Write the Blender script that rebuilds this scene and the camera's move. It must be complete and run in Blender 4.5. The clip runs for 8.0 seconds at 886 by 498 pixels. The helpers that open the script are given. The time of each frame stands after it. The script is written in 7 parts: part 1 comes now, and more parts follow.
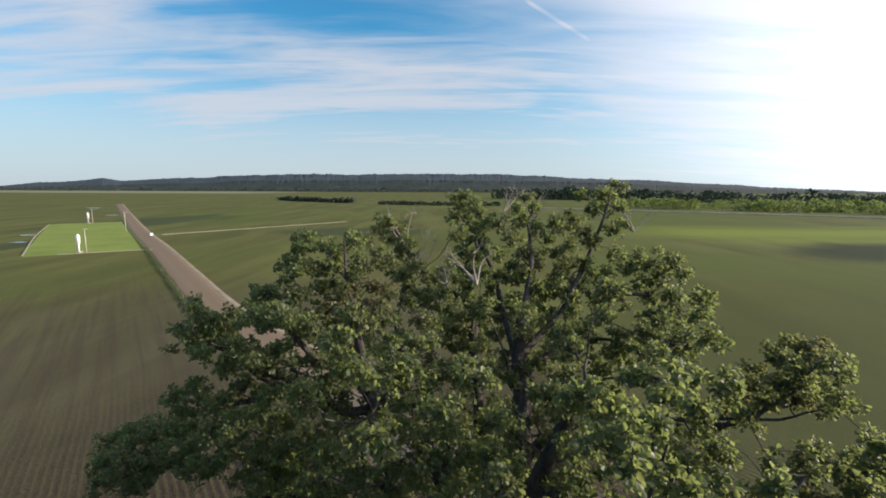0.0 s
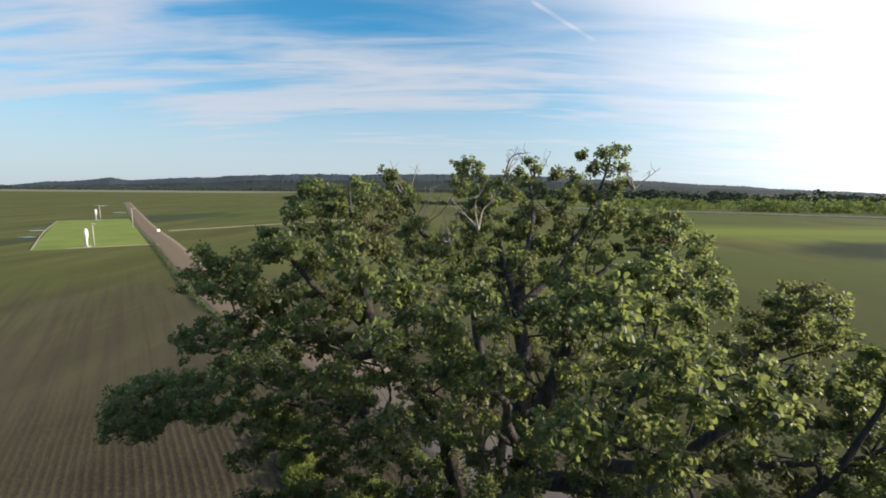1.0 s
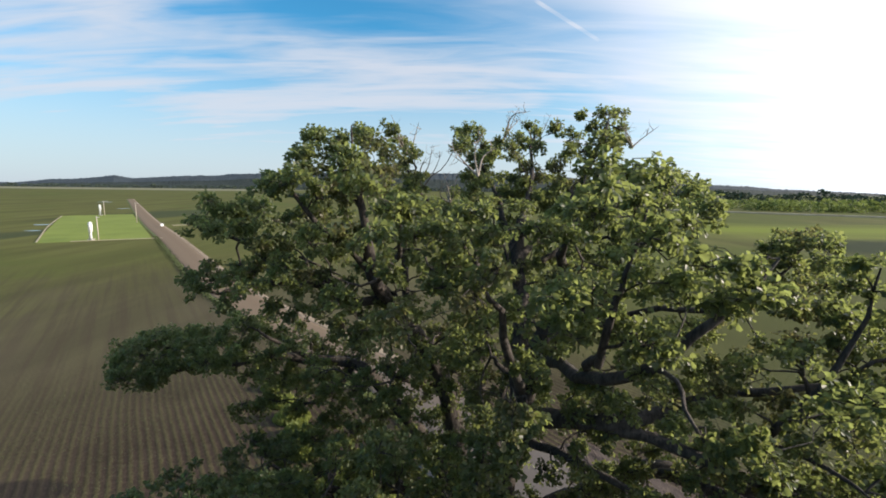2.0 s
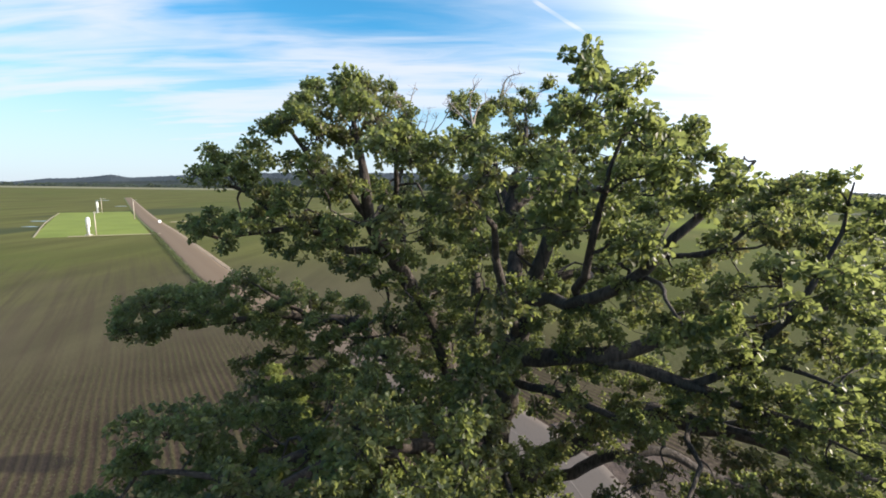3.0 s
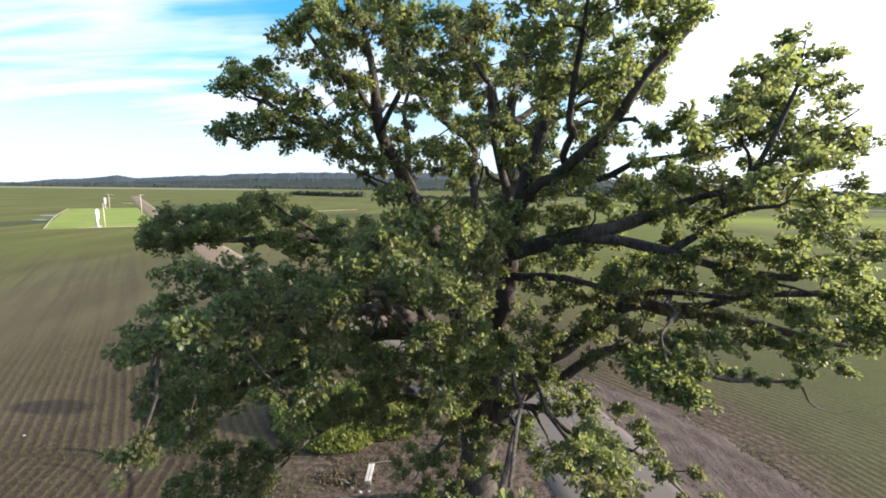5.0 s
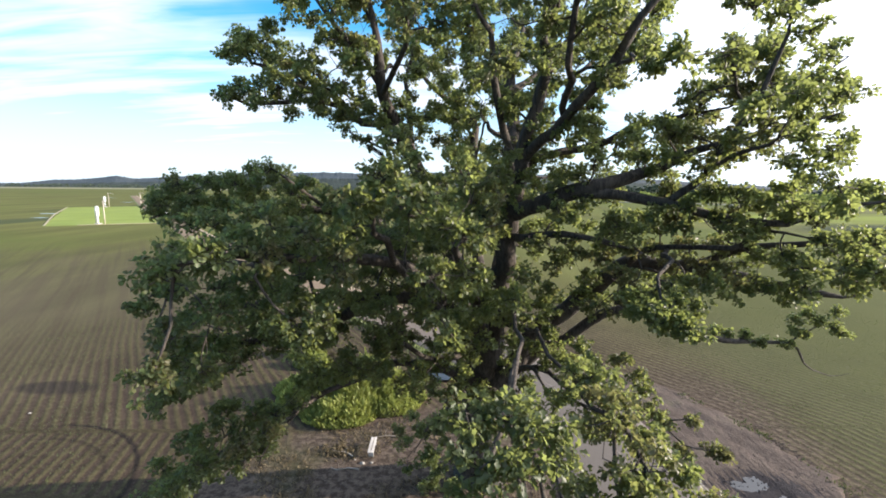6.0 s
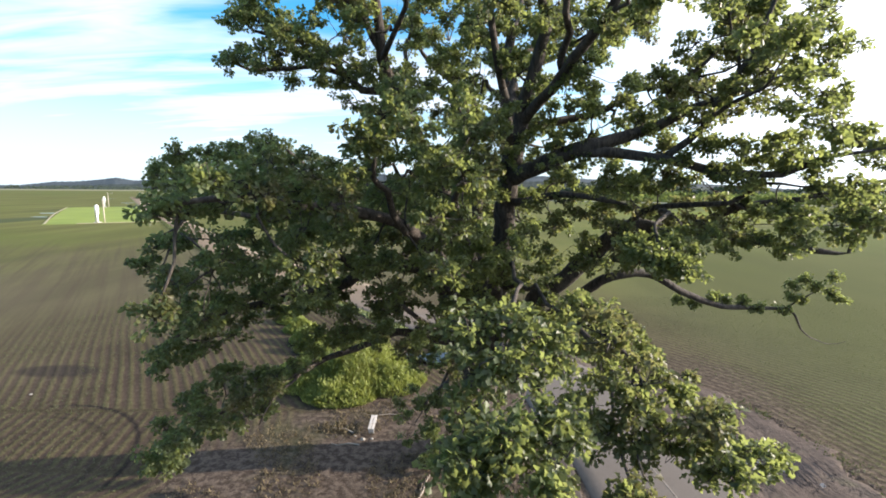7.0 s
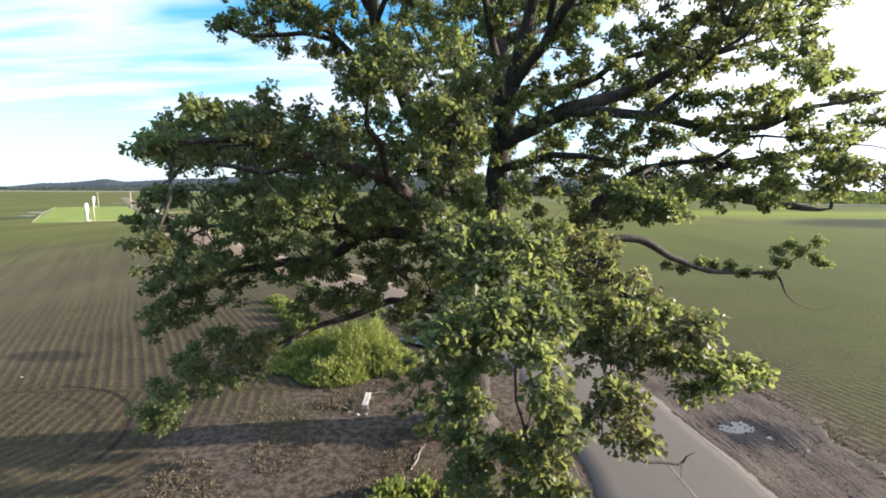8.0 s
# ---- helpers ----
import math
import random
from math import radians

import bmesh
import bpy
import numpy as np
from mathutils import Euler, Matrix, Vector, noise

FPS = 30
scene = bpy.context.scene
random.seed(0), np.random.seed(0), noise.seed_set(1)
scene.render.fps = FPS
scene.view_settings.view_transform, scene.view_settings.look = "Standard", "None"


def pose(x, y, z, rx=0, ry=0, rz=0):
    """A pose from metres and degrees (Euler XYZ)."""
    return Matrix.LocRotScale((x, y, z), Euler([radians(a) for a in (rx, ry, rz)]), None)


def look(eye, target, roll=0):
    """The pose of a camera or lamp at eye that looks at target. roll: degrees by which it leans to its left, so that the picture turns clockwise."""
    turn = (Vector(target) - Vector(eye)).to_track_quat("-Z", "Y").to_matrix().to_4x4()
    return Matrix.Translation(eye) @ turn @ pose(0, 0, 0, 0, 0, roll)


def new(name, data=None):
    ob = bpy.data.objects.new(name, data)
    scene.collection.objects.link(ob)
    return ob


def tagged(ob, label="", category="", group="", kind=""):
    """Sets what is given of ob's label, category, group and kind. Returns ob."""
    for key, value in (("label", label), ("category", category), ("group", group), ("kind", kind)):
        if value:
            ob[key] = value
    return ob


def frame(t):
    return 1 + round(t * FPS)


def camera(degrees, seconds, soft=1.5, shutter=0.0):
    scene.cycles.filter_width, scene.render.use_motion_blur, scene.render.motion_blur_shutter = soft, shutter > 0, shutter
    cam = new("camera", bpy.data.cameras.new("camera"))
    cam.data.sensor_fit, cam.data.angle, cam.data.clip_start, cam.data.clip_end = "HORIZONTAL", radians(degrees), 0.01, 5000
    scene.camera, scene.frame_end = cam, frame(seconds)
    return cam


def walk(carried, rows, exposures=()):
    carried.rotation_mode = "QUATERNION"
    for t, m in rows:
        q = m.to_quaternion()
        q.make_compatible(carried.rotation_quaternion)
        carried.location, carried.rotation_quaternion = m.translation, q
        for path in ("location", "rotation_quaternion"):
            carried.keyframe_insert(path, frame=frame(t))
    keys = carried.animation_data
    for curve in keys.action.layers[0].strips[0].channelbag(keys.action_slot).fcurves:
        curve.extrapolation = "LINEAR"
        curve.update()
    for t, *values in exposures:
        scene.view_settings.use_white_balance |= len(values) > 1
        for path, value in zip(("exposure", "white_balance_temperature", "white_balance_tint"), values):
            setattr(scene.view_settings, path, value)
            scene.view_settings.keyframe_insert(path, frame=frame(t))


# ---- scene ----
cam = camera(90.0, 8.0, 1.8)
# seconds, x, y, z, yaw, pitch, lean to the right
ROWS = [
    (0.0, 0.01, -0.30, 30.01, 0.27, -7.88, -0.25),
    (0.5, 0.06, -0.60, 29.01, 0.65, -7.87, -0.30),
    (1.0, 0.11, -0.93, 27.97, 0.87, -7.80, -0.44),
    (1.5, 0.17, -1.24, 26.95, 1.25, -7.86, -0.66),
    (3.0, 0.36, -2.32, 23.95, 0.93, -7.91, -0.70),
    (3.5, 0.44, -2.80, 22.92, 1.01, -7.90, -0.74),
    (4.0, 0.50, -3.37, 21.91, 1.17, -7.78, -0.72),
    (4.5, 0.53, -3.99, 20.89, 1.42, -7.83, -0.69),
    (6.0, 0.42, -5.14, 18.33, 1.37, -7.87, -0.48),
    (6.5, 0.43, -5.35, 17.50, 1.39, -7.80, -0.43),
    (7.0, 0.44, -5.53, 16.70, 1.33, -7.67, -0.39),
    (7.5, 0.46, -5.75, 15.90, 0.87, -7.59, -0.31),
    (8.0, 0.49, -5.99, 15.08, 0.49, -7.57, -0.26),
]
walk(cam, [(t, pose(x, y, z, 90 + pitch, 0, yaw) @ pose(0, 0, 0, 0, 0, -lean)) for t, x, y, z, yaw, pitch, lean in ROWS],
     [(0.0, 0.52, 6250, 13), (1.5, 0.57, 6250, 13), (3.5, 1.15, 6250, 14), (4.0, 1.29, 6280, 15), (5.0, 1.40, 6200, 14), (8.0, 1.42, 6200, 13)])

# ---- light ----
SUN_HEIGHT, SUN_AHEAD = 17.0, 2.5   # degrees above the horizon; degrees ahead of due right
SUN_WAY = Vector((math.cos(radians(SUN_HEIGHT)) * math.cos(radians(SUN_AHEAD)),
                  math.cos(radians(SUN_HEIGHT)) * math.sin(radians(SUN_AHEAD)), math.sin(radians(SUN_HEIGHT))))
sun_data = bpy.data.lights.new("sun", "SUN")
sun_data.energy, sun_data.angle, sun_data.color = 5.0, radians(0.6), (1.0, 0.86, 0.67)
sun = new("sun", sun_data)
sun.matrix_world = look((0, 0, 60), Vector((0, 0, 60)) - SUN_WAY)


class Nodes:
    """A small wrapper to wire shader nodes."""

    def __init__(self, tree):
        self.tree = tree

    def add(self, kind, **inputs):
        n = self.tree.nodes.new(kind)
        for k, v in inputs.items():
            self.put(n.inputs[k.replace("_", " ")], v)
        return n

    def put(self, socket, v):
        if isinstance(v, bpy.types.NodeSocket):
            self.tree.links.new(v, socket)
        else:
            socket.default_value = v

    def math(self, op, a, b=0.0, c=0.0, clamp=False):
        n = self.tree.nodes.new("ShaderNodeMath")
        n.operation, n.use_clamp = op, clamp
        for s, v in zip(n.inputs, (a, b, c)):
            self.put(s, v)
        return n.outputs[0]

    def vmath(self, op, a, b=(0, 0, 0)):
        n = self.tree.nodes.new("ShaderNodeVectorMath")
        n.operation = op
        self.put(n.inputs[0], a)
        self.put(n.inputs[1], b)
        return n.outputs["Value"] if op in ("DOT_PRODUCT", "LENGTH", "DISTANCE") else n.outputs[0]

    def mix(self, f, a, b):
        n = self.tree.nodes.new("ShaderNodeMix")
        n.data_type = "RGBA"
        self.put(n.inputs[0], f)
        self.put(n.inputs[6], a if isinstance(a, bpy.types.NodeSocket) else (*a, 1))
        self.put(n.inputs[7], b if isinstance(b, bpy.types.NodeSocket) else (*b, 1))
        return n.outputs[2]

    def noise(self, vec, scale, detail=4.0, rough=0.55, distort=0.0):
        n = self.add("ShaderNodeTexNoise", Scale=scale, Detail=detail, Roughness=rough, Distortion=distort)
        self.put(n.inputs["Vector"], vec)
        return n.outputs["Fac"]

    def step(self, v, lo, hi, out_lo=0.0, out_hi=1.0):
        n = self.tree.nodes.new("ShaderNodeMapRange")
        n.interpolation_type = "SMOOTHSTEP"
        for s, x in zip(n.inputs, (v, lo, hi, out_lo, out_hi)):
            self.put(s, x)
        return n.outputs[0]


def make_sky():
    world = bpy.data.worlds.new("sky")
    scene.world = world
    world.use_nodes = True
    tree = world.node_tree
    tree.nodes.clear()
    k = Nodes(tree)
    way = k.add("ShaderNodeTexCoord").outputs["Generated"]
    blue = k.add("ShaderNodeTexSky")
    blue.sky_type, blue.sun_disc = "NISHITA", False
    blue.sun_elevation, blue.sun_rotation = radians(SUN_HEIGHT), radians(90 - SUN_AHEAD)
    blue.air_density, blue.dust_density, blue.ozone_density = 1.0, 1.0, 2.0
    sky = k.vmath("MULTIPLY", blue.outputs[0], (0.55, 1.60, 1.88))
    split = k.add("ShaderNodeSeparateXYZ", Vector=way)
    up = k.math("MAXIMUM", split.outputs[2], 0.0)
    depth = k.math("DIVIDE", 1.0, k.math("ADD", up, 0.12))
    flat = k.vmath("SCALE", way)
    tree.links.new(depth, flat.node.inputs["Scale"])
    # thin streaks of high cloud, drawn out across the view
    turned = k.add("ShaderNodeMapping", Vector=flat)
    turned.inputs["Rotation"].default_value = (0, 0, radians(-35))
    turned.inputs["Location"].default_value = (-0.79, -1.13, 0)
    turned.inputs["Scale"].default_value = (0.42, 1.25, 0.0)
    broad = k.noise(turned.outputs[0], 1.3, 4, 0.5, 0.6)
    turned2 = k.add("ShaderNodeMapping", Vector=flat)
    turned2.inputs["Rotation"].default_value = (0, 0, radians(-41))
    turned2.inputs["Location"].default_value = (-1.73, -1.99, 0)
    turned2.inputs["Scale"].default_value = (0.5, 2.4, 0.0)
    fine = k.noise(turned2.outputs[0], 2.0, 5, 0.55, 0.9)
    band = k.math("SUBTRACT", k.math("MULTIPLY", k.step(up, 0.04, 0.13, 0.0, 0.12), k.step(up, 0.27, 0.37, 1.0, 0.0)), k.step(up, 0.27, 0.37, 0.0, 0.11))
    cover = k.step(k.math("ADD", k.math("MULTIPLY", broad, 0.65), k.math("ADD", k.math("MULTIPLY", fine, 0.45), band)), 0.43, 0.80)
    low = k.step(up, 0.02, 0.32, 0.80, 0.0)
    toward = k.vmath("DOT_PRODUCT", way, tuple(SUN_WAY))
    near_sun = k.step(k.math("ADD", toward, k.math("MULTIPLY", k.math("SUBTRACT", k.math("ADD", broad, fine), 1.0), 0.55)), -0.16, 0.74)
    cover = k.math("MAXIMUM", k.math("MULTIPLY", cover, 0.89), k.math("MAXIMUM", low, near_sun), clamp=True)
    # a vapour trail, narrow and broken
    trail = k.math("ABSOLUTE", k.vmath("DOT_PRODUCT", way, tuple(TRAIL_SIDE)))
    trail = k.math("MULTIPLY", k.step(trail, 0.002, 0.007, 1.0, 0.0), k.step(k.vmath("DISTANCE", way, tuple(TRAIL_MIDDLE)), 0.06, 0.10, 1.0, 0.0))
    cover = k.math("MAXIMUM", cover, k.math("MULTIPLY", trail, k.step(fine, 0.3, 0.6, 0.45, 0.85)))
    glow = k.math("ADD", 6.9, k.math("MULTIPLY", k.math("POWER", k.math("MAXIMUM", toward, 0.0), 3.0), 17.0))
    white = k.vmath("SCALE", (0.94, 0.985, 1.045))
    tree.links.new(glow, white.node.inputs["Scale"])
    colour = k.mix(cover, sky, white)
    back = k.add("ShaderNodeBackground", Color=colour, Strength=0.070)
    out = k.add("ShaderNodeOutputWorld")
    tree.links.new(back.outputs[0], out.inputs[0])


TRAIL_SIDE, TRAIL_MIDDLE = Vector((-0.4586, 0.3905, -0.7983)), Vector((0.2204, 0.9202, 0.3235))
make_sky()

# ---- materials ----


def material(name, build):
    m = bpy.data.materials.new(name)
    m.use_nodes = True
    m.node_tree.nodes.clear()
    k = Nodes(m.node_tree)
    out = k.add("ShaderNodeOutputMaterial")
    k.put(out.inputs[0], build(k))
    return m


def surface(k, colour, rough=0.9, height=None, strength=0.4, distance=0.05, **more):
    n = k.add("ShaderNodeBsdfPrincipled", Base_Color=colour if isinstance(colour, bpy.types.NodeSocket) else (*colour, 1), Roughness=rough)
    for name, v in more.items():
        k.put(n.inputs[name.replace("_", " ")], v)
    if height is not None:
        b = k.add("ShaderNodeBump", Strength=strength, Distance=distance, Height=height)
        k.put(n.inputs["Normal"], b.outputs[0])
    return n.outputs[0]


def two_tone(a, b, scale, fine, rough=0.85, bump=0.4, distance=0.03):
    """A matt surface whose colour wanders between a and b at two scales."""
    def build(k):
        p = k.add("ShaderNodeTexCoord").outputs["Object"]
        f = k.noise(p, scale, 4)
        g = k.noise(p, fine, 5, 0.65)
        c = k.mix(k.step(k.math("ADD", k.math("MULTIPLY", f, 0.6), k.math("MULTIPLY", g, 0.4)), 0.3, 0.7), a, b)
        return surface(k, c, rough, g, bump, distance, Specular_IOR_Level=0.2)
    return build


def leaf_shader(dark, light, through_colour, share=0.38, rough=0.5, dry=None):
    """Leaves that differ one by one and in patches; dry: the colour of browned leaves, in patches."""
    def build(k):
        r = k.add("ShaderNodeNewGeometry").outputs["Random Per Island"]
        p = k.add("ShaderNodeTexCoord").outputs["Object"]
        patch = k.noise(p, 0.45, 2)
        f = k.math("ADD", k.math("MULTIPLY", r, 0.6), k.math("MULTIPLY", k.step(patch, 0.35, 0.65), 0.4))
        c = k.mix(f, dark, light)
        t = k.mix(f, tuple(0.7 * x for x in through_colour), through_colour)
        if dry:
            brown = k.step(k.math("ADD", k.noise(p, 0.22, 3), k.math("MULTIPLY", k.math("SUBTRACT", r, 0.5), 0.14)), 0.55, 0.67, 0.0, 0.55)
            c, t = k.mix(brown, c, dry), k.mix(brown, t, tuple(1.6 * x for x in dry))
        front = surface(k, c, rough, Specular_IOR_Level=0.3)
        back = k.add("ShaderNodeBsdfTranslucent", Color=t).outputs[0]
        n = k.add("ShaderNodeMixShader")
        k.put(n.inputs[0], share)
        k.put(n.inputs[1], front)
        k.put(n.inputs[2], back)
        return n.outputs[0]
    return build


def bark_shader(k):
    p = k.add("ShaderNodeTexCoord").outputs["Object"]
    stretch = k.add("ShaderNodeMapping", Vector=p)
    stretch.inputs["Scale"].default_value = (1.0, 1.0, 0.28)
    ridges = k.noise(stretch.outputs[0], 7.0, 6, 0.65, 0.6)
    moss = k.noise(p, 0.8, 3)
    c = k.mix(k.step(ridges, 0.35, 0.65), (0.020, 0.016, 0.014), (0.070, 0.057, 0.048))
    c = k.mix(k.step(moss, 0.55, 0.75, 0.0, 0.35), c, (0.085, 0.082, 0.062))
    return surface(k, c, 0.93, ridges, 0.9, 0.08)


def ground_shader(k):
    p = k.add("ShaderNodeNewGeometry").outputs["Position"]
    xyz = k.add("ShaderNodeSeparateXYZ", Vector=p)
    x, y = xyz.outputs[0], xyz.outputs[1]
    broad = k.noise(p, 0.012, 4, 0.6)
    mid = k.noise(p, 0.11, 4, 0.6)
    fine = k.noise(p, 2.2, 6, 0.7)
    # rows of the crop, nearly parallel to the road
    warp = k.math("MULTIPLY", k.noise(p, 0.02, 2), 3.0)
    main = k.math("ADD", k.math("MULTIPLY", x, 0.81), k.math("MULTIPLY", y, 0.587))
    headland = k.math("ADD", k.math("MULTIPLY", x, 0.961), k.math("MULTIPLY", y, 0.276))
    turning = k.step(k.math("ADD", y, k.math("MULTIPLY", x, -0.05)), 26.3, 26.9)
    outer = k.math("ADD", k.math("MULTIPLY", x, 0.914), k.math("MULTIPLY", y, -0.407))
    inner = k.math("MULTIPLY", k.step(y, 17.9, 18.5), k.math("SUBTRACT", 1.0, turning))
    edge = k.math("MULTIPLY", k.step(y, 17.9, 18.5, 1.0, 0.0), k.math("SUBTRACT", 1.0, turning))
    across = k.math("ADD", k.math("ADD", k.math("MULTIPLY", main, turning), k.math("MULTIPLY", headland, inner)), k.math("ADD", k.math("MULTIPLY", outer, edge), warp))
    row = k.math("SINE", k.math("MULTIPLY", across, 2 * math.pi / 0.76))
    row = k.step(k.math("ADD", row, k.math("MULTIPLY", k.math("SUBTRACT", fine, 0.5), 3.4)), -0.9, 1.5)
    soil = k.mix(k.step(k.math("ADD", k.math("MULTIPLY", fine, 0.5), k.math("MULTIPLY", mid, 0.5)), 0.35, 0.65), (0.036, 0.026, 0.020), (0.076, 0.055, 0.041))
    crop = k.mix(mid, (0.100, 0.108, 0.034), (0.150, 0.155, 0.054))
    crop = k.mix(k.step(k.math("ADD", y, k.math("MULTIPLY", x, -0.5)), 70.0, 190.0), crop, (0.145, 0.152, 0.050))
    # the crop stands thinner in the sandy ground by the tree
    far = k.step(k.math("ADD", y, k.math("MULTIPLY", k.math("SUBTRACT", broad, 0.5), 60.0)), 55.0, 160.0)
    right = k.step(x, 10.0, 60.0)
    lush = k.math("MAXIMUM", k.math("MULTIPLY", far, 0.9), k.math("MULTIPLY", right, 0.75), clamp=True)
    cover = k.math("MULTIPLY", k.math("ADD", 0.34, k.math("MULTIPLY", lush, 0.8)), k.math("ADD", row, k.math("MULTIPLY", lush, 0.8)), clamp=True)
    cover = k.math("MULTIPLY", cover, k.step(mid, 0.25, 0.6, 0.55, 1.0))
    field = k.mix(cover, soil, crop)
    # far out the rows run together into long smooth patches of damper and drier crop
    away = k.vmath("LENGTH", k.vmath("SUBTRACT", p, (0, 18, 0)))
    lie = k.add("ShaderNodeMapping", Vector=p)
    lie.inputs["Rotation"].default_value = (0, 0, radians(-36))
    lie.inputs["Scale"].default_value = (0.045, 0.008, 0.0)
    patch = k.noise(lie.outputs[0], 1.0, 5, 0.6, 0.4)
    patch2 = k.noise(p, 0.006, 4, 0.6)
    even = k.mix(k.step(patch, 0.34, 0.66), (0.088, 0.088, 0.029), (0.130, 0.131, 0.042))
    even = k.mix(k.step(k.math("ADD", patch2, k.step(x, 0.0, 120.0, 0.0, 0.10)), 0.48, 0.64, 0.0, 0.85), even, (0.090, 0.108, 0.027))
    bare = k.mix(k.step(patch, 0.34, 0.66), (0.077, 0.068, 0.038), (0.114, 0.102, 0.055))
    even = k.mix(k.math("MULTIPLY", k.step(k.math("ADD", away, k.math("MULTIPLY", broad, 60.0)), 105.0, 195.0, 1.0, 0.0), k.step(x, -10.0, 30.0, 1.0, 0.0)), even, bare)
    # on the field side of the road broad brown streaks follow the rows
    down = k.math("ADD", k.math("MULTIPLY", x, -0.587), k.math("MULTIPLY", y, 0.81))
    lanes = k.add("ShaderNodeCombineXYZ", X=k.math("MULTIPLY", main, 0.55), Y=k.math("MULTIPLY", down, 0.016))
    streak = k.noise(lanes.outputs[0], 1.0, 5, 0.7)
    left = k.math("MULTIPLY", k.step(k.math("ADD", k.math("MULTIPLY", x, 0.77), k.math("MULTIPLY", y, 0.64)), 18.0, 24.0, 1.0, 0.0), k.step(away, 110.0, 200.0, 1.0, 0.0))
    even = k.mix(k.math("MULTIPLY", left, k.step(streak, 0.42, 0.62, 0.0, 0.55)), even, (0.066, 0.050, 0.034))
    even = k.mix(k.math("MULTIPLY", left, k.step(k.noise(p, 0.03, 3), 0.45, 0.6, 0.0, 0.4)), even, (0.105, 0.088, 0.056))
    field = k.mix(k.step(k.math("ADD", away, k.math("MULTIPLY", k.math("SUBTRACT", broad, 0.5), 40.0)), 30.0, 76.0, 0.0, 0.96), field, even)
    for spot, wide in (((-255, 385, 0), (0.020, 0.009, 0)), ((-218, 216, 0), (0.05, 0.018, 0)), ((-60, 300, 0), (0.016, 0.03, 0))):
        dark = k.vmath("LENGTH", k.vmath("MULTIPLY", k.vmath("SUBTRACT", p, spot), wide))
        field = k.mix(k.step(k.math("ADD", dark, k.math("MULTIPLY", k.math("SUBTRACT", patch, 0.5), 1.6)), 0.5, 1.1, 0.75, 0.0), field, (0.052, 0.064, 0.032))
    # a wide, narrow patch of darker ground far to the left
    dark_spot = k.vmath("LENGTH", k.vmath("MULTIPLY", k.vmath("SUBTRACT", p, (-36.0, 32.2, 0)), (0.22, 0.62, 0)))
    field = k.mix(k.step(k.math("ADD", dark_spot, k.math("MULTIPLY", k.math("SUBTRACT", mid, 0.5), 1.0)), 0.7, 1.1, 0.75, 0.0), field, (0.030, 0.025, 0.022))
    # a wheel track, turned in a quarter circle
    reach = k.vmath("LENGTH", k.vmath("SUBTRACT", p, (-28.5, 16.5, 0)))
    arc = k.math("MULTIPLY", k.step(x, -31.0, -27.5), k.step(y, 15.0, 17.5))
    for radius, wide, strength in ((9.5, 0.34, 0.95), (7.7, 0.30, 0.45)):
        ring = k.math("ABSOLUTE", k.math("SUBTRACT", reach, radius))
        ring = k.step(k.math("ADD", ring, k.math("MULTIPLY", fine, 0.14)), 0.12, wide, strength, 0.0)
        field = k.mix(k.math("MULTIPLY", ring, arc), field, (0.024, 0.019, 0.017))
    straw = k.step(k.noise(p, 9.0, 3, 0.6), 0.60, 0.70)
    field = k.mix(k.math("MULTIPLY", straw, k.step(away, 25.0, 60.0, 0.45, 0.0)), field, (0.26, 0.215, 0.15))
    field = k.mix(k.math("MULTIPLY", k.step(x, 22.0, 34.0), k.step(away, 40.0, 120.0, 0.4, 0.0)), field, (0.058, 0.064, 0.034))
    dirt = k.math("MULTIPLY", k.step(k.math("ADD", x, k.math("MULTIPLY", k.math("SUBTRACT", mid, 0.5), 9.0)), 25.0, 29.0, 0.7, 0.0), k.math("MULTIPLY", k.step(x, 16.0, 20.0), k.step(y, 30.0, 44.0, 1.0, 0.0)))
    field = k.mix(dirt, field, k.mix(k.step(fine, 0.4, 0.62), (0.058, 0.043, 0.034), (0.125, 0.095, 0.076)))
    # the field across the road stands darker and greener
    field = k.mix(k.math("MULTIPLY", k.step(x, 22.0, 60.0), k.step(y, 80.0, 190.0, 0.65, 0.0)), field, (0.060, 0.066, 0.022))
    # a pale stubble field under the far woods
    field = k.mix(k.math("MULTIPLY", k.step(y, 1900.0, 2100.0), k.step(x, -1100.0, -700.0, 0.8, 0.0)), field, (0.26, 0.25, 0.17))
    # brighter young crop far out on the right
    lime = k.math("MULTIPLY", k.step(k.math("ADD", k.math("ABSOLUTE", k.math("SUBTRACT", y, 300.0)), k.math("MULTIPLY", k.noise(k.vmath("MULTIPLY", p, (0.004, 0.03, 0)), 1.0, 4, 0.6), 150.0)), 75.0, 150.0, 1.0, 0.0), k.step(x, 90.0, 190.0))
    field = k.mix(k.math("MULTIPLY", lime, 0.95), field, (0.180, 0.215, 0.036))
    # a cloud's shadow on the near side of it, painted as darker ground
    cloud_shade = k.vmath("LENGTH", k.vmath("MULTIPLY", k.vmath("SUBTRACT", p, (255, 205, 0)), (0.010, 0.022, 0)))
    field = k.mix(k.step(k.math("ADD", cloud_shade, k.math("MULTIPLY", k.math("SUBTRACT", broad, 0.5), 1.2)), 0.6, 1.1, 0.95, 0.0), field, (0.030, 0.042, 0.020))
    # bare and dry ground trodden round the tree
    trodden = k.vmath("LENGTH", k.vmath("MULTIPLY", k.vmath("SUBTRACT", p, (0, 17, 0)), (0.062, 0.075, 0)))
    trodden = k.step(k.math("ADD", trodden, k.math("MULTIPLY", k.math("SUBTRACT", mid, 0.5), 0.5)), 0.85, 1.1, 1.0, 0.0)
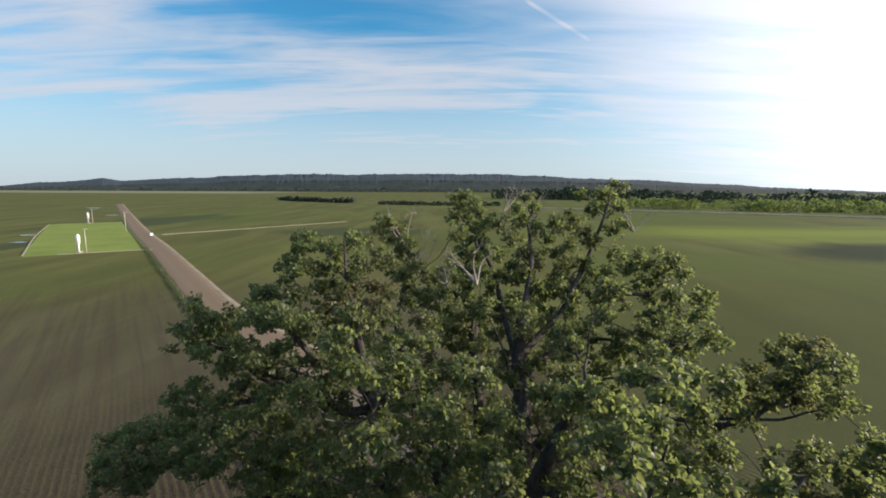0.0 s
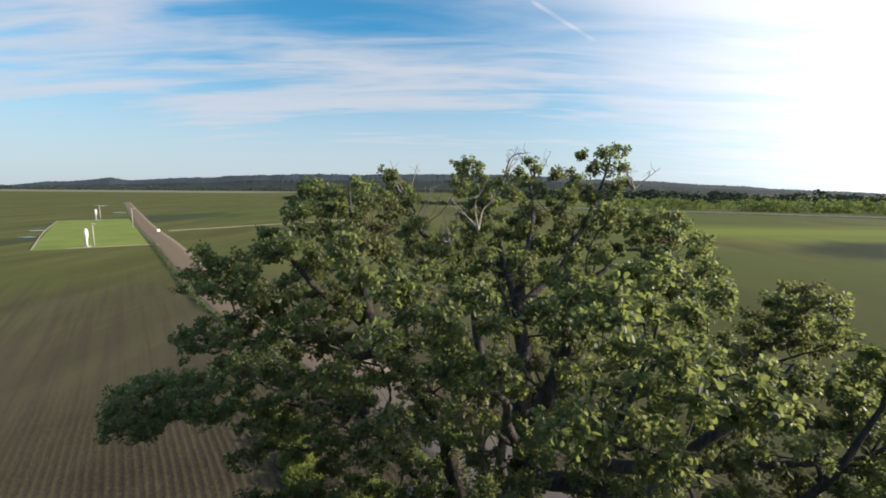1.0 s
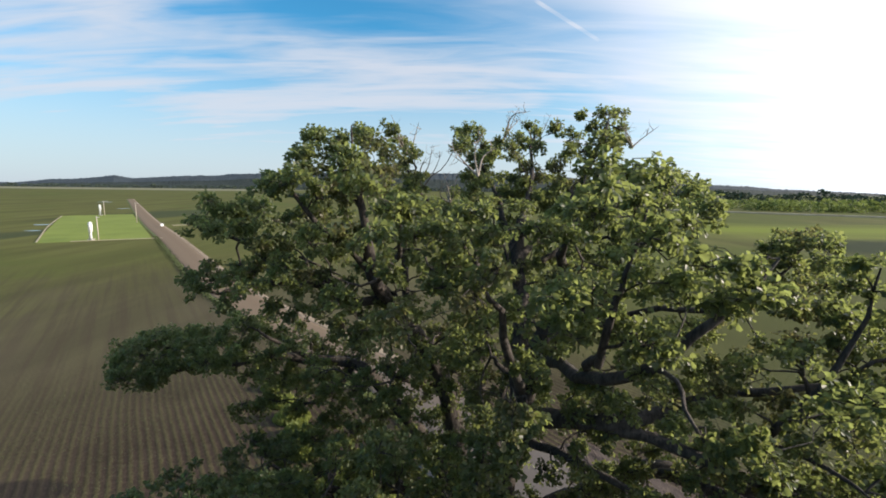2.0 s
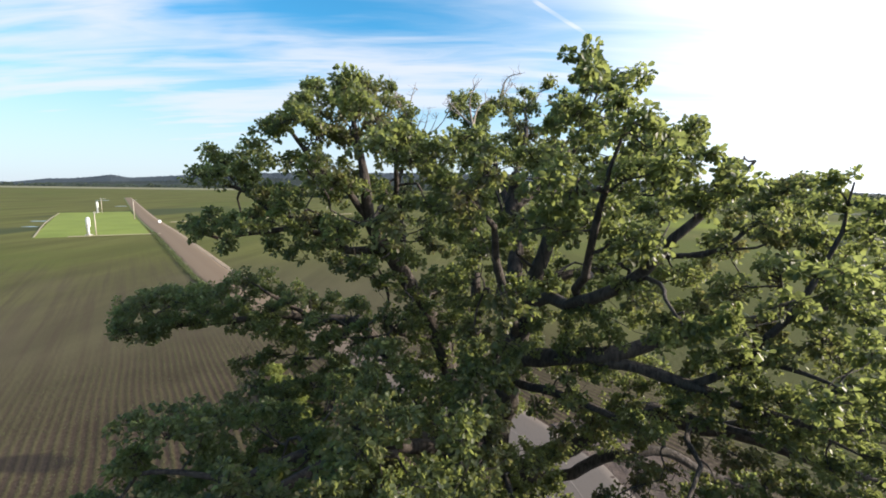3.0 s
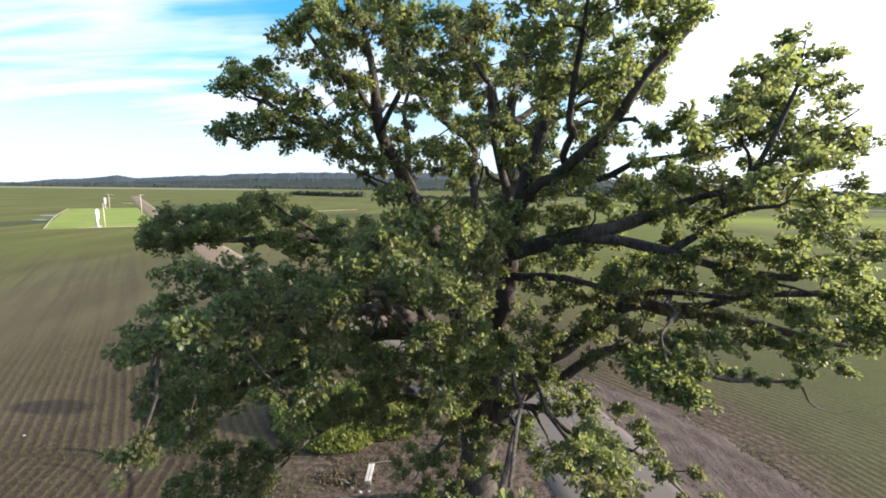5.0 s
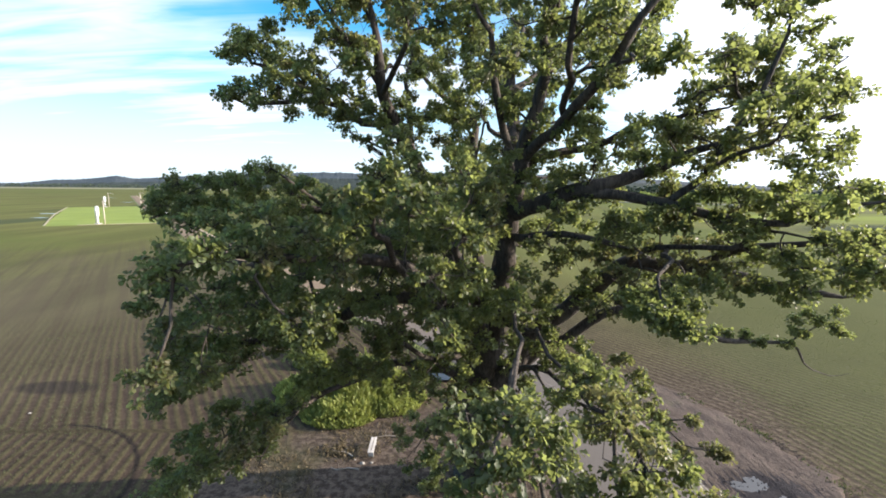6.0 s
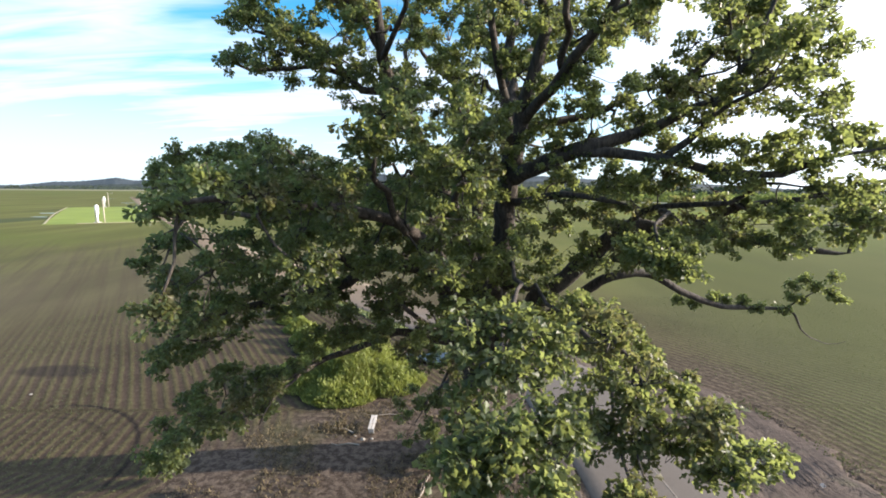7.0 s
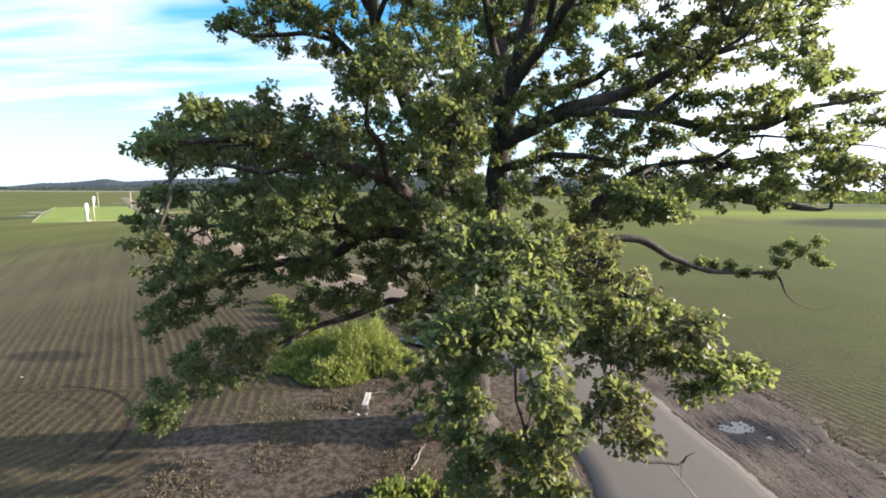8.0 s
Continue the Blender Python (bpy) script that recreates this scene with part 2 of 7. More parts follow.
    dry = k.mix(k.step(fine, 0.4, 0.62), (0.052, 0.039, 0.031), (0.132, 0.102, 0.081))
    dry = k.mix(k.step(mid, 0.5, 0.68, 0.0, 0.55), dry, (0.07, 0.075, 0.028))
    dry = k.mix(k.math("MULTIPLY", straw, 0.55), dry, (0.27, 0.22, 0.165))
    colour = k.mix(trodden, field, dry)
    height = k.math("ADD", k.math("MULTIPLY", k.math("MULTIPLY", row, k.step(away, 30.0, 70.0, 1.0, 0.0)), k.math("SUBTRACT", 1.0, trodden)), k.math("MULTIPLY", fine, 1.6))
    colour = k.vmath("MULTIPLY", colour, (0.88, 0.88, 0.88))
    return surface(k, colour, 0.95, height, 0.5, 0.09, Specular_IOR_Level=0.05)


def road_shader(k):
    p = k.add("ShaderNodeNewGeometry").outputs["Position"]
    uv = k.add("ShaderNodeTexCoord").outputs["UV"]
    across = k.add("ShaderNodeSeparateXYZ", Vector=uv).outputs[0]
    fine = k.noise(p, 5.0, 6, 0.7)
    broad = k.noise(p, 0.25, 4)
    wheel = k.step(k.math("SINE", k.math("MULTIPLY", across, 4 * math.pi)), -0.6, 0.8)
    y = k.add("ShaderNodeSeparateXYZ", Vector=p).outputs[1]
    # smooth and grey by the tree, brown gravel farther out
    c = k.mix(fine, (0.092, 0.080, 0.071), (0.138, 0.120, 0.106))
    gravel = k.mix(fine, (0.142, 0.102, 0.066), (0.212, 0.157, 0.105))
    gravel = k.mix(k.math("MULTIPLY", wheel, 0.35), gravel, (0.155, 0.110, 0.071))
    c = k.mix(k.step(broad, 0.45, 0.7, 0.0, 0.4), c, (0.112, 0.094, 0.080))
    c = k.mix(k.step(k.noise(p, 0.9, 5, 0.65), 0.55, 0.72, 0.0, 0.35), c, (0.080, 0.070, 0.063))
    c = k.mix(k.step(k.math("ADD", y, k.math("MULTIPLY", broad, 20.0)), 44.0, 90.0), c, gravel)
    return surface(k, c, 0.92, fine, 0.35, 0.02, Specular_IOR_Level=0.15)


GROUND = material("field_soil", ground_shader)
ROAD = material("gravel_road", road_shader)
BARK = material("oak_bark", bark_shader)
DEAD = material("dead_wood", two_tone((0.20, 0.17, 0.14), (0.34, 0.30, 0.26), 2, 15, 0.9))
LEAF = material("oak_leaf", leaf_shader((0.041, 0.056, 0.038), (0.118, 0.144, 0.056), (0.33, 0.385, 0.112), 0.50, 0.42, (0.098, 0.068, 0.042)))
WEED = material("weed_leaf", leaf_shader((0.10, 0.125, 0.036), (0.255, 0.28, 0.076), (0.36, 0.41, 0.085), 0.35))
SEEDLING = material("crop_leaf", leaf_shader((0.055, 0.070, 0.028), (0.095, 0.112, 0.042), (0.12, 0.15, 0.045), 0.25))
STRAW = material("dry_grass", leaf_shader((0.09, 0.072, 0.045), (0.18, 0.145, 0.085), (0.18, 0.14, 0.07), 0.2, 0.8))
LAWN = material("mown_grass", two_tone((0.14, 0.175, 0.028), (0.20, 0.24, 0.042), 0.05, 1.5))
VERGE = material("verge_grass", two_tone((0.07, 0.095, 0.025), (0.15, 0.155, 0.05), 0.2, 2.5))
GRAVEL = material("loose_gravel", two_tone((0.22, 0.165, 0.110), (0.32, 0.250, 0.175), 0.15, 2.5))
TRACK = material("farm_track", two_tone((0.26, 0.22, 0.14), (0.38, 0.33, 0.22), 0.1, 2.0))


def mud_shader(k):
    p = k.add("ShaderNodeNewGeometry").outputs["Position"]
    broad, fine = k.noise(p, 0.4, 4), k.noise(p, 4.0, 6, 0.7)
    smear = k.add("ShaderNodeMapping", Vector=p)
    smear.inputs["Rotation"].default_value = (0, 0, radians(-6))
    smear.inputs["Scale"].default_value = (4.2, 0.6, 1.0)
    streak = k.noise(smear.outputs[0], 1.1, 4, 0.6)
    dry = k.mix(k.step(k.math("ADD", k.math("MULTIPLY", broad, 0.6), k.math("MULTIPLY", fine, 0.4)), 0.3, 0.7), (0.056, 0.043, 0.036), (0.118, 0.092, 0.078))
    dry = k.mix(k.step(broad, 0.55, 0.75, 0.0, 0.5), dry, (0.10, 0.095, 0.05))
    dry = k.mix(k.step(streak, 0.48, 0.62, 0.0, 0.55), dry, (0.055, 0.044, 0.037))
    # wet, churned mud round the puddle
    away = k.vmath("LENGTH", k.vmath("MULTIPLY", k.vmath("SUBTRACT", p, (19.9, 20.2, 0)), (0.30, 0.42, 0)))
    wet = k.step(k.math("ADD", away, k.math("MULTIPLY", k.math("SUBTRACT", streak, 0.5), 2.8)), 0.70, 0.86, 1.0, 0.0)
    c = k.mix(wet, dry, (0.020, 0.017, 0.019))
    return surface(k, c, k.step(wet, 0.0, 1.0, 0.9, 0.72), k.math("ADD", fine, k.math("MULTIPLY", streak, 0.8)), 0.9, 0.10, Specular_IOR_Level=0.08)


MUD = material("mud", mud_shader)
LINE = material("worn_paint", two_tone((0.13, 0.112, 0.095), (0.22, 0.195, 0.168), 0.4, 3.0))
WET = material("wet_mud", two_tone((0.045, 0.036, 0.03), (0.08, 0.064, 0.052), 0.6, 5.0, 0.75, 0.6, 0.03))
WOODS = material("far_woods", leaf_shader((0.042, 0.060, 0.044), (0.068, 0.090, 0.060), (0.05, 0.08, 0.04), 0.15, 0.8))
YOUNG = material("young_woods", leaf_shader((0.10, 0.135, 0.045), (0.20, 0.24, 0.08), (0.25, 0.31, 0.08), 0.35, 0.8))
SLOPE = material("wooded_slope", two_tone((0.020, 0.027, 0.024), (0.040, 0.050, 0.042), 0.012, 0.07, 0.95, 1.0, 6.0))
# the ridge's distance haze is mixed into this blue grey colour
HILL = material("hazed_wooded_hill", two_tone((0.036, 0.046, 0.054), (0.058, 0.072, 0.082), 0.008, 0.05, 0.95, 1.0, 8.0))
PAINT = material("white_paint", two_tone((0.74, 0.74, 0.73), (0.82, 0.82, 0.80), 0.5, 6, 0.5, 0.1))
GREY = material("weathered_board", two_tone((0.34, 0.31, 0.28), (0.52, 0.48, 0.44), 1.5, 14, 0.8))
POLE = material("utility_pole_wood", two_tone((0.36, 0.31, 0.25), (0.5, 0.45, 0.38), 0.8, 8, 0.85))
STONE = material("field_stone", two_tone((0.20, 0.185, 0.165), (0.32, 0.30, 0.27), 3, 20, 0.85))
DARK = material("dark_rubber", two_tone((0.02, 0.02, 0.02), (0.04, 0.04, 0.04), 1, 9, 0.7))
WATER = material("puddle_water", lambda k: surface(k, (0.035, 0.032, 0.03), 0.06, k.noise(k.add("ShaderNodeTexCoord").outputs["Object"], 1.2, 2), 0.05, 0.02))

# ---- building blocks ----
rng = np.random.default_rng(7)


def thing(name, label, category, at=(0, 0, 0), group="", kind=""):
    ob = new(name)
    ob.location = at
    return tagged(ob, label, category, group, kind)


def mesh_of(name, verts, faces, mat, smooth=True):
    me = bpy.data.meshes.new(name)
    me.from_pydata([tuple(map(float, v)) for v in verts], [], [tuple(map(int, f)) for f in faces])
    me.materials.append(mat)
    me.polygons.foreach_set("use_smooth", [smooth] * len(me.polygons))
    me.update()
    return me


def quads_mesh(name, verts, quads, mat):
    """A mesh of many quads out of numpy arrays."""
    me = bpy.data.meshes.new(name)
    me.vertices.add(len(verts))
    me.vertices.foreach_set("co", np.asarray(verts, np.float32).ravel())
    me.loops.add(len(quads) * 4)
    me.loops.foreach_set("vertex_index", np.asarray(quads, np.int32).ravel())
    me.polygons.add(len(quads))
    me.polygons.foreach_set("loop_start", np.arange(0, len(quads) * 4, 4, dtype=np.int32))
    me.update(calc_edges=True)
    me.materials.append(mat)
    return me


def child(name, me, parent, label="", kind=""):
    ob = new(name, me)
    ob.parent = parent
    ob.location = -Vector(parent.location) if parent.parent is None else (0, 0, 0)
    return tagged(ob, label, kind=kind)


def part(name, bm, mat, parent, label=""):
    me = bpy.data.meshes.new(name)
    bm.to_mesh(me)
    bm.free()
    me.materials.append(mat)
    ob = new(name, me)
    ob.parent = parent
    return tagged(ob, label)


def box(sx, sy, sz, m=None, bevel=0.0):
    bm = bmesh.new()
    bmesh.ops.create_cube(bm, size=1.0, matrix=(m or Matrix()) @ Matrix.Diagonal((sx, sy, sz, 1)))
    if bevel:
        bmesh.ops.bevel(bm, geom=bm.edges[:], offset=bevel, segments=2, affect="EDGES", profile=0.6)
    return bm


def cone(r1, r2, h, m=None, sides=16):
    bm = bmesh.new()
    bmesh.ops.create_cone(bm, cap_ends=True, segments=sides, radius1=r1, radius2=r2, depth=h, matrix=(m or Matrix()) @ pose(0, 0, h / 2))
    for f in bm.faces:
        f.smooth = len(f.verts) == 4
    return bm


def smooth_line(points, step):
    """Points along a smooth curve through the given ones (x, y, z, radius)."""
    p = np.array(points, float)
    ext = np.vstack([2 * p[0] - p[1], p, 2 * p[-1] - p[-2]])
    out = []
    for i in range(1, len(ext) - 2):
        a, b, c, d = ext[i - 1:i + 3]
        n = max(2, int(np.linalg.norm(c[:3] - b[:3]) / step))
        for t in np.arange(n) / n:
            out.append(0.5 * (2 * b + (c - a) * t + (2 * a - 5 * b + 4 * c - d) * t * t + (3 * b - a - 3 * c + d) * t ** 3))
    out.append(p[-1])
    return np.array(out)


class Tubes:
    """Gathers tapered tubes into one mesh."""

    def __init__(self):
        self.verts, self.quads, self.count = [], [], 0

    def add(self, line, sides, rough=0.0):
        p, r = line[:, :3], np.maximum(line[:, 3], 0.004)
        d = np.gradient(p, axis=0)
        d /= np.linalg.norm(d, axis=1)[:, None] + 1e-9
        ref = np.array([0.0, 0.0, 1.0]) if abs(d[0][2]) < 0.9 else np.array([1.0, 0.0, 0.0])
        s = np.cross(d, ref)
        s /= np.linalg.norm(s, axis=1)[:, None] + 1e-9
        u = np.cross(s, d)
        a = np.arange(sides) * 2 * np.pi / sides
        ring = s[:, None, :] * np.cos(a)[None, :, None] + u[:, None, :] * np.sin(a)[None, :, None]
        rr = r[:, None] * (1 + rough * (rng.random((len(p), sides)) - 0.5))
        v = p[:, None, :] + ring * rr[:, :, None]
        n = len(p)
        i, j = np.meshgrid(np.arange(n - 1), np.arange(sides), indexing="ij")
        q = np.stack([i * sides + j, i * sides + (j + 1) % sides, (i + 1) * sides + (j + 1) % sides, (i + 1) * sides + j], -1).reshape(-1, 4)
        self.verts.append(v.reshape(-1, 3))
        self.quads.append(q + self.count)
        self.count += n * sides

    def mesh(self, name, mat):
        me = quads_mesh(name, np.vstack(self.verts), np.vstack(self.quads), mat)
        me.polygons.foreach_set("use_smooth", [True] * len(me.polygons))
        return me


def leaf_quads(centres, ways, normals, length, width, lobed=False):
    """Leaves folded along the midrib, plain or lobed: their corners and faces."""
    n = len(centres)
    ways = ways / (np.linalg.norm(ways, axis=1)[:, None] + 1e-9)
    side = np.cross(ways, normals)
    side /= np.linalg.norm(side, axis=1)[:, None] + 1e-9
    up = np.cross(side, ways)
    length, width = length[:, None], width[:, None]
    def at(along, out, lift):
        return centres + ways * length * along + side * width * out + up * (width * lift - length * 0.12 * along * along)
    base, mid, tip = centres, at(0.45, 0.0, 0.0), at(1.0, 0.0, 0.0)
    if not lobed:
        v = np.stack([base, tip, at(0.32, -0.34, 0.16), at(0.78, -0.52, 0.12), at(0.32, 0.34, 0.16), at(0.78, 0.52, 0.12)], 1).reshape(-1, 3)
        o = np.arange(n)[:, None] * 6
        return v, np.concatenate([o + np.array([[0, 1, 3, 2]]), o + np.array([[0, 4, 5, 1]])], 1).reshape(-1, 4)
    v = np.stack([base, mid, tip, at(0.27, -0.36, 0.18), at(0.43, -0.17, 0.07), at(0.72, -0.55, 0.2), at(0.27, 0.36, 0.18), at(0.43, 0.17, 0.07), at(0.72, 0.55, 0.2)], 1).reshape(-1, 3)
    o = np.arange(n)[:, None] * 9
    q = np.concatenate([o + np.array([f]) for f in ([0, 1, 4, 3], [1, 2, 5, 4], [0, 6, 7, 1], [1, 7, 8, 2])], 1).reshape(-1, 4)
    return v, q


def rand_dirs(n, up=0.0):
    d = rng.normal(size=(n, 3))
    d /= np.linalg.norm(d, axis=1)[:, None]
    d[:, 2] += up
    return d / np.linalg.norm(d, axis=1)[:, None]


def ribbon(name, points, half, z, mat, label, category, kind="structure", lift=0.0, step=6.0, drop=0.10):
    """A strip of ground along a line (x, y), with its width and a crowned middle."""
    line = smooth_line([(x, y, z, half) for x, y in points], step)
    d = np.gradient(line[:, :2], axis=0)
    d /= np.linalg.norm(d, axis=1)[:, None]
    nrm = np.stack([d[:, 1], -d[:, 0]], 1)
    cols = (-1, -0.97, -0.75, -0.5, -0.25, 0, 0.25, 0.5, 0.75, 0.97, 1)
    verts, faces = [], []
    for i, (p, n) in enumerate(zip(line, nrm)):
        for c in cols:
            w = half * (c + 0.05 * math.sin(i * 1.7 + c) * abs(c))
            edge = -drop if abs(c) == 1 else 0.0
            verts.append((p[0] + n[0] * w, p[1] + n[1] * w, z + lift * (1 - c * c) + edge))
    m = len(cols)
    for i in range(len(line) - 1):
        for j in range(m - 1):
            faces.append((i * m + j, i * m + j + 1, (i + 1) * m + j + 1, (i + 1) * m + j))
    me = mesh_of(name, verts, faces, mat)
    uv = me.uv_layers.new(name="UVMap")
    for loop in me.loops:
        i = loop.vertex_index
        uv.data[loop.index].uv = (cols[i % m] / 2 + 0.5, i // m)
    return tagged(new(name, me), label, category, kind=kind)

# ---- ground, roads and fields ----


def build_ground():
    radii = [0, 4, 8, 12, 16, 20, 25, 30, 36, 44, 54, 70, 95, 130, 190, 280, 420, 700, 1200, 2200, 4700, 9000]
    sides = 72
    verts, faces = [(0, 20, 0)], []
    for r in radii[1:]:
        for s in range(sides):
            a = 2 * math.pi * s / sides
            x, y = r * math.cos(a), 20 + r * math.sin(a)
            verts.append((x, y, 0.07 * noise.noise(Vector((x * 0.15, y * 0.15, 0))) if r < 100 else 0.0))
    for s in range(sides):
        faces.append((0, 1 + s, 1 + (s + 1) % sides))
    for i in range(len(radii) - 2):
        for s in range(sides):
            a, b = 1 + i * sides + s, 1 + i * sides + (s + 1) % sides
            faces.append((a, a + sides, b + sides, b))
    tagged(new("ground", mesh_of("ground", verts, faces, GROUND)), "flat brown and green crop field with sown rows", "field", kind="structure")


build_ground()
ROAD_LINE = [(16, -500), (13, -60), (12.6, 0), (12.5, 13), (12.2, 19.5), (10.9, 28), (7.0, 38), (-12, 60), (-53, 102), (-91, 150), (-143, 217), (-240, 340), (-556, 755)]
ribbon("road", ROAD_LINE, 4.4, 0.13, ROAD, "pale brown gravel road through the fields", "road", lift=0.08)
ribbon("verge", [(x - 4.0, y - 2.6) for x, y in ROAD_LINE[6:]], 0.7, 0.12, VERGE, "rough yellow-green grass verge along the road", "grass verge")
ribbon("farm_track", [(-178, 276), (-152, 308), (-122, 346), (-87, 388)], 1.9, 0.12, TRACK, "pale dusty farm track between fields", "track")
ribbon("gravel_edge", [(x + 3.9, y + 2.9) for x, y in ROAD_LINE[7:]], 0.7, 0.16, GRAVEL, "pale brown strip of loose gravel along the road", "gravel")
ribbon("edge_line", [(x + 4.0, y) for x, y in ROAD_LINE[1:6]], 0.06, 0.150, LINE, "worn pale edge line of the road", "road marking", step=2.0, drop=0.02)
ribbon("ditch_edge", [(7.6, 4), (7.5, 13.0), (7.2, 15.7), (7.4, 19.0), (7.6, 22)], 0.38, 0.14, WET, "dark wet mud along the road edge", "mud", step=1.0)
ribbon("centre_line", [(x + 0.3, y) for x, y in ROAD_LINE[2:8]], 0.045, 0.218, LINE, "worn pale centre line on the road", "road marking", step=3.0, drop=0.02)

# ---- the oak ----
LEAVES = 29
oak = thing("oak_tree", "huge old spreading bur oak in full green leaf by a road", "tree", (2.2, 21.3, 0))


def leafy(tufts, radius, count, size, lobed):
    """Leaves in rosettes round the tufts' centres."""
    m = len(tufts)
    c = np.repeat(tufts, count, axis=0)
    rad = np.repeat(radius, count)
    d = rand_dirs(m * count, 0.25)
    centres = c + d * (rad * rng.random(m * count) ** 0.55)[:, None] * np.array([1, 1, 0.8])
    ways = d + rand_dirs(m * count) * 0.7 - np.array([0, 0, 0.45])
    normals = rand_dirs(m * count, 0.9)
    length = size * (0.7 + 0.7 * rng.random(m * count))
    return leaf_quads(centres, ways, normals, length, length * (0.58 + 0.22 * rng.random(m * count)), lobed)


def crooked(line, amount):
    """Kinks a limb's line every few steps, more where it is thin; its ends stay."""
    n = len(line)
    knots = np.arange(0, n + 3, 3)
    bend = np.stack([np.interp(np.arange(n), knots, rng.normal(scale=amount, size=len(knots))) for _ in range(3)], 1)
    fade = np.minimum(1, np.minimum(np.arange(n), n - 1 - np.arange(n)) / 2.0)
    line[:, :3] += bend * fade[:, None]
    return line


def limb(points, clumps=(), fill=0, spread=1.6, dense=1.0, near=False, label=""):
    """A limb (x, y, z, radius), the leafy clumps (x, y, z, radius) that it carries, and its branches to them."""
    line = crooked(smooth_line(points, 0.45), 0.10 if points[0][3] > 0.25 else 0.17)
    wood = Tubes()
    wood.add(line, 10, 0.22)
    ob = child("limb", wood.mesh("limb", BARK), oak, label)
    clumps = [tuple(c) for c in clumps]
    for _ in range(fill):
        i = int(len(line) * (0.3 + 0.7 * rng.random() ** 0.8)) - 1
        d = rand_dirs(1, 0.35)[0] * spread * (0.45 + 0.7 * rng.random())
        clumps.append((*(line[i, :3] + d), (0.55 + 0.5 * rng.random()) * min(1.0, 0.3 + 0.7 * spread)))
    twigs, tufts, radii = Tubes(), [], []
    nodes = line.copy()
    reach_of = [np.linalg.norm(line[:, :3] - np.array(c[:3]), axis=1).min() for c in clumps]
    for x, y, z, r in (clumps[i] for i in np.argsort(reach_of)):
        c = np.array([x, y, z])
        away = np.linalg.norm(nodes[:, :3] - c, axis=1)
        i = int(np.argmin(away + 0.6 * (away < 0.5)))
        back = int(away[i] * 1.2) if i < len(line) else 0
        j = max(0, i - back)
        a = nodes[j, :3]
        reach = np.linalg.norm(c - a)
        r0 = min(0.6 * nodes[j, 3] + 0.006, 0.022 + 0.019 * reach)
        mid1 = a + (c - a) * 0.35 + rng.normal(scale=0.08 * reach, size=3) + np.array([0, 0, 0.06 * reach])
        mid2 = a + (c - a) * 0.7 + rng.normal(scale=0.07 * reach, size=3) + np.array([0, 0, 0.05 * reach])
        way = crooked(smooth_line([(*a, r0), (*mid1, r0 * 0.8), (*mid2, r0 * 0.6), (*c, r0 * 0.4)], 0.3), 0.04 + 0.025 * reach)
        twigs.add(way, 5)
        nodes = np.vstack([nodes, way[len(way) // 3:]])
        n = max(4, int(19 * r * r * dense + 6))
        d = rand_dirs(n, 0.35)
        t = c + d * (r * (0.3 + 0.8 * rng.random(n) ** 0.7))[:, None] * np.array([1, 1, 0.8])
        for q in t:
            k = 0.25 + 0.5 * rng.random()
            s = mid2 + (c - mid2) * k
            m = (s + q) / 2 + rng.normal(scale=0.12, size=3)
            twigs.add(np.array([(*s, r0 * 0.28 + 0.008), (*m, 0.014), (*q, 0.008)]), 4)
        tufts.append(t)
        radii.append(0.09 + 0.18 * rng.random(n) ** 1.5)
    if clumps:
        child("branchwork", twigs.mesh("branchwork", BARK), ob, "thin crooked branches", "stuff")
        v, q = leafy(np.vstack(tufts), np.concatenate(radii), LEAVES, 0.135 if near else 0.128, near)
        child("foliage", quads_mesh("foliage", v, q, LEAF), ob, "dense green lobed oak leaves", "stuff")
    return ob


trunk_line = smooth_line([(2.25, 21.3, -0.4, 2.1), (2.2, 21.3, 0.35, 1.5), (2.2, 21.1, 1.5, 1.2), (2.15, 20.5, 4.0, 1.08), (2.2, 19.7, 7.0, 1.12), (2.3, 19.0, 9.2, 1.05), (2.5, 18.0, 10.8, 0.72)], 0.35)
trunk_tube = Tubes()
trunk_tube.add(trunk_line, 20, 0.16)
child("trunk", trunk_tube.mesh("trunk", BARK), oak, "massive grey-brown furrowed trunk")

# main stem, forking high up
limb([(2.3, 18.7, 8, 0.75), (2.6, 17, 12.5, 0.58), (3, 14.9, 17.2, 0.46), (2.95, 15.6, 20, 0.34), (3.2, 17.4, 23, 0.27), (3.3, 18.1, 24.6, 0.22)],
     [(2.5, 14.8, 16.6, 0.55), (1.4, 14.9, 17.7, 0.65), (1.1, 16.5, 16.6, 0.45), (3.8, 15.8, 16.1, 0.64), (4.4, 17.6, 16.2, 0.52), (1.5, 13.9, 17.0, 0.60), (2.0, 15.3, 14.1, 0.42), (2.4, 16.6, 15.5, 0.56), (3.2, 16.3, 11.9, 0.59), (3.4, 16.0, 14.8, 0.49), (2.9, 16.5, 14.1, 0.51), (2.6, 18.5, 8.9, 0.47), (4.3, 15.0, 12.9, 0.46)])
limb([(3.11, 16.72, 21.88, 0.16), (3.01, 16.69, 22.49, 0.12), (2.6, 16.44, 22.45, 0.08), (1.83, 16.95, 24.76, 0.02)],
     [(3.1, 16.9, 25.1, 0.56), (3.1, 17.0, 24.1, 0.45), (1.5, 16.4, 23.8, 0.39), (2.5, 16.3, 22.6, 0.56), (1.0, 15.4, 19.3, 0.60), (3.2, 16.7, 20.8, 0.61), (1.6, 17.1, 25.3, 0.47), (3.6, 16.0, 20.9, 0.58), (3.1, 15.5, 20.2, 0.45), (3.2, 17.0, 22.4, 0.50)])
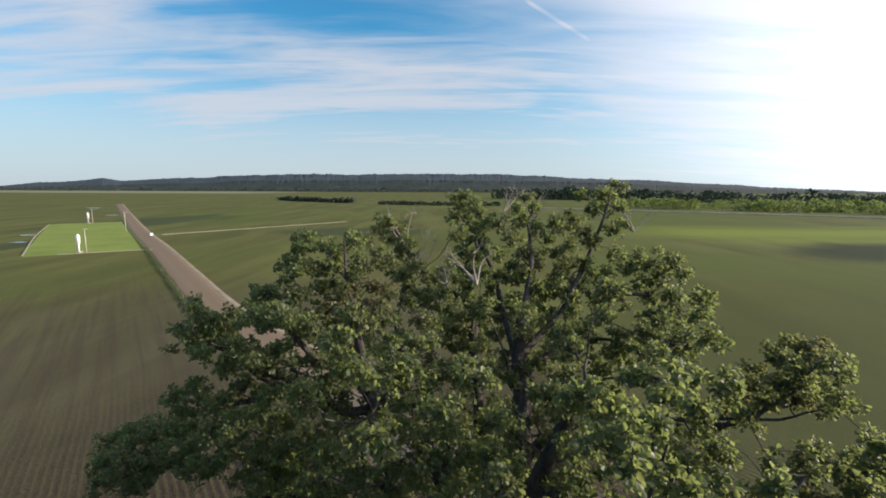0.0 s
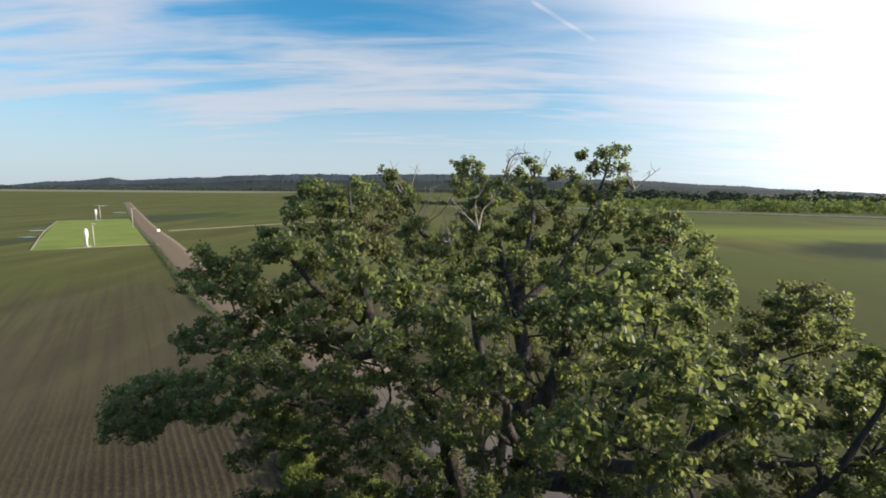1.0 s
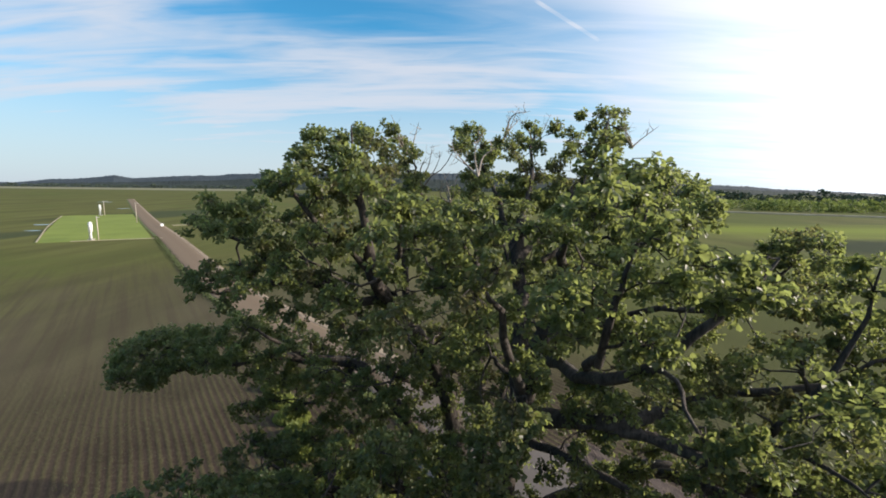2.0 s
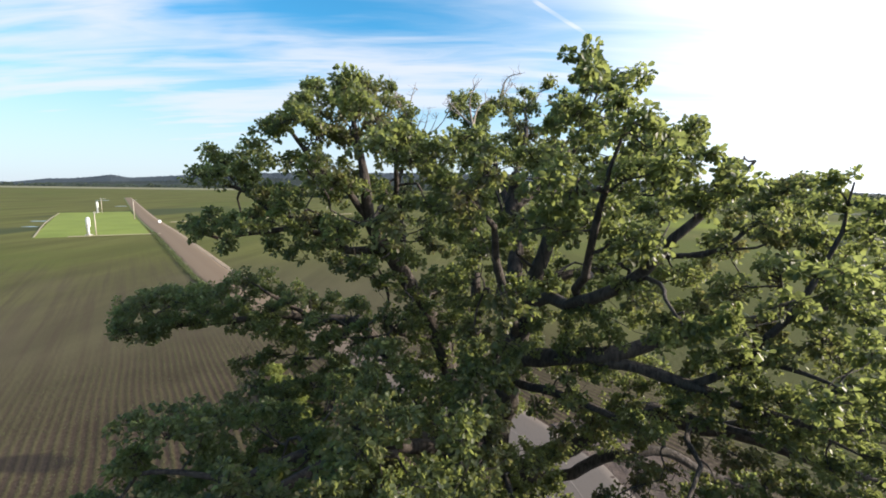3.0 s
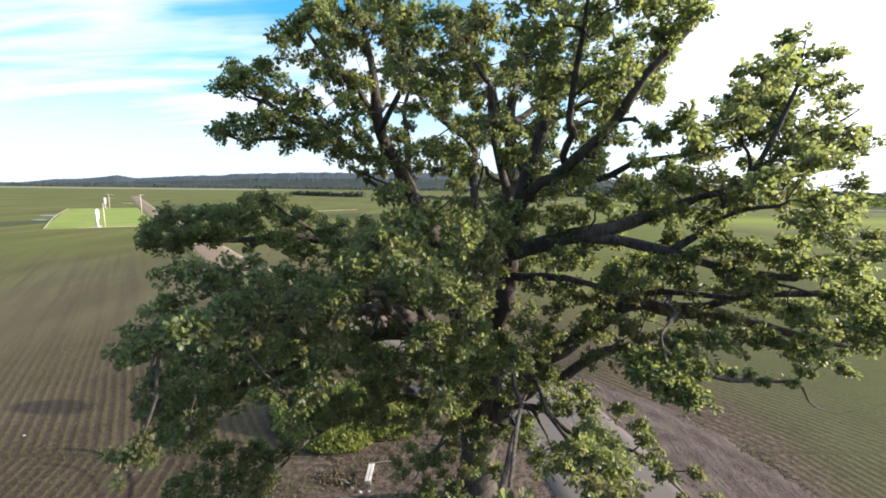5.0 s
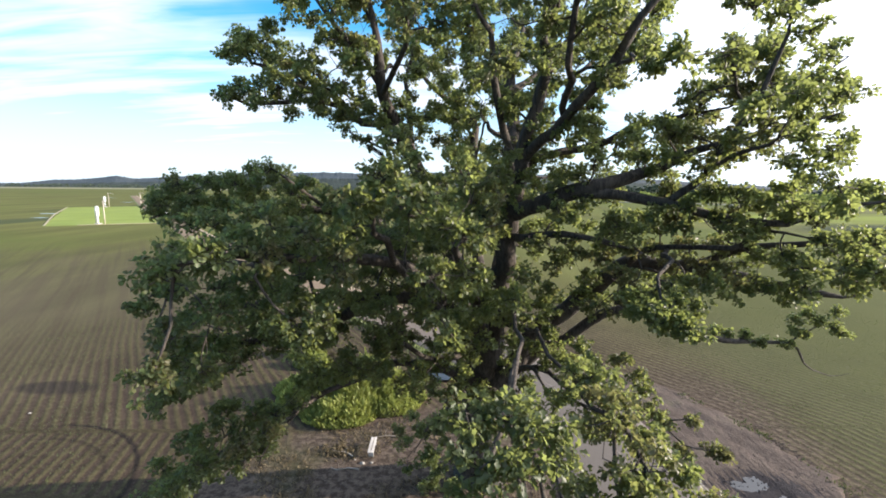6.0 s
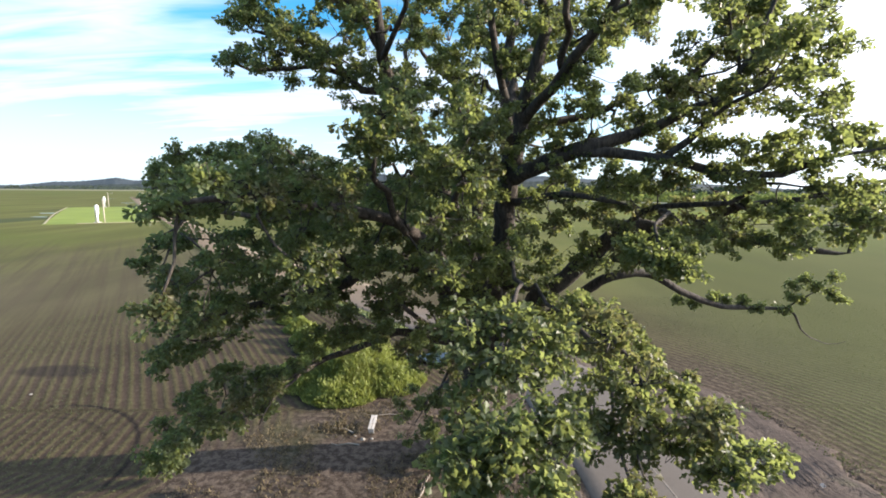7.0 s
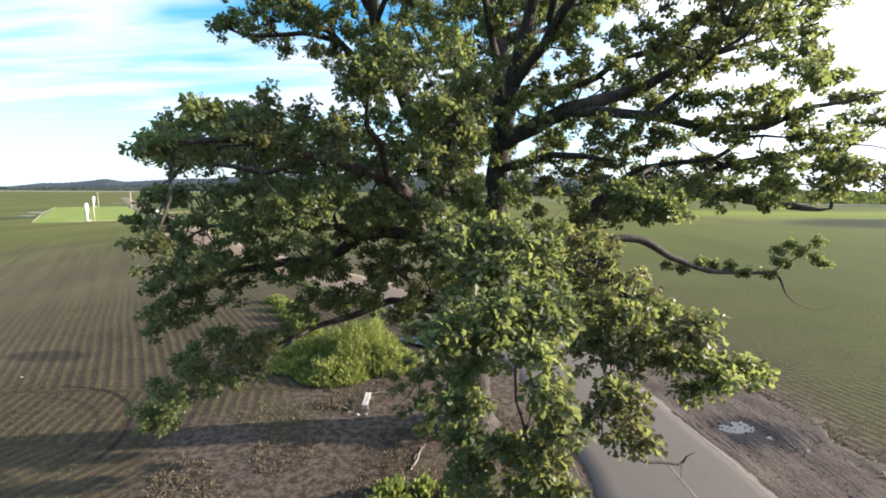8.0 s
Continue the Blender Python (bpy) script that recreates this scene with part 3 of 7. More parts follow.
# front leader to the highest leaves
limb([(3, 14.9, 17.2, 0.36), (3.4, 13.9, 20, 0.3), (3.7, 12.9, 22.9, 0.22), (3.5, 10.6, 25.2, 0.02)],
     [(2.5, 14.5, 17.5, 0.44), (3.6, 14.9, 17.7, 0.53), (4.0, 13.5, 22.4, 0.60), (2.2, 13.4, 22.0, 0.57), (2.7, 14.6, 19.3, 0.44), (6.0, 13.8, 20.9, 0.55), (3.5, 13.6, 18.9, 0.42)])
limb([(3.55, 11.18, 24.62, 0.11), (3.86, 11.09, 24.72, 0.08), (3.98, 11.21, 24.58, 0.05), (4.08, 8.74, 25.99, 0.02)],
     [(3.7, 11.5, 22.7, 0.43), (3.8, 8.6, 25.2, 0.56), (4.2, 12.3, 23.3, 0.48), (3.0, 8.5, 25.6, 0.53), (5.8, 10.6, 24.6, 0.37), (3.4, 10.3, 24.6, 0.44), (4.8, 10.5, 23.3, 0.57), (4.1, 14.5, 24.8, 0.59), (4.0, 12.8, 25.0, 0.48), (5.8, 12.0, 23.4, 0.51), (1.3, 12.8, 24.3, 0.38), (4.5, 11.2, 27.2, 0.41), (4.1, 8.1, 26.3, 0.55), (2.6, 10.3, 24.7, 0.55), (4.5, 14.0, 23.7, 0.37)])
# leader with a crooked bare tip
limb([(3.3, 18.1, 24.6, 0.15), (4, 20.4, 26.8, 0.1), (4.6, 23.4, 28.6, 0.06), (4.8, 24.6, 29.6, 0.03)],
     [(2.1, 18.0, 27.3, 0.42), (3.0, 18.6, 25.1, 0.41), (2.8, 19.4, 27.7, 0.48), (2.8, 21.1, 28.2, 0.58), (3.2, 20.0, 26.4, 0.39), (3.7, 19.5, 26.0, 0.59), (4.3, 20.0, 26.5, 0.37), (3.8, 20.5, 26.9, 0.47), (4.7, 18.5, 28.5, 0.37), (4.0, 19.0, 25.5, 0.48), (3.7, 20.5, 25.6, 0.48), (4.2, 19.5, 25.2, 0.49)])
limb([(4.52, 23.02, 28.38, 0.05), (4.86, 23.33, 28.17, 0.04), (4.81, 23.75, 27.83, 0.02), (5.59, 23.95, 26.68, 0.02)],
     [(3.8, 23.5, 27.4, 0.53), (4.9, 23.5, 28.9, 0.36), (4.5, 24.5, 29.5, 0.36), (3.9, 25.0, 28.8, 0.54), (4.2, 23.0, 28.3, 0.55), (4.5, 21.5, 27.9, 0.55), (6.4, 24.5, 27.6, 0.52), (5.7, 24.0, 27.0, 0.51), (5.8, 24.0, 26.4, 0.60), (4.3, 24.0, 26.4, 0.45)])
# leader at the back
limb([(3.2, 17.4, 23, 0.18), (5.6, 19.2, 25.4, 0.12), (7.4, 21, 28.2, 0.07), (8.2, 22, 30, 0.02)],
     [(7.8, 21.5, 29.6, 0.53), (7.8, 20.5, 28.0, 0.39), (6.0, 21.0, 28.5, 0.58), (9.3, 24.0, 30.1, 0.50), (6.8, 22.0, 29.6, 0.48), (7.0, 20.5, 27.5, 0.44), (7.3, 21.5, 29.0, 0.48), (7.9, 20.0, 27.0, 0.56), (8.4, 21.5, 29.0, 0.61), (6.6, 21.0, 27.9, 0.56), (8.6, 21.0, 28.2, 0.47)])
limb([(5.8, 19.4, 25.71, 0.08), (5.73, 19.61, 25.8, 0.06), (5.78, 19.76, 25.64, 0.04), (4.57, 17.71, 24.64, 0.02)],
     [(4.3, 17.2, 24.4, 0.52), (5.4, 17.6, 24.8, 0.49), (4.8, 19.7, 24.2, 0.43), (5.5, 18.6, 27.6, 0.41), (6.2, 20.5, 25.4, 0.39), (7.5, 20.0, 26.1, 0.43), (5.2, 19.5, 26.0, 0.52), (6.4, 20.0, 26.5, 0.38), (5.4, 20.5, 26.9, 0.36), (4.7, 19.5, 25.5, 0.48), (5.6, 19.0, 25.1, 0.47), (6.8, 19.5, 26.0, 0.43), (6.6, 21.5, 25.4, 0.42), (6.5, 19.0, 25.3, 0.38), (4.9, 20.0, 25.1, 0.38), (6.7, 22.0, 26.0, 0.56), (5.4, 19.5, 25.2, 0.56), (6.0, 22.0, 26.0, 0.57)])
limb([(3.1, 16.6, 21.8, 0.17), (2.2, 21.5, 25.6, 0.12), (1.3, 25.2, 28.2, 0.06), (0.9, 26.4, 29.8, 0.02)],
     [(1.8, 19.4, 26.2, 0.40), (1.2, 21.0, 25.8, 0.39), (4.3, 15.2, 22.5, 0.58), (3.6, 20.3, 22.6, 0.56), (3.1, 20.4, 24.3, 0.46), (1.2, 20.9, 23.7, 0.52), (1.8, 19.8, 22.6, 0.42), (4.2, 21.9, 23.7, 0.39), (1.2, 21.0, 25.1, 0.56), (2.3, 21.0, 25.1, 0.40), (2.5, 18.0, 22.8, 0.37), (2.8, 21.0, 25.7, 0.51), (2.7, 19.5, 23.9, 0.49), (2.3, 19.0, 23.4, 0.43), (3.1, 20.5, 25.6, 0.43), (2.4, 20.5, 24.3, 0.54), (1.7, 19.5, 24.5, 0.60)])
limb([(1.71, 23.52, 27.02, 0.06), (1.67, 23.75, 27.26, 0.05), (1.62, 23.49, 26.8, 0.03), (2.52, 22.3, 26.55, 0.02)],
     [(1.1, 23.5, 25.6, 0.60), (1.1, 23.9, 26.5, 0.54), (1.3, 24.5, 27.6, 0.40), (1.9, 24.0, 27.6, 0.57), (2.7, 22.0, 26.5, 0.38), (1.9, 23.0, 26.5, 0.48), (1.3, 24.0, 27.1, 0.36), (1.2, 23.0, 26.5, 0.46), (2.0, 23.5, 27.2, 0.59)])
limb([(1.22, 25.44, 28.52, 0.04), (1.37, 25.53, 28.98, 0.03), (1.44, 25.47, 28.65, 0.02), (2.37, 24.69, 28.31, 0.02)],
     [(1.2, 26.0, 29.5, 0.45), (1.9, 26.3, 28.4, 0.46), (0.7, 25.0, 28.2, 0.61), (0.7, 25.5, 28.8, 0.53), (2.6, 24.5, 28.2, 0.40), (1.7, 25.0, 29.0, 0.59), (0.6, 26.5, 29.3, 0.58), (2.1, 25.0, 27.8, 0.60)])
limb([(2.2, 19.6, 9.5, 0.42), (1.9, 22.4, 16, 0.32), (1.66, 25.2, 22.14, 0.24), (0.21, 25.4, 23.81, 0.18), (-1.73, 25, 25.61, 0.13), (-2.94, 24, 27.95, 0.02)],
     [(-1.7, 24.1, 25.9, 0.58), (1.9, 25.4, 25.1, 0.56), (-1.7, 25.8, 22.8, 0.56), (-3.1, 24.2, 27.1, 0.42), (-2.7, 26.7, 26.6, 0.40), (0.0, 26.7, 24.7, 0.57), (-0.1, 23.1, 24.5, 0.37), (-3.7, 24.0, 27.6, 0.52), (-0.6, 25.0, 24.9, 0.56), (0.4, 25.5, 25.7, 0.41), (0.6, 26.0, 24.4, 0.38), (-1.0, 24.5, 24.7, 0.47), (-2.5, 24.5, 27.8, 0.59)])
limb([(1.69, 24.85, 21.37, 0.13), (1.49, 24.76, 22.24, 0.1), (1.1, 24.75, 21.81, 0.07), (0.72, 23.72, 23.31, 0.02)],
     [(1.5, 25.0, 23.1, 0.39), (1.6, 26.0, 22.8, 0.43), (0.9, 24.7, 22.4, 0.46), (0.3, 25.7, 22.6, 0.41), (2.2, 25.3, 21.1, 0.48), (-0.0, 24.7, 20.9, 0.52), (0.6, 23.5, 23.7, 0.59), (2.2, 23.1, 22.7, 0.61), (2.5, 27.3, 21.0, 0.54), (0.5, 22.6, 20.2, 0.57), (2.6, 23.9, 20.1, 0.46), (2.3, 22.2, 20.5, 0.51), (1.5, 25.0, 21.5, 0.47), (0.1, 25.0, 21.5, 0.57), (0.8, 25.0, 21.5, 0.40), (0.8, 24.5, 21.0, 0.60), (-0.6, 25.0, 22.9, 0.52), (0.6, 25.5, 23.7, 0.49), (0.6, 25.0, 20.5, 0.60), (1.4, 24.5, 20.7, 0.59), (0.6, 25.5, 22.0, 0.43), (1.4, 25.5, 23.7, 0.53)])
limb([(1.86, 22.92, 17.15, 0.14), (1.26, 23.68, 17.43, 0.11), (0.42, 24.03, 17.48, 0.07), (-0.53, 23.88, 18.57, 0.02)],
     [(-0.7, 22.5, 17.9, 0.63), (0.5, 23.0, 17.1, 0.55), (-0.8, 23.8, 18.8, 0.58), (0.3, 24.2, 17.7, 0.52), (1.1, 23.6, 18.9, 0.51), (1.0, 25.9, 17.7, 0.63), (1.0, 24.6, 16.5, 0.69), (0.9, 24.5, 15.1, 0.50)])
limb([(1.9, 22.4, 16, 0.13), (1.71, 22.11, 16.18, 0.1), (1.56, 21.98, 16.58, 0.07), (1.13, 21.81, 18.38, 0.02)],
     [(1.0, 21.8, 18.8, 0.46), (1.1, 21.7, 17.0, 0.54), (0.2, 22.7, 15.6, 0.45), (0.3, 21.2, 15.0, 0.46), (1.4, 20.6, 15.9, 0.65), (2.8, 21.5, 18.3, 0.63), (2.2, 22.8, 15.7, 0.60), (2.5, 22.0, 15.3, 0.47), (2.1, 23.0, 17.3, 0.65), (2.1, 22.5, 16.8, 0.60)])
limb([(2.4, 20, 10.5, 0.3), (3.4, 22.5, 15.5, 0.22), (4.4, 24, 19.5, 0.12), (5, 24.5, 22.5, 0.03)],
     [(3.8, 24.4, 23.7, 0.37), (3.8, 24.2, 21.8, 0.52), (2.9, 23.2, 18.1, 0.62), (5.1, 23.9, 20.6, 0.41), (5.3, 23.7, 23.3, 0.43), (3.2, 25.8, 18.7, 0.47), (4.1, 21.8, 21.1, 0.53), (6.5, 23.2, 18.2, 0.59), (4.1, 22.5, 19.2, 0.43), (4.6, 23.6, 17.9, 0.53), (5.7, 21.9, 20.3, 0.55), (6.8, 23.8, 22.0, 0.56), (5.2, 24.0, 22.5, 0.57), (3.7, 23.5, 17.9, 0.47), (5.3, 24.5, 21.5, 0.57)])
limb([(3.26, 22.14, 14.79, 0.15), (4.03, 22.34, 15.22, 0.11), (4.69, 22.73, 14.91, 0.07), (4.89, 24.8, 16.18, 0.02)],
     [(5.5, 23.3, 14.6, 0.49), (5.2, 22.0, 12.8, 0.52), (5.4, 21.4, 14.4, 0.48), (3.7, 23.6, 13.3, 0.57), (6.2, 23.3, 16.3, 0.50), (4.0, 23.6, 15.4, 0.56), (4.8, 20.6, 15.7, 0.54), (4.9, 25.3, 16.5, 0.60), (3.3, 25.2, 15.4, 0.57), (4.3, 21.3, 17.5, 0.59), (4.1, 20.5, 12.1, 0.49)])
# limb to the front
limb([(3.35, 14, 19.6, 0.24), (4.2, 10.8, 20.8, 0.19), (4.8, 8.4, 21.6, 0.15), (5.8, 7.5, 23.2, 0.1), (6.9, 7.5, 24.6, 0.03)],
     [(5.9, 5.8, 21.4, 0.49), (4.5, 8.0, 22.7, 0.58), (4.9, 10.4, 21.0, 0.55), (4.4, 10.6, 20.3, 0.61), (5.1, 6.1, 21.1, 0.39), (4.5, 9.7, 20.5, 0.50), (7.1, 5.4, 22.4, 0.54), (7.3, 6.7, 21.6, 0.39), (6.6, 9.5, 23.8, 0.41), (4.9, 8.3, 21.4, 0.54), (6.0, 9.1, 20.0, 0.44), (5.6, 9.0, 25.1, 0.40), (6.4, 9.5, 25.4, 0.54), (3.9, 13.5, 20.2, 0.38), (6.3, 7.5, 24.3, 0.40), (5.5, 7.0, 23.6, 0.37), (6.0, 6.5, 24.0, 0.59), (3.7, 12.5, 20.8, 0.43), (5.8, 9.5, 23.3, 0.40)])
limb([(4.2, 10.8, 20.8, 0.13), (3.6, 8.4, 22, 0.1), (3.8, 7.2, 24, 0.06), (3.9, 6.9, 25.6, 0.02)],
     [(5.2, 6.9, 24.5, 0.56), (2.8, 6.6, 23.8, 0.55), (3.9, 7.3, 25.7, 0.37), (3.9, 8.6, 23.1, 0.37), (4.4, 7.1, 22.7, 0.58), (3.1, 8.2, 22.9, 0.36), (3.8, 6.4, 25.1, 0.59), (2.3, 6.9, 23.1, 0.58), (2.8, 7.0, 25.4, 0.46), (4.5, 6.4, 24.2, 0.39), (2.1, 6.1, 24.1, 0.48), (4.3, 8.9, 24.3, 0.51), (2.8, 6.0, 26.1, 0.55), (4.0, 7.0, 24.2, 0.42), (3.5, 9.5, 23.3, 0.58)])
limb([(3, 14.4, 18.4, 0.2), (2.2, 11.4, 20.4, 0.15), (1.5, 9.2, 22.4, 0.1), (1, 8.4, 24, 0.03)],
     [(0.7, 9.9, 23.4, 0.61), (1.2, 7.6, 24.3, 0.47), (-0.2, 9.2, 24.8, 0.57), (1.5, 6.9, 21.3, 0.58), (1.0, 9.2, 23.8, 0.40), (0.7, 7.4, 23.5, 0.45), (0.1, 9.8, 24.1, 0.46), (1.3, 9.1, 24.8, 0.51), (-0.1, 9.4, 23.3, 0.46), (-1.0, 7.6, 23.0, 0.51)])
limb([(2.29, 11.73, 20.18, 0.1), (1.71, 11.52, 20.45, 0.08), (1.42, 11.53, 20.53, 0.05), (1.34, 13.32, 18.99, 0.02)],
     [(2.5, 10.0, 21.0, 0.54), (2.0, 11.1, 22.2, 0.50), (1.2, 10.6, 21.9, 0.43), (2.4, 11.0, 20.9, 0.38), (2.0, 9.9, 19.4, 0.52), (1.2, 11.6, 22.2, 0.43), (2.9, 12.9, 18.0, 0.63), (1.1, 11.7, 18.6, 0.58), (1.3, 13.8, 18.6, 0.65), (0.4, 12.2, 20.9, 0.53), (1.0, 13.9, 21.0, 0.45), (0.5, 10.4, 21.2, 0.41), (-0.2, 10.9, 21.0, 0.37)])
# long level limb over the road
limb([(3, 14.9, 17.2, 0.38), (4.2, 13.5, 17.8, 0.34), (5.4, 12.3, 18.3, 0.29), (7, 12.3, 18.8, 0.24), (8.1, 12.3, 19.1, 0.2), (9.8, 11.4, 19.8, 0.13), (11.6, 10.9, 20.5, 0.08), (13.6, 10.7, 21, 0.02)],
     [(8.0, 13.2, 19.1, 0.58), (5.2, 12.5, 18.8, 0.59), (7.7, 13.8, 20.1, 0.55), (7.7, 12.5, 19.5, 0.51), (7.1, 12.9, 20.2, 0.37), (8.0, 10.9, 20.2, 0.52), (9.5, 13.9, 18.7, 0.54), (5.5, 11.1, 19.4, 0.58), (4.2, 11.4, 17.5, 0.56), (4.9, 14.0, 19.0, 0.52), (6.7, 12.8, 18.1, 0.43), (8.8, 12.5, 20.2, 0.54), (4.5, 12.5, 18.5, 0.51), (7.9, 12.0, 18.9, 0.41), (9.0, 14.0, 19.5, 0.47)])
limb([(12, 10.86, 20.6, 0.05), (12.25, 10.92, 20.71, 0.04), (12.24, 11.4, 20.56, 0.03), (14.46, 11.88, 20.25, 0.02)],
     [(13.8, 11.4, 21.0, 0.38), (11.7, 9.9, 20.7, 0.43), (14.1, 12.0, 21.5, 0.44), (12.0, 10.9, 22.0, 0.53), (10.0, 10.9, 19.5, 0.54), (13.8, 10.8, 21.6, 0.53), (15.0, 12.0, 20.2, 0.47), (13.5, 10.4, 19.5, 0.42), (9.8, 12.6, 20.4, 0.46), (11.4, 12.6, 20.9, 0.38), (11.6, 11.8, 19.9, 0.38), (10.0, 11.5, 19.7, 0.40)])
limb([(5.4, 12.3, 18.2, 0.22), (8, 11.2, 17.75, 0.18), (9.5, 10.3, 17.45, 0.15), (11.1, 9.5, 17.45, 0.11), (12.8, 8.9, 17.8, 0.07), (14.15, 8.6, 18.18, 0.02)],
     [(9.5, 10.2, 17.3, 0.48), (11.2, 9.0, 17.5, 0.56), (11.3, 8.1, 18.8, 0.54), (11.0, 9.4, 18.3, 0.48), (11.8, 7.6, 18.2, 0.45), (7.6, 10.7, 17.4, 0.46), (10.4, 8.6, 17.9, 0.60), (5.5, 12.3, 17.7, 0.55), (8.4, 10.4, 17.8, 0.39), (12.1, 9.3, 17.6, 0.42), (8.5, 11.3, 17.2, 0.38), (9.8, 9.7, 18.1, 0.58), (9.7, 9.4, 17.0, 0.61), (11.4, 10.0, 17.5, 0.50), (10.7, 11.4, 17.5, 0.42), (14.0, 9.1, 18.2, 0.43), (8.3, 10.2, 16.9, 0.47), (11.0, 10.5, 17.7, 0.36)])
# bough with an upright end
limb([(8, 11.2, 17.8, 0.14), (9.2, 10.1, 19.5, 0.11), (9.8, 9.5, 21.2, 0.09), (10.1, 9.1, 22.9, 0.05), (10.3, 8.9, 24.2, 0.02)],
     [(10.3, 9.4, 23.5, 0.46), (9.6, 10.2, 19.9, 0.57), (10.8, 8.8, 22.9, 0.43), (10.3, 9.7, 22.6, 0.39), (8.3, 11.3, 18.3, 0.40), (8.0, 9.9, 20.1, 0.37), (10.3, 8.2, 23.5, 0.42), (8.5, 8.6, 22.0, 0.47), (10.4, 11.0, 22.6, 0.54), (8.0, 9.5, 21.3, 0.47), (10.0, 9.0, 24.2, 0.38), (10.3, 10.5, 22.7, 0.57), (9.5, 10.5, 23.0, 0.58)])
limb([(9.6, 9.7, 20.6, 0.07), (11.2, 9.4, 21.8, 0.05), (12.4, 9.33, 22.4, 0.02)],
     [(10.5, 10.0, 21.8, 0.52), (11.8, 9.9, 21.5, 0.53), (10.1, 10.7, 21.7, 0.46), (11.2, 10.5, 21.6, 0.57), (10.9, 10.4, 22.6, 0.47), (10.6, 9.3, 21.1, 0.45), (12.0, 10.0, 22.5, 0.39), (10.0, 9.4, 20.5, 0.43), (11.4, 8.2, 19.6, 0.38), (12.6, 9.7, 21.2, 0.50), (11.5, 9.0, 21.5, 0.54), (10.3, 8.3, 21.0, 0.55), (13.5, 11.3, 23.2, 0.38)])
limb([(9, 10.4, 18.9, 0.08), (9, 8.2, 19.6, 0.06), (8.85, 6.85, 19.75, 0.02)],
     [(8.9, 9.9, 18.2, 0.42), (10.3, 8.9, 19.7, 0.57), (9.8, 8.5, 20.3, 0.59), (8.7, 10.0, 19.0, 0.57), (9.4, 10.6, 18.3, 0.45), (7.5, 9.6, 19.4, 0.46), (10.3, 8.1, 19.0, 0.44), (7.0, 9.3, 20.3, 0.45), (8.9, 8.6, 19.8, 0.46), (7.1, 5.3, 20.3, 0.38), (9.5, 6.8, 19.6, 0.45), (10.2, 6.4, 18.0, 0.48), (9.1, 6.5, 20.7, 0.56)])
# high limb to the side
limb([(2.9, 16.4, 18.6, 0.26), (5.2, 17.3, 20, 0.21), (7.1, 17.4, 20.4, 0.17), (9.2, 15.6, 21.2, 0.12), (11, 14.6, 22.1, 0.08), (12.6, 14, 24.2, 0.02)],
     [(12.2, 14.2, 23.9, 0.54), (11.5, 14.4, 23.2, 0.52), (11.9, 12.4, 23.7, 0.51), (13.2, 14.8, 24.1, 0.50), (12.1, 14.0, 23.3, 0.49), (12.7, 13.5, 24.2, 0.53), (11.6, 15.5, 22.6, 0.44), (11.4, 14.5, 22.5, 0.39), (13.9, 15.5, 24.2, 0.58), (12.1, 15.0, 23.8, 0.45), (13.1, 14.0, 24.2, 0.48), (13.3, 16.0, 24.0, 0.56), (10.5, 14.5, 22.0, 0.44)])
limb([(7.7, 16.89, 20.63, 0.1), (8.1, 16.52, 20.5, 0.08), (8.04, 16.41, 19.9, 0.05), (9.06, 14.48, 20.59, 0.02)],
     [(9.8, 17.1, 19.9, 0.50), (7.9, 13.8, 21.0, 0.52), (7.9, 14.9, 18.9, 0.41), (8.4, 16.2, 19.8, 0.54), (8.4, 16.9, 18.4, 0.42), (8.5, 18.8, 19.0, 0.48), (6.0, 15.3, 20.3, 0.54), (7.8, 19.1, 20.6, 0.54), (7.1, 17.0, 21.0, 0.61), (7.4, 17.5, 19.3, 0.44), (9.3, 14.0, 20.8, 0.57)])
limb([(4.21, 16.91, 19.4, 0.15), (4.23, 17.28, 19.62, 0.11), (4.25, 17.37, 19.02, 0.07), (6.33, 19.16, 19, 0.02)],
     [(5.8, 17.1, 17.4, 0.44), (5.7, 16.0, 17.7, 0.60), (1.3, 17.0, 17.8, 0.55), (2.0, 18.1, 18.6, 0.57), (4.5, 17.4, 18.4, 0.52), (2.8, 16.8, 17.7, 0.51), (5.8, 18.2, 18.8, 0.59), (2.7, 16.5, 19.2, 0.43), (2.3, 18.0, 20.1, 0.47), (4.6, 15.7, 19.7, 0.61), (6.9, 19.6, 19.0, 0.39), (3.8, 18.6, 20.9, 0.47), (6.0, 18.0, 19.9, 0.37), (5.2, 17.0, 20.6, 0.36), (4.3, 16.5, 19.7, 0.46)])
limb([(9.2, 15.6, 21.2, 0.07), (12, 14.6, 21.9, 0.05), (13.8, 14.4, 22.4, 0.02)],
     [(13.3, 13.9, 22.6, 0.50), (13.2, 15.0, 22.4, 0.56), (11.3, 17.0, 20.0, 0.46), (13.7, 14.8, 23.1, 0.52), (14.7, 13.6, 21.5, 0.52), (12.2, 15.9, 21.6, 0.37), (12.1, 16.3, 22.8, 0.55), (11.9, 16.7, 21.6, 0.50), (11.6, 17.0, 20.8, 0.47), (11.5, 14.0, 20.4, 0.41), (9.9, 16.0, 20.4, 0.51), (10.9, 15.0, 21.5, 0.58), (13.8, 16.5, 24.0, 0.37), (13.4, 17.0, 23.3, 0.52), (12.5, 15.0, 22.4, 0.48), (11.6, 17.0, 21.8, 0.41)])
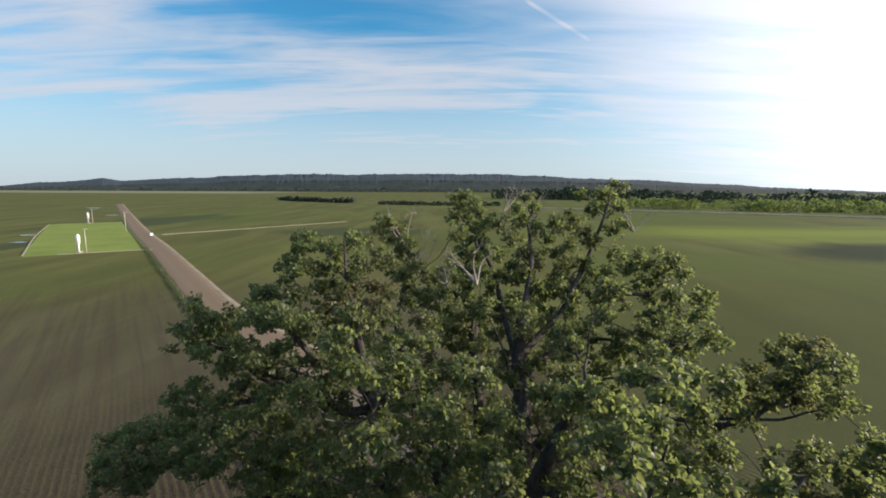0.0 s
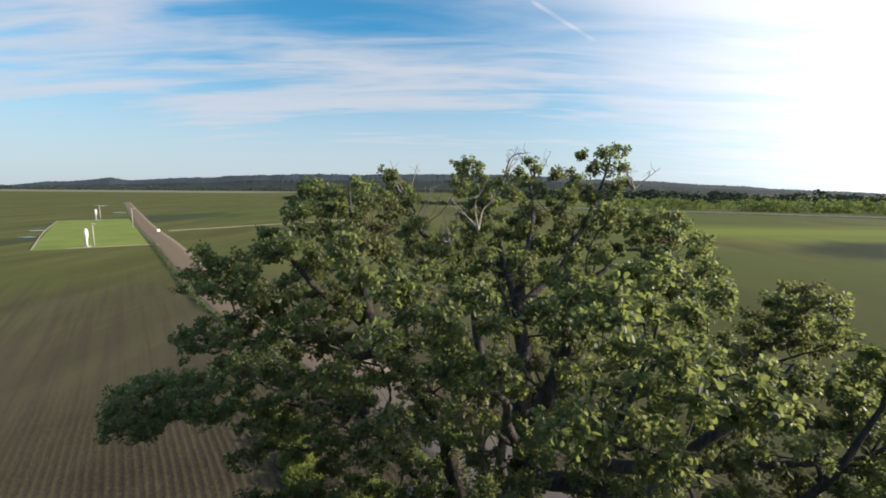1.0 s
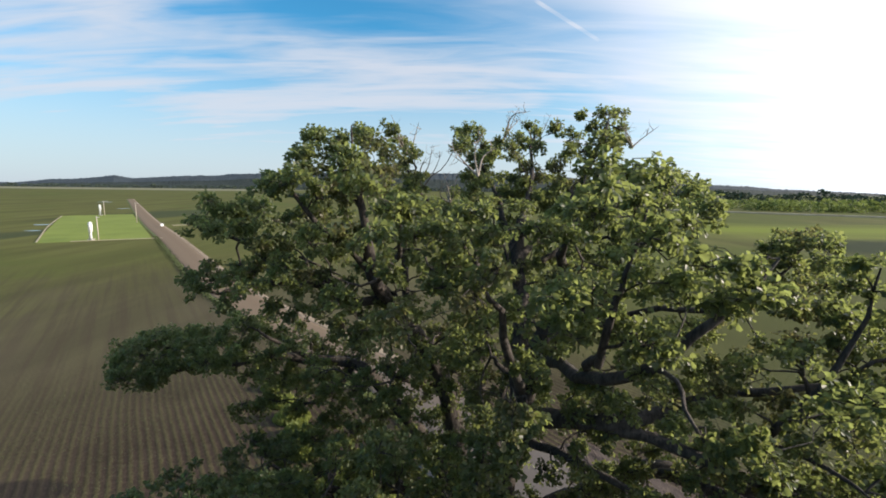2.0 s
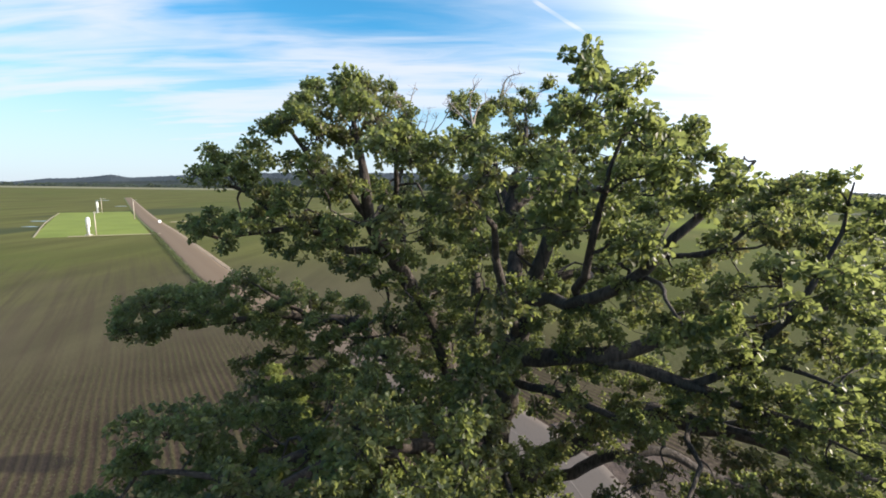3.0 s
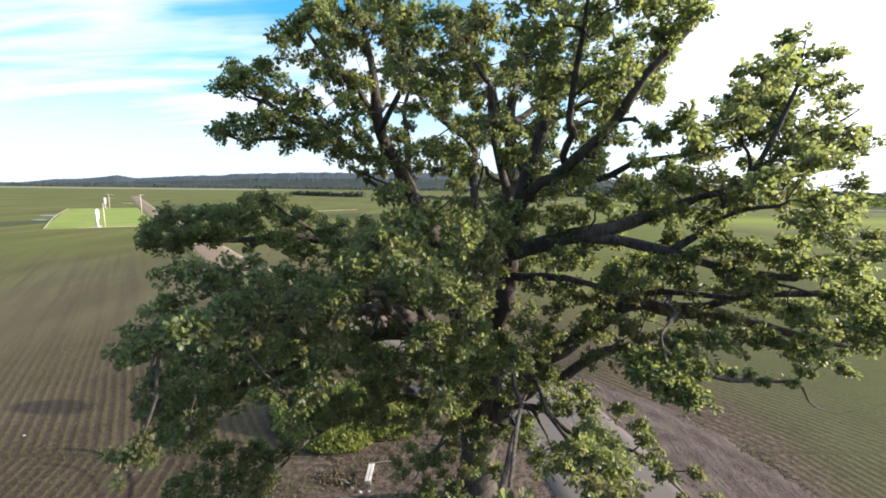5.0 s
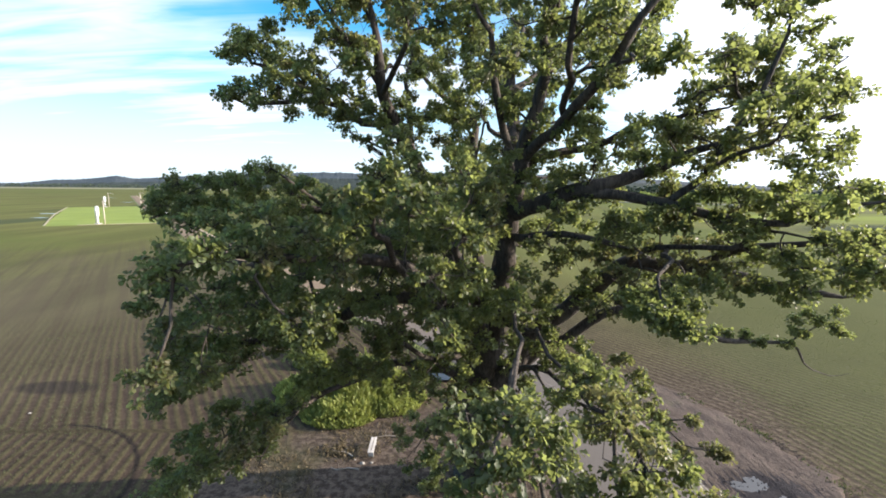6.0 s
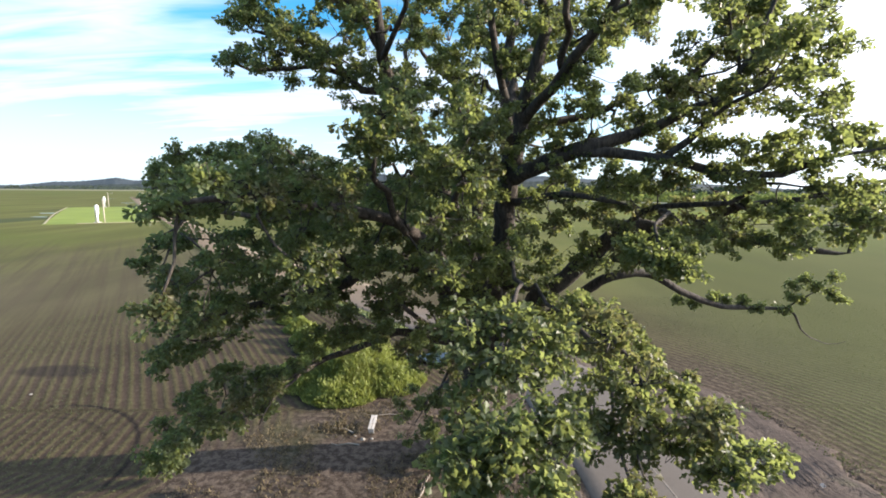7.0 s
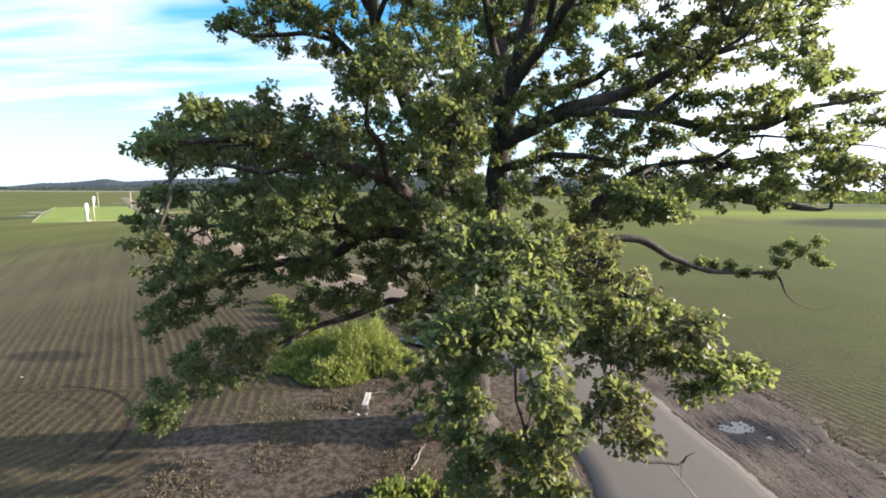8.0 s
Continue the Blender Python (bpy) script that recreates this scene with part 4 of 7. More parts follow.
limb([(3.2, 17.4, 22.6, 0.16), (6, 18.5, 23.7, 0.12), (8.5, 19.5, 25.1, 0.08), (10.6, 20, 25.8, 0.03)],
     [(10.4, 18.7, 24.6, 0.43), (9.5, 20.0, 26.5, 0.53), (10.6, 20.0, 26.5, 0.58), (9.4, 19.5, 25.0, 0.59), (8.8, 19.5, 25.5, 0.37), (11.0, 22.0, 26.7, 0.51), (8.5, 20.0, 26.5, 0.57), (10.0, 18.0, 26.4, 0.38), (10.1, 20.0, 26.0, 0.43), (9.2, 20.5, 26.9, 0.37), (10.3, 19.5, 25.2, 0.38), (10.2, 20.5, 25.6, 0.50), (7.9, 19.5, 25.2, 0.37), (11.5, 22.0, 26.0, 0.41), (10.2, 22.0, 26.0, 0.45), (9.5, 20.5, 25.6, 0.49), (9.5, 22.0, 26.0, 0.49)])
limb([(6, 18.5, 23.7, 0.08), (6.16, 18.86, 23.43, 0.06), (5.98, 18.64, 23.11, 0.04), (7.14, 20.6, 23.32, 0.02)],
     [(5.0, 17.4, 24.0, 0.42), (5.2, 16.8, 23.4, 0.37), (5.0, 17.6, 21.9, 0.53), (7.1, 19.0, 25.1, 0.55), (5.7, 20.4, 22.6, 0.56), (8.2, 18.7, 23.3, 0.44), (7.4, 21.1, 23.4, 0.49), (7.8, 19.9, 22.1, 0.51), (3.9, 17.5, 22.6, 0.50), (4.5, 18.0, 22.9, 0.49)])
limb([(6, 18.5, 23.7, 0.08), (7.4, 15.8, 23.9, 0.06), (8.6, 14.2, 24, 0.02)],
     [(5.5, 16.8, 24.4, 0.55), (6.7, 17.5, 22.4, 0.41), (8.4, 17.3, 23.8, 0.37), (7.0, 17.0, 23.7, 0.41), (6.2, 17.5, 23.6, 0.38), (7.1, 16.0, 23.9, 0.52), (6.8, 16.5, 24.3, 0.39), (6.3, 16.5, 22.6, 0.47), (7.0, 15.5, 23.1, 0.52), (6.1, 17.5, 22.8, 0.42), (7.6, 16.0, 24.5, 0.40), (7.8, 16.5, 24.8, 0.50), (6.8, 16.5, 23.2, 0.60)])
limb([(8.12, 14.84, 23.96, 0.03), (7.78, 14.67, 24.7, 0.02), (7.88, 14.17, 24.78, 0.02), (5.99, 14.89, 25.27, 0.02)],
     [(8.5, 14.2, 23.6, 0.45), (8.6, 14.6, 24.5, 0.61), (7.5, 14.5, 25.5, 0.57), (7.0, 14.2, 23.2, 0.56), (6.9, 13.4, 24.7, 0.36), (5.5, 15.1, 25.4, 0.51), (7.8, 14.6, 26.4, 0.39), (8.3, 13.8, 25.9, 0.42), (8.2, 12.5, 25.4, 0.50), (9.5, 15.5, 26.0, 0.52), (8.9, 15.5, 24.6, 0.51), (7.5, 12.0, 23.4, 0.37), (7.9, 13.5, 23.9, 0.50), (8.1, 15.0, 24.3, 0.47)])
# thick low limb over the road
limb([(2.9, 18.4, 7.6, 0.62), (5, 17.6, 10.8, 0.5), (7.3, 15.9, 13.8, 0.42), (8.2, 14.9, 14.9, 0.37), (9.3, 14.3, 15, 0.32), (10.8, 13.3, 15.2, 0.27), (12.5, 12.5, 14.6, 0.19), (14.5, 11.6, 14.3, 0.12), (15.34, 11.36, 14.42, 0.02)],
     [(10.2, 14.6, 14.5, 0.39), (5.1, 15.5, 11.5, 0.47), (6.9, 15.3, 14.2, 0.60), (7.1, 16.5, 13.8, 0.48), (7.4, 15.6, 13.2, 0.53), (9.6, 15.2, 15.5, 0.58), (8.2, 16.2, 14.0, 0.45), (5.1, 16.2, 12.1, 0.58), (6.5, 15.7, 13.3, 0.55), (9.6, 15.7, 14.3, 0.53), (8.9, 15.6, 14.7, 0.41), (6.8, 16.1, 16.5, 0.49), (6.1, 13.8, 14.4, 0.55), (6.0, 16.6, 14.9, 0.38), (8.0, 14.2, 14.0, 0.43), (5.0, 14.7, 13.3, 0.53), (11.3, 16.0, 15.2, 0.54), (8.1, 18.0, 15.0, 0.41), (6.2, 18.1, 12.1, 0.39)])
limb([(15.34, 11.36, 14.42, 0.06), (15.45, 11.39, 15.29, 0.05), (15.67, 11.74, 15.48, 0.03), (13.14, 13.15, 15.35, 0.02)],
     [(13.5, 11.9, 15.5, 0.52), (16.5, 10.4, 15.6, 0.58), (15.4, 12.0, 14.9, 0.55), (14.7, 13.2, 15.4, 0.56), (17.7, 9.3, 15.2, 0.56), (16.9, 12.4, 16.1, 0.53), (18.2, 11.2, 15.9, 0.44), (12.5, 13.5, 15.3, 0.53)])
limb([(3.13, 18.31, 7.96, 0.15), (3.54, 17.92, 8.24, 0.11), (4.03, 17.49, 7.62, 0.08), (4.17, 17.9, 10.64, 0.02)],
     [(5.0, 16.4, 10.3, 0.44), (4.2, 18.0, 11.4, 0.38), (3.9, 18.0, 6.7, 0.63), (4.4, 17.5, 7.7, 0.61), (2.7, 18.0, 6.7, 0.56), (3.3, 18.0, 7.3, 0.40), (5.0, 17.0, 6.1, 0.38), (4.4, 18.0, 9.7, 0.48)])
limb([(9.6, 14.1, 15.1, 0.2), (11.6, 12.3, 15.9, 0.15), (13.3, 10.7, 16.3, 0.1), (15.5, 10, 17.2, 0.03)],
     [(13.6, 9.5, 16.1, 0.61), (13.5, 9.3, 15.2, 0.39), (14.2, 9.1, 15.6, 0.41), (14.2, 9.5, 16.7, 0.56), (15.0, 10.5, 15.8, 0.52), (13.3, 10.8, 17.3, 0.53), (15.7, 8.6, 16.5, 0.57), (14.7, 11.0, 18.5, 0.42), (13.2, 11.8, 18.4, 0.60), (15.9, 10.4, 17.6, 0.48), (15.3, 12.0, 16.5, 0.49), (16.6, 9.7, 19.0, 0.39), (16.1, 11.9, 17.8, 0.50), (17.3, 11.0, 18.1, 0.50), (17.8, 9.9, 16.8, 0.54)])
limb([(11.6, 12.3, 15.9, 0.1), (11.32, 11.9, 16.26, 0.07), (11.48, 11.92, 16.01, 0.05), (10.73, 13.06, 17.07, 0.02)],
     [(12.6, 10.6, 15.4, 0.38), (10.5, 13.3, 17.3, 0.37), (10.7, 12.1, 16.1, 0.52), (11.7, 13.5, 16.3, 0.40), (11.3, 10.9, 14.9, 0.49), (11.8, 11.0, 15.8, 0.55), (11.7, 12.0, 16.2, 0.46)])
limb([(8.2, 14.9, 14.9, 0.16), (8.9, 12.6, 16, 0.12), (10.4, 10.4, 16.3, 0.08), (12, 8.8, 16.9, 0.02)],
     [(8.8, 13.1, 16.7, 0.45), (11.3, 8.7, 15.9, 0.54), (12.2, 9.0, 16.6, 0.57), (11.4, 9.5, 16.0, 0.49), (8.1, 13.0, 17.2, 0.48), (12.2, 8.0, 16.8, 0.56), (9.0, 12.3, 16.9, 0.39), (12.8, 9.0, 15.7, 0.48), (8.5, 13.1, 15.8, 0.55), (13.5, 8.5, 15.8, 0.46), (8.7, 14.8, 17.0, 0.53), (10.1, 10.9, 15.4, 0.47), (11.1, 9.9, 14.9, 0.60), (11.7, 9.0, 15.2, 0.51), (8.6, 11.5, 15.5, 0.40), (9.4, 11.0, 15.5, 0.56), (9.7, 12.5, 16.2, 0.40), (10.8, 10.0, 16.8, 0.48), (10.3, 10.5, 14.8, 0.54), (11.9, 10.0, 14.6, 0.45)])
# middle limb
limb([(3, 15.2, 16.2, 0.2), (4.6, 13.2, 16.4, 0.15), (6.2, 11.6, 16.4, 0.1), (6.8, 10.9, 16.2, 0.02)],
     [(6.5, 13.4, 15.9, 0.58), (6.7, 12.7, 16.3, 0.49), (7.1, 13.2, 16.8, 0.59), (5.2, 16.4, 16.9, 0.58), (6.5, 12.7, 15.4, 0.50), (5.3, 13.9, 17.1, 0.52), (4.3, 13.0, 14.0, 0.56), (4.9, 12.5, 16.2, 0.49), (5.0, 14.6, 15.5, 0.38), (4.7, 15.3, 16.6, 0.37), (3.6, 12.8, 16.1, 0.49), (4.4, 12.5, 15.2, 0.51), (5.6, 12.5, 15.7, 0.46)])
limb([(7.1, 10.55, 16.1, 0.04), (7.01, 10.48, 15.99, 0.03), (6.88, 10.1, 15.25, 0.02), (5.85, 10.83, 14.2, 0.02)],
     [(5.8, 10.4, 16.8, 0.41), (6.6, 10.1, 16.9, 0.39), (5.9, 9.6, 17.2, 0.53), (6.3, 10.6, 15.3, 0.52), (7.5, 9.5, 15.1, 0.43), (7.7, 11.6, 14.3, 0.60), (5.6, 11.0, 13.9, 0.38), (6.6, 11.3, 14.0, 0.54), (6.6, 9.2, 14.3, 0.55), (7.7, 8.5, 14.8, 0.55), (7.1, 8.5, 14.4, 0.60), (8.9, 9.5, 15.1, 0.57), (7.0, 11.5, 16.1, 0.40)])
# thick limb up to the field side
limb([(1.6, 18.8, 9, 0.7), (0.6, 19.1, 14, 0.52), (-0.95, 19.2, 18.4, 0.42), (-2.1, 17.2, 20.6, 0.34), (-2.8, 15.2, 22.4, 0.26), (-3, 14.2, 24.8, 0.16), (-3.4, 14.8, 26.8, 0.08), (-3.6, 15.4, 28.2, 0.02)],
     [(-0.8, 21.6, 16.6, 0.62), (-0.8, 17.5, 14.4, 0.63), (1.5, 19.6, 17.0, 0.43), (0.5, 19.0, 15.6, 0.66), (0.6, 19.0, 14.4, 0.57), (-0.0, 19.0, 15.0, 0.48)])
limb([(-0.81, 19.19, 18, 0.13), (-0.59, 19.17, 18.42, 0.1), (-0.45, 19.13, 18.34, 0.07), (0.44, 17.94, 19.63, 0.02)],
     [(-1.1, 21.3, 18.2, 0.59), (0.5, 17.5, 17.7, 0.64), (0.1, 17.4, 17.0, 0.55), (-0.3, 20.9, 18.4, 0.68), (0.2, 18.4, 17.6, 0.44), (-1.5, 20.0, 17.6, 0.47), (-2.5, 21.2, 18.4, 0.54), (-0.4, 17.2, 18.7, 0.50), (-1.7, 19.8, 18.9, 0.66), (0.4, 18.9, 18.9, 0.55), (1.0, 20.3, 18.4, 0.58), (-1.4, 18.0, 18.7, 0.68), (0.7, 17.6, 20.0, 0.58)])
limb([(-2.33, 16.53, 21.2, 0.1), (-2.11, 16.2, 21.51, 0.08), (-1.92, 15.87, 21.32, 0.05), (-2.56, 14.89, 21.02, 0.02)],
     [(-2.1, 16.1, 22.1, 0.56), (-1.0, 15.5, 20.9, 0.39), (-0.7, 17.0, 21.7, 0.54), (-2.7, 14.6, 20.9, 0.38), (-2.1, 16.6, 20.0, 0.47), (-2.8, 15.8, 22.6, 0.45), (-1.5, 14.8, 21.3, 0.53), (-2.4, 16.5, 20.9, 0.57)])
limb([(-3.32, 14.68, 26.4, 0.07), (-3.29, 15.25, 26.95, 0.05), (-3.57, 15.52, 26.46, 0.03), (-4.54, 16.98, 27.44, 0.02)],
     [(-4.7, 15.1, 27.2, 0.45), (-4.0, 14.2, 25.8, 0.46), (-4.0, 15.6, 27.8, 0.37), (-3.4, 13.7, 25.5, 0.50), (-5.0, 15.8, 27.7, 0.54), (-2.3, 16.5, 27.3, 0.51), (-4.8, 17.3, 27.7, 0.46), (-2.6, 14.1, 27.5, 0.51), (-4.5, 16.7, 26.2, 0.38), (-2.9, 15.9, 24.0, 0.48), (-1.9, 13.8, 25.9, 0.55), (-0.8, 15.6, 25.0, 0.47), (-3.6, 16.2, 25.8, 0.46), (-4.2, 16.3, 24.8, 0.41), (-4.8, 15.6, 24.9, 0.55), (-3.9, 15.0, 27.3, 0.43), (-2.3, 15.0, 26.5, 0.39), (-3.3, 16.0, 28.0, 0.46), (-3.3, 14.5, 24.1, 0.58), (-5.3, 16.5, 28.0, 0.40), (-3.0, 15.0, 26.7, 0.55), (-4.1, 15.5, 27.1, 0.38), (-3.4, 17.0, 27.9, 0.53)])
limb([(-3.08, 14.32, 25.2, 0.08), (-3.31, 14.46, 25.93, 0.06), (-3.54, 14.6, 26.26, 0.02)],
     [(-3.3, 14.0, 26.5, 0.49), (-4.3, 14.5, 26.4, 0.38), (-5.7, 16.0, 27.0, 0.52), (-2.0, 14.5, 25.4, 0.40), (-2.4, 14.0, 26.0, 0.56)])
# side branch out over the field
limb([(-2.4, 16.6, 21.2, 0.2), (-4.7, 15.8, 22.1, 0.16), (-6.8, 15.5, 23, 0.12), (-8.5, 15.9, 24, 0.08), (-10.2, 16, 24.8, 0.02)],
     [(-9.5, 16.1, 25.2, 0.39), (-8.3, 16.5, 24.7, 0.58), (-8.5, 15.6, 24.2, 0.54), (-10.3, 16.5, 24.4, 0.37), (-9.6, 15.3, 24.3, 0.54), (-8.6, 17.4, 24.3, 0.59), (-9.4, 16.8, 24.8, 0.38), (-7.9, 17.3, 25.0, 0.44), (-8.1, 17.8, 22.6, 0.58), (-8.1, 15.8, 25.2, 0.41), (-9.0, 17.1, 22.5, 0.46), (-9.4, 16.0, 24.5, 0.57), (-8.3, 14.0, 24.3, 0.46), (-7.7, 15.5, 24.0, 0.51), (-8.9, 16.0, 24.9, 0.50), (-10.0, 17.0, 25.2, 0.47)])
limb([(-5.54, 15.68, 22.46, 0.1), (-5.55, 15.72, 23.11, 0.07), (-5.58, 15.79, 23.13, 0.05), (-3.41, 16.36, 21.75, 0.02)],
     [(-5.5, 15.4, 24.8, 0.50), (-6.7, 15.6, 23.1, 0.53), (-7.0, 15.8, 23.9, 0.40), (-3.8, 15.5, 22.2, 0.43), (-4.7, 14.7, 22.5, 0.61), (-7.1, 14.9, 23.7, 0.40), (-5.5, 15.2, 22.4, 0.43), (-6.2, 17.1, 23.6, 0.45), (-4.6, 16.7, 23.8, 0.51), (-6.4, 16.0, 23.6, 0.48), (-6.4, 16.0, 22.7, 0.56), (-2.9, 16.5, 21.4, 0.53)])
limb([(-4.7, 15.8, 22, 0.13), (-7.2, 15, 22, 0.1), (-9, 14.6, 22.2, 0.07), (-9.4, 14.33, 22.23, 0.02)],
     [(-5.7, 12.8, 21.8, 0.45), (-4.7, 15.6, 21.5, 0.56), (-6.1, 13.3, 22.7, 0.50), (-6.6, 12.5, 22.5, 0.51), (-5.3, 13.5, 22.4, 0.40), (-7.6, 14.0, 22.6, 0.51), (-9.9, 15.0, 22.2, 0.56), (-9.0, 15.0, 22.7, 0.47), (-7.4, 15.0, 22.7, 0.45), (-7.9, 13.5, 21.8, 0.43), (-4.9, 13.0, 21.7, 0.49), (-8.8, 14.5, 22.4, 0.44), (-7.8, 15.5, 22.4, 0.37), (-9.0, 14.0, 22.1, 0.45)])
limb([(-2.9, 15, 22.8, 0.15), (-4, 13.6, 24.4, 0.1), (-5.2, 13.4, 26, 0.06), (-5.4, 13.3, 26.4, 0.02)],
     [(-4.3, 13.4, 25.6, 0.58), (-5.4, 12.8, 25.9, 0.53), (-5.1, 14.3, 27.0, 0.46), (-4.0, 12.7, 25.8, 0.40), (-6.1, 13.4, 25.9, 0.57), (-5.4, 13.1, 23.3, 0.54), (-6.0, 12.5, 25.0, 0.55), (-4.8, 12.2, 26.1, 0.58), (-6.2, 15.1, 26.2, 0.46), (-4.6, 13.5, 26.5, 0.36), (-4.4, 13.5, 24.2, 0.61), (-4.0, 14.0, 23.4, 0.49), (-5.2, 13.0, 24.7, 0.47), (-5.1, 14.0, 26.5, 0.52), (-6.9, 13.0, 24.5, 0.41), (-3.8, 14.0, 24.1, 0.54), (-6.6, 15.5, 26.1, 0.54), (-3.2, 13.5, 23.9, 0.51)])
# side branch
limb([(-1.6, 18, 19.6, 0.22), (-1.9, 19, 22.4, 0.15), (-1.9, 19.8, 25.2, 0.09), (-1.8, 20.1, 27.6, 0.03)],
     [(-2.7, 17.9, 21.9, 0.50), (-4.1, 18.6, 22.4, 0.41), (-1.8, 17.5, 23.7, 0.60), (-1.3, 16.0, 18.5, 0.59), (-0.5, 19.9, 20.8, 0.61), (-3.4, 17.6, 23.9, 0.51), (-3.5, 19.4, 20.7, 0.37), (0.4, 18.5, 21.7, 0.57), (-2.0, 19.2, 23.1, 0.36), (-1.9, 21.0, 22.2, 0.38), (-1.6, 18.5, 20.8, 0.49), (-2.6, 19.0, 22.7, 0.46), (-0.8, 19.0, 22.1, 0.52)])
limb([(-1.87, 19.9, 26, 0.05), (-1.61, 19.83, 26.58, 0.04), (-1.47, 19.59, 26, 0.03), (0.18, 19.92, 27.61, 0.02)],
     [(-2.4, 20.4, 28.0, 0.54), (-2.5, 18.0, 26.7, 0.49), (-1.6, 18.3, 25.1, 0.42), (-1.5, 20.0, 25.3, 0.41), (-2.0, 20.0, 27.0, 0.54), (-1.0, 19.5, 24.9, 0.59), (0.6, 20.0, 28.0, 0.52), (-2.0, 20.0, 25.9, 0.52), (-1.7, 19.5, 27.5, 0.42), (-2.7, 19.0, 28.5, 0.50), (-0.2, 19.5, 23.9, 0.39), (-2.1, 20.5, 25.6, 0.47), (-0.7, 18.0, 24.3, 0.55), (-2.6, 19.0, 25.3, 0.37), (-1.4, 19.5, 26.4, 0.43), (-0.8, 20.5, 24.9, 0.50), (-0.2, 21.5, 24.7, 0.48)])
limb([(-2.8, 15.2, 22.4, 0.14), (-1.8, 12.6, 23.8, 0.1), (-1.2, 10.4, 25, 0.03)],
     [(-1.9, 9.0, 25.9, 0.44), (-1.4, 8.1, 24.8, 0.50), (-1.4, 10.2, 25.3, 0.55), (0.6, 10.9, 25.1, 0.50), (0.8, 10.0, 25.3, 0.41), (-0.7, 10.0, 24.6, 0.51), (-0.1, 11.3, 23.4, 0.57), (-1.5, 12.0, 25.4, 0.56), (-2.4, 11.2, 26.4, 0.57), (-2.5, 9.2, 26.4, 0.54), (-0.7, 12.6, 25.2, 0.59), (-1.6, 10.7, 23.7, 0.50), (-0.8, 10.5, 25.2, 0.61)])
limb([(-2.23, 13.71, 23.2, 0.08), (-2.29, 13.17, 22.88, 0.06), (-2.7, 12.69, 22.6, 0.04), (-3.65, 11.3, 24.08, 0.02)],
     [(-3.5, 12.7, 21.2, 0.48), (-4.0, 12.6, 21.9, 0.42), (-2.6, 12.3, 21.2, 0.54), (-3.2, 12.9, 22.3, 0.39), (-1.3, 14.9, 23.3, 0.36), (-3.1, 11.0, 22.6, 0.57), (-3.9, 10.9, 24.4, 0.57), (0.1, 14.2, 23.8, 0.43)])
# long level limb over the field
limb([(1.2, 19.1, 8.6, 0.5), (-1.5, 20, 13.4, 0.38), (-4.5, 20.5, 16.4, 0.3), (-8, 20.3, 17.1, 0.22), (-11, 19.5, 17.1, 0.16), (-13.5, 18.5, 17.1, 0.1), (-15.7, 17.9, 16.6, 0.03)],
     [(-8.8, 21.0, 17.8, 0.60), (-9.4, 20.4, 18.4, 0.48), (-8.3, 21.9, 17.4, 0.55), (-8.8, 19.6, 17.3, 0.55), (-11.2, 19.2, 18.4, 0.56), (-9.3, 21.9, 16.4, 0.52), (-7.9, 20.4, 16.5, 0.66), (-10.6, 20.4, 17.4, 0.55), (-10.3, 21.9, 18.1, 0.55), (-11.1, 20.5, 18.9, 0.67), (-11.6, 21.3, 17.5, 0.47), (-9.4, 19.3, 14.7, 0.69), (-11.0, 20.2, 16.5, 0.49), (-9.7, 19.5, 17.0, 0.47), (-8.1, 19.5, 16.5, 0.62), (-9.0, 19.0, 16.8, 0.59), (-9.8, 18.5, 15.0, 0.59), (-7.9, 21.5, 18.3, 0.51), (-8.3, 20.0, 16.0, 0.47)])
limb([(-2.1, 20.1, 14, 0.13), (-2.2, 20.5, 14.08, 0.09), (-2.84, 20.96, 13.95, 0.06), (-3.65, 21.85, 13.5, 0.02)],
     [(-3.8, 22.1, 13.4, 0.52), (-3.7, 21.5, 12.6, 0.58), (-4.1, 20.7, 13.9, 0.47), (-2.7, 22.6, 14.7, 0.60), (-3.2, 19.8, 14.2, 0.56), (-2.5, 19.5, 11.9, 0.59), (-2.9, 19.8, 15.8, 0.67), (-0.8, 22.1, 14.4, 0.59), (-1.8, 20.5, 14.7, 0.65)])
limb([(-4.94, 20.48, 16.49, 0.16), (-5.35, 20.02, 16.03, 0.12), (-6.34, 19.22, 15.27, 0.08), (-8.03, 18.99, 15.39, 0.02)],
     [(-5.8, 18.1, 16.1, 0.68), (-5.0, 18.5, 14.6, 0.65), (-7.7, 21.0, 15.1, 0.50), (-7.3, 19.3, 16.3, 0.60), (-4.1, 18.4, 16.2, 0.63), (-5.2, 20.2, 14.7, 0.61), (-7.3, 18.6, 15.1, 0.56), (-8.5, 18.9, 15.4, 0.65), (-6.2, 19.9, 16.0, 0.52), (-7.4, 19.8, 14.6, 0.67), (-6.1, 19.0, 14.2, 0.54), (-5.6, 19.0, 14.8, 0.54)])
limb([(-4.5, 20.5, 16.4, 0.14), (-4.99, 21.16, 16.97, 0.1), (-5.42, 21.77, 16.58, 0.07), (-6.95, 21.92, 16.51, 0.02)],
     [(-4.7, 23.0, 16.8, 0.45), (-5.4, 22.5, 17.3, 0.48), (-4.2, 21.7, 16.3, 0.58), (-7.3, 22.0, 16.5, 0.46), (-4.7, 21.0, 17.6, 0.53), (-5.7, 22.2, 15.3, 0.45), (-6.1, 22.4, 16.4, 0.60), (-5.9, 20.5, 16.5, 0.50), (-4.8, 20.5, 16.5, 0.69)])
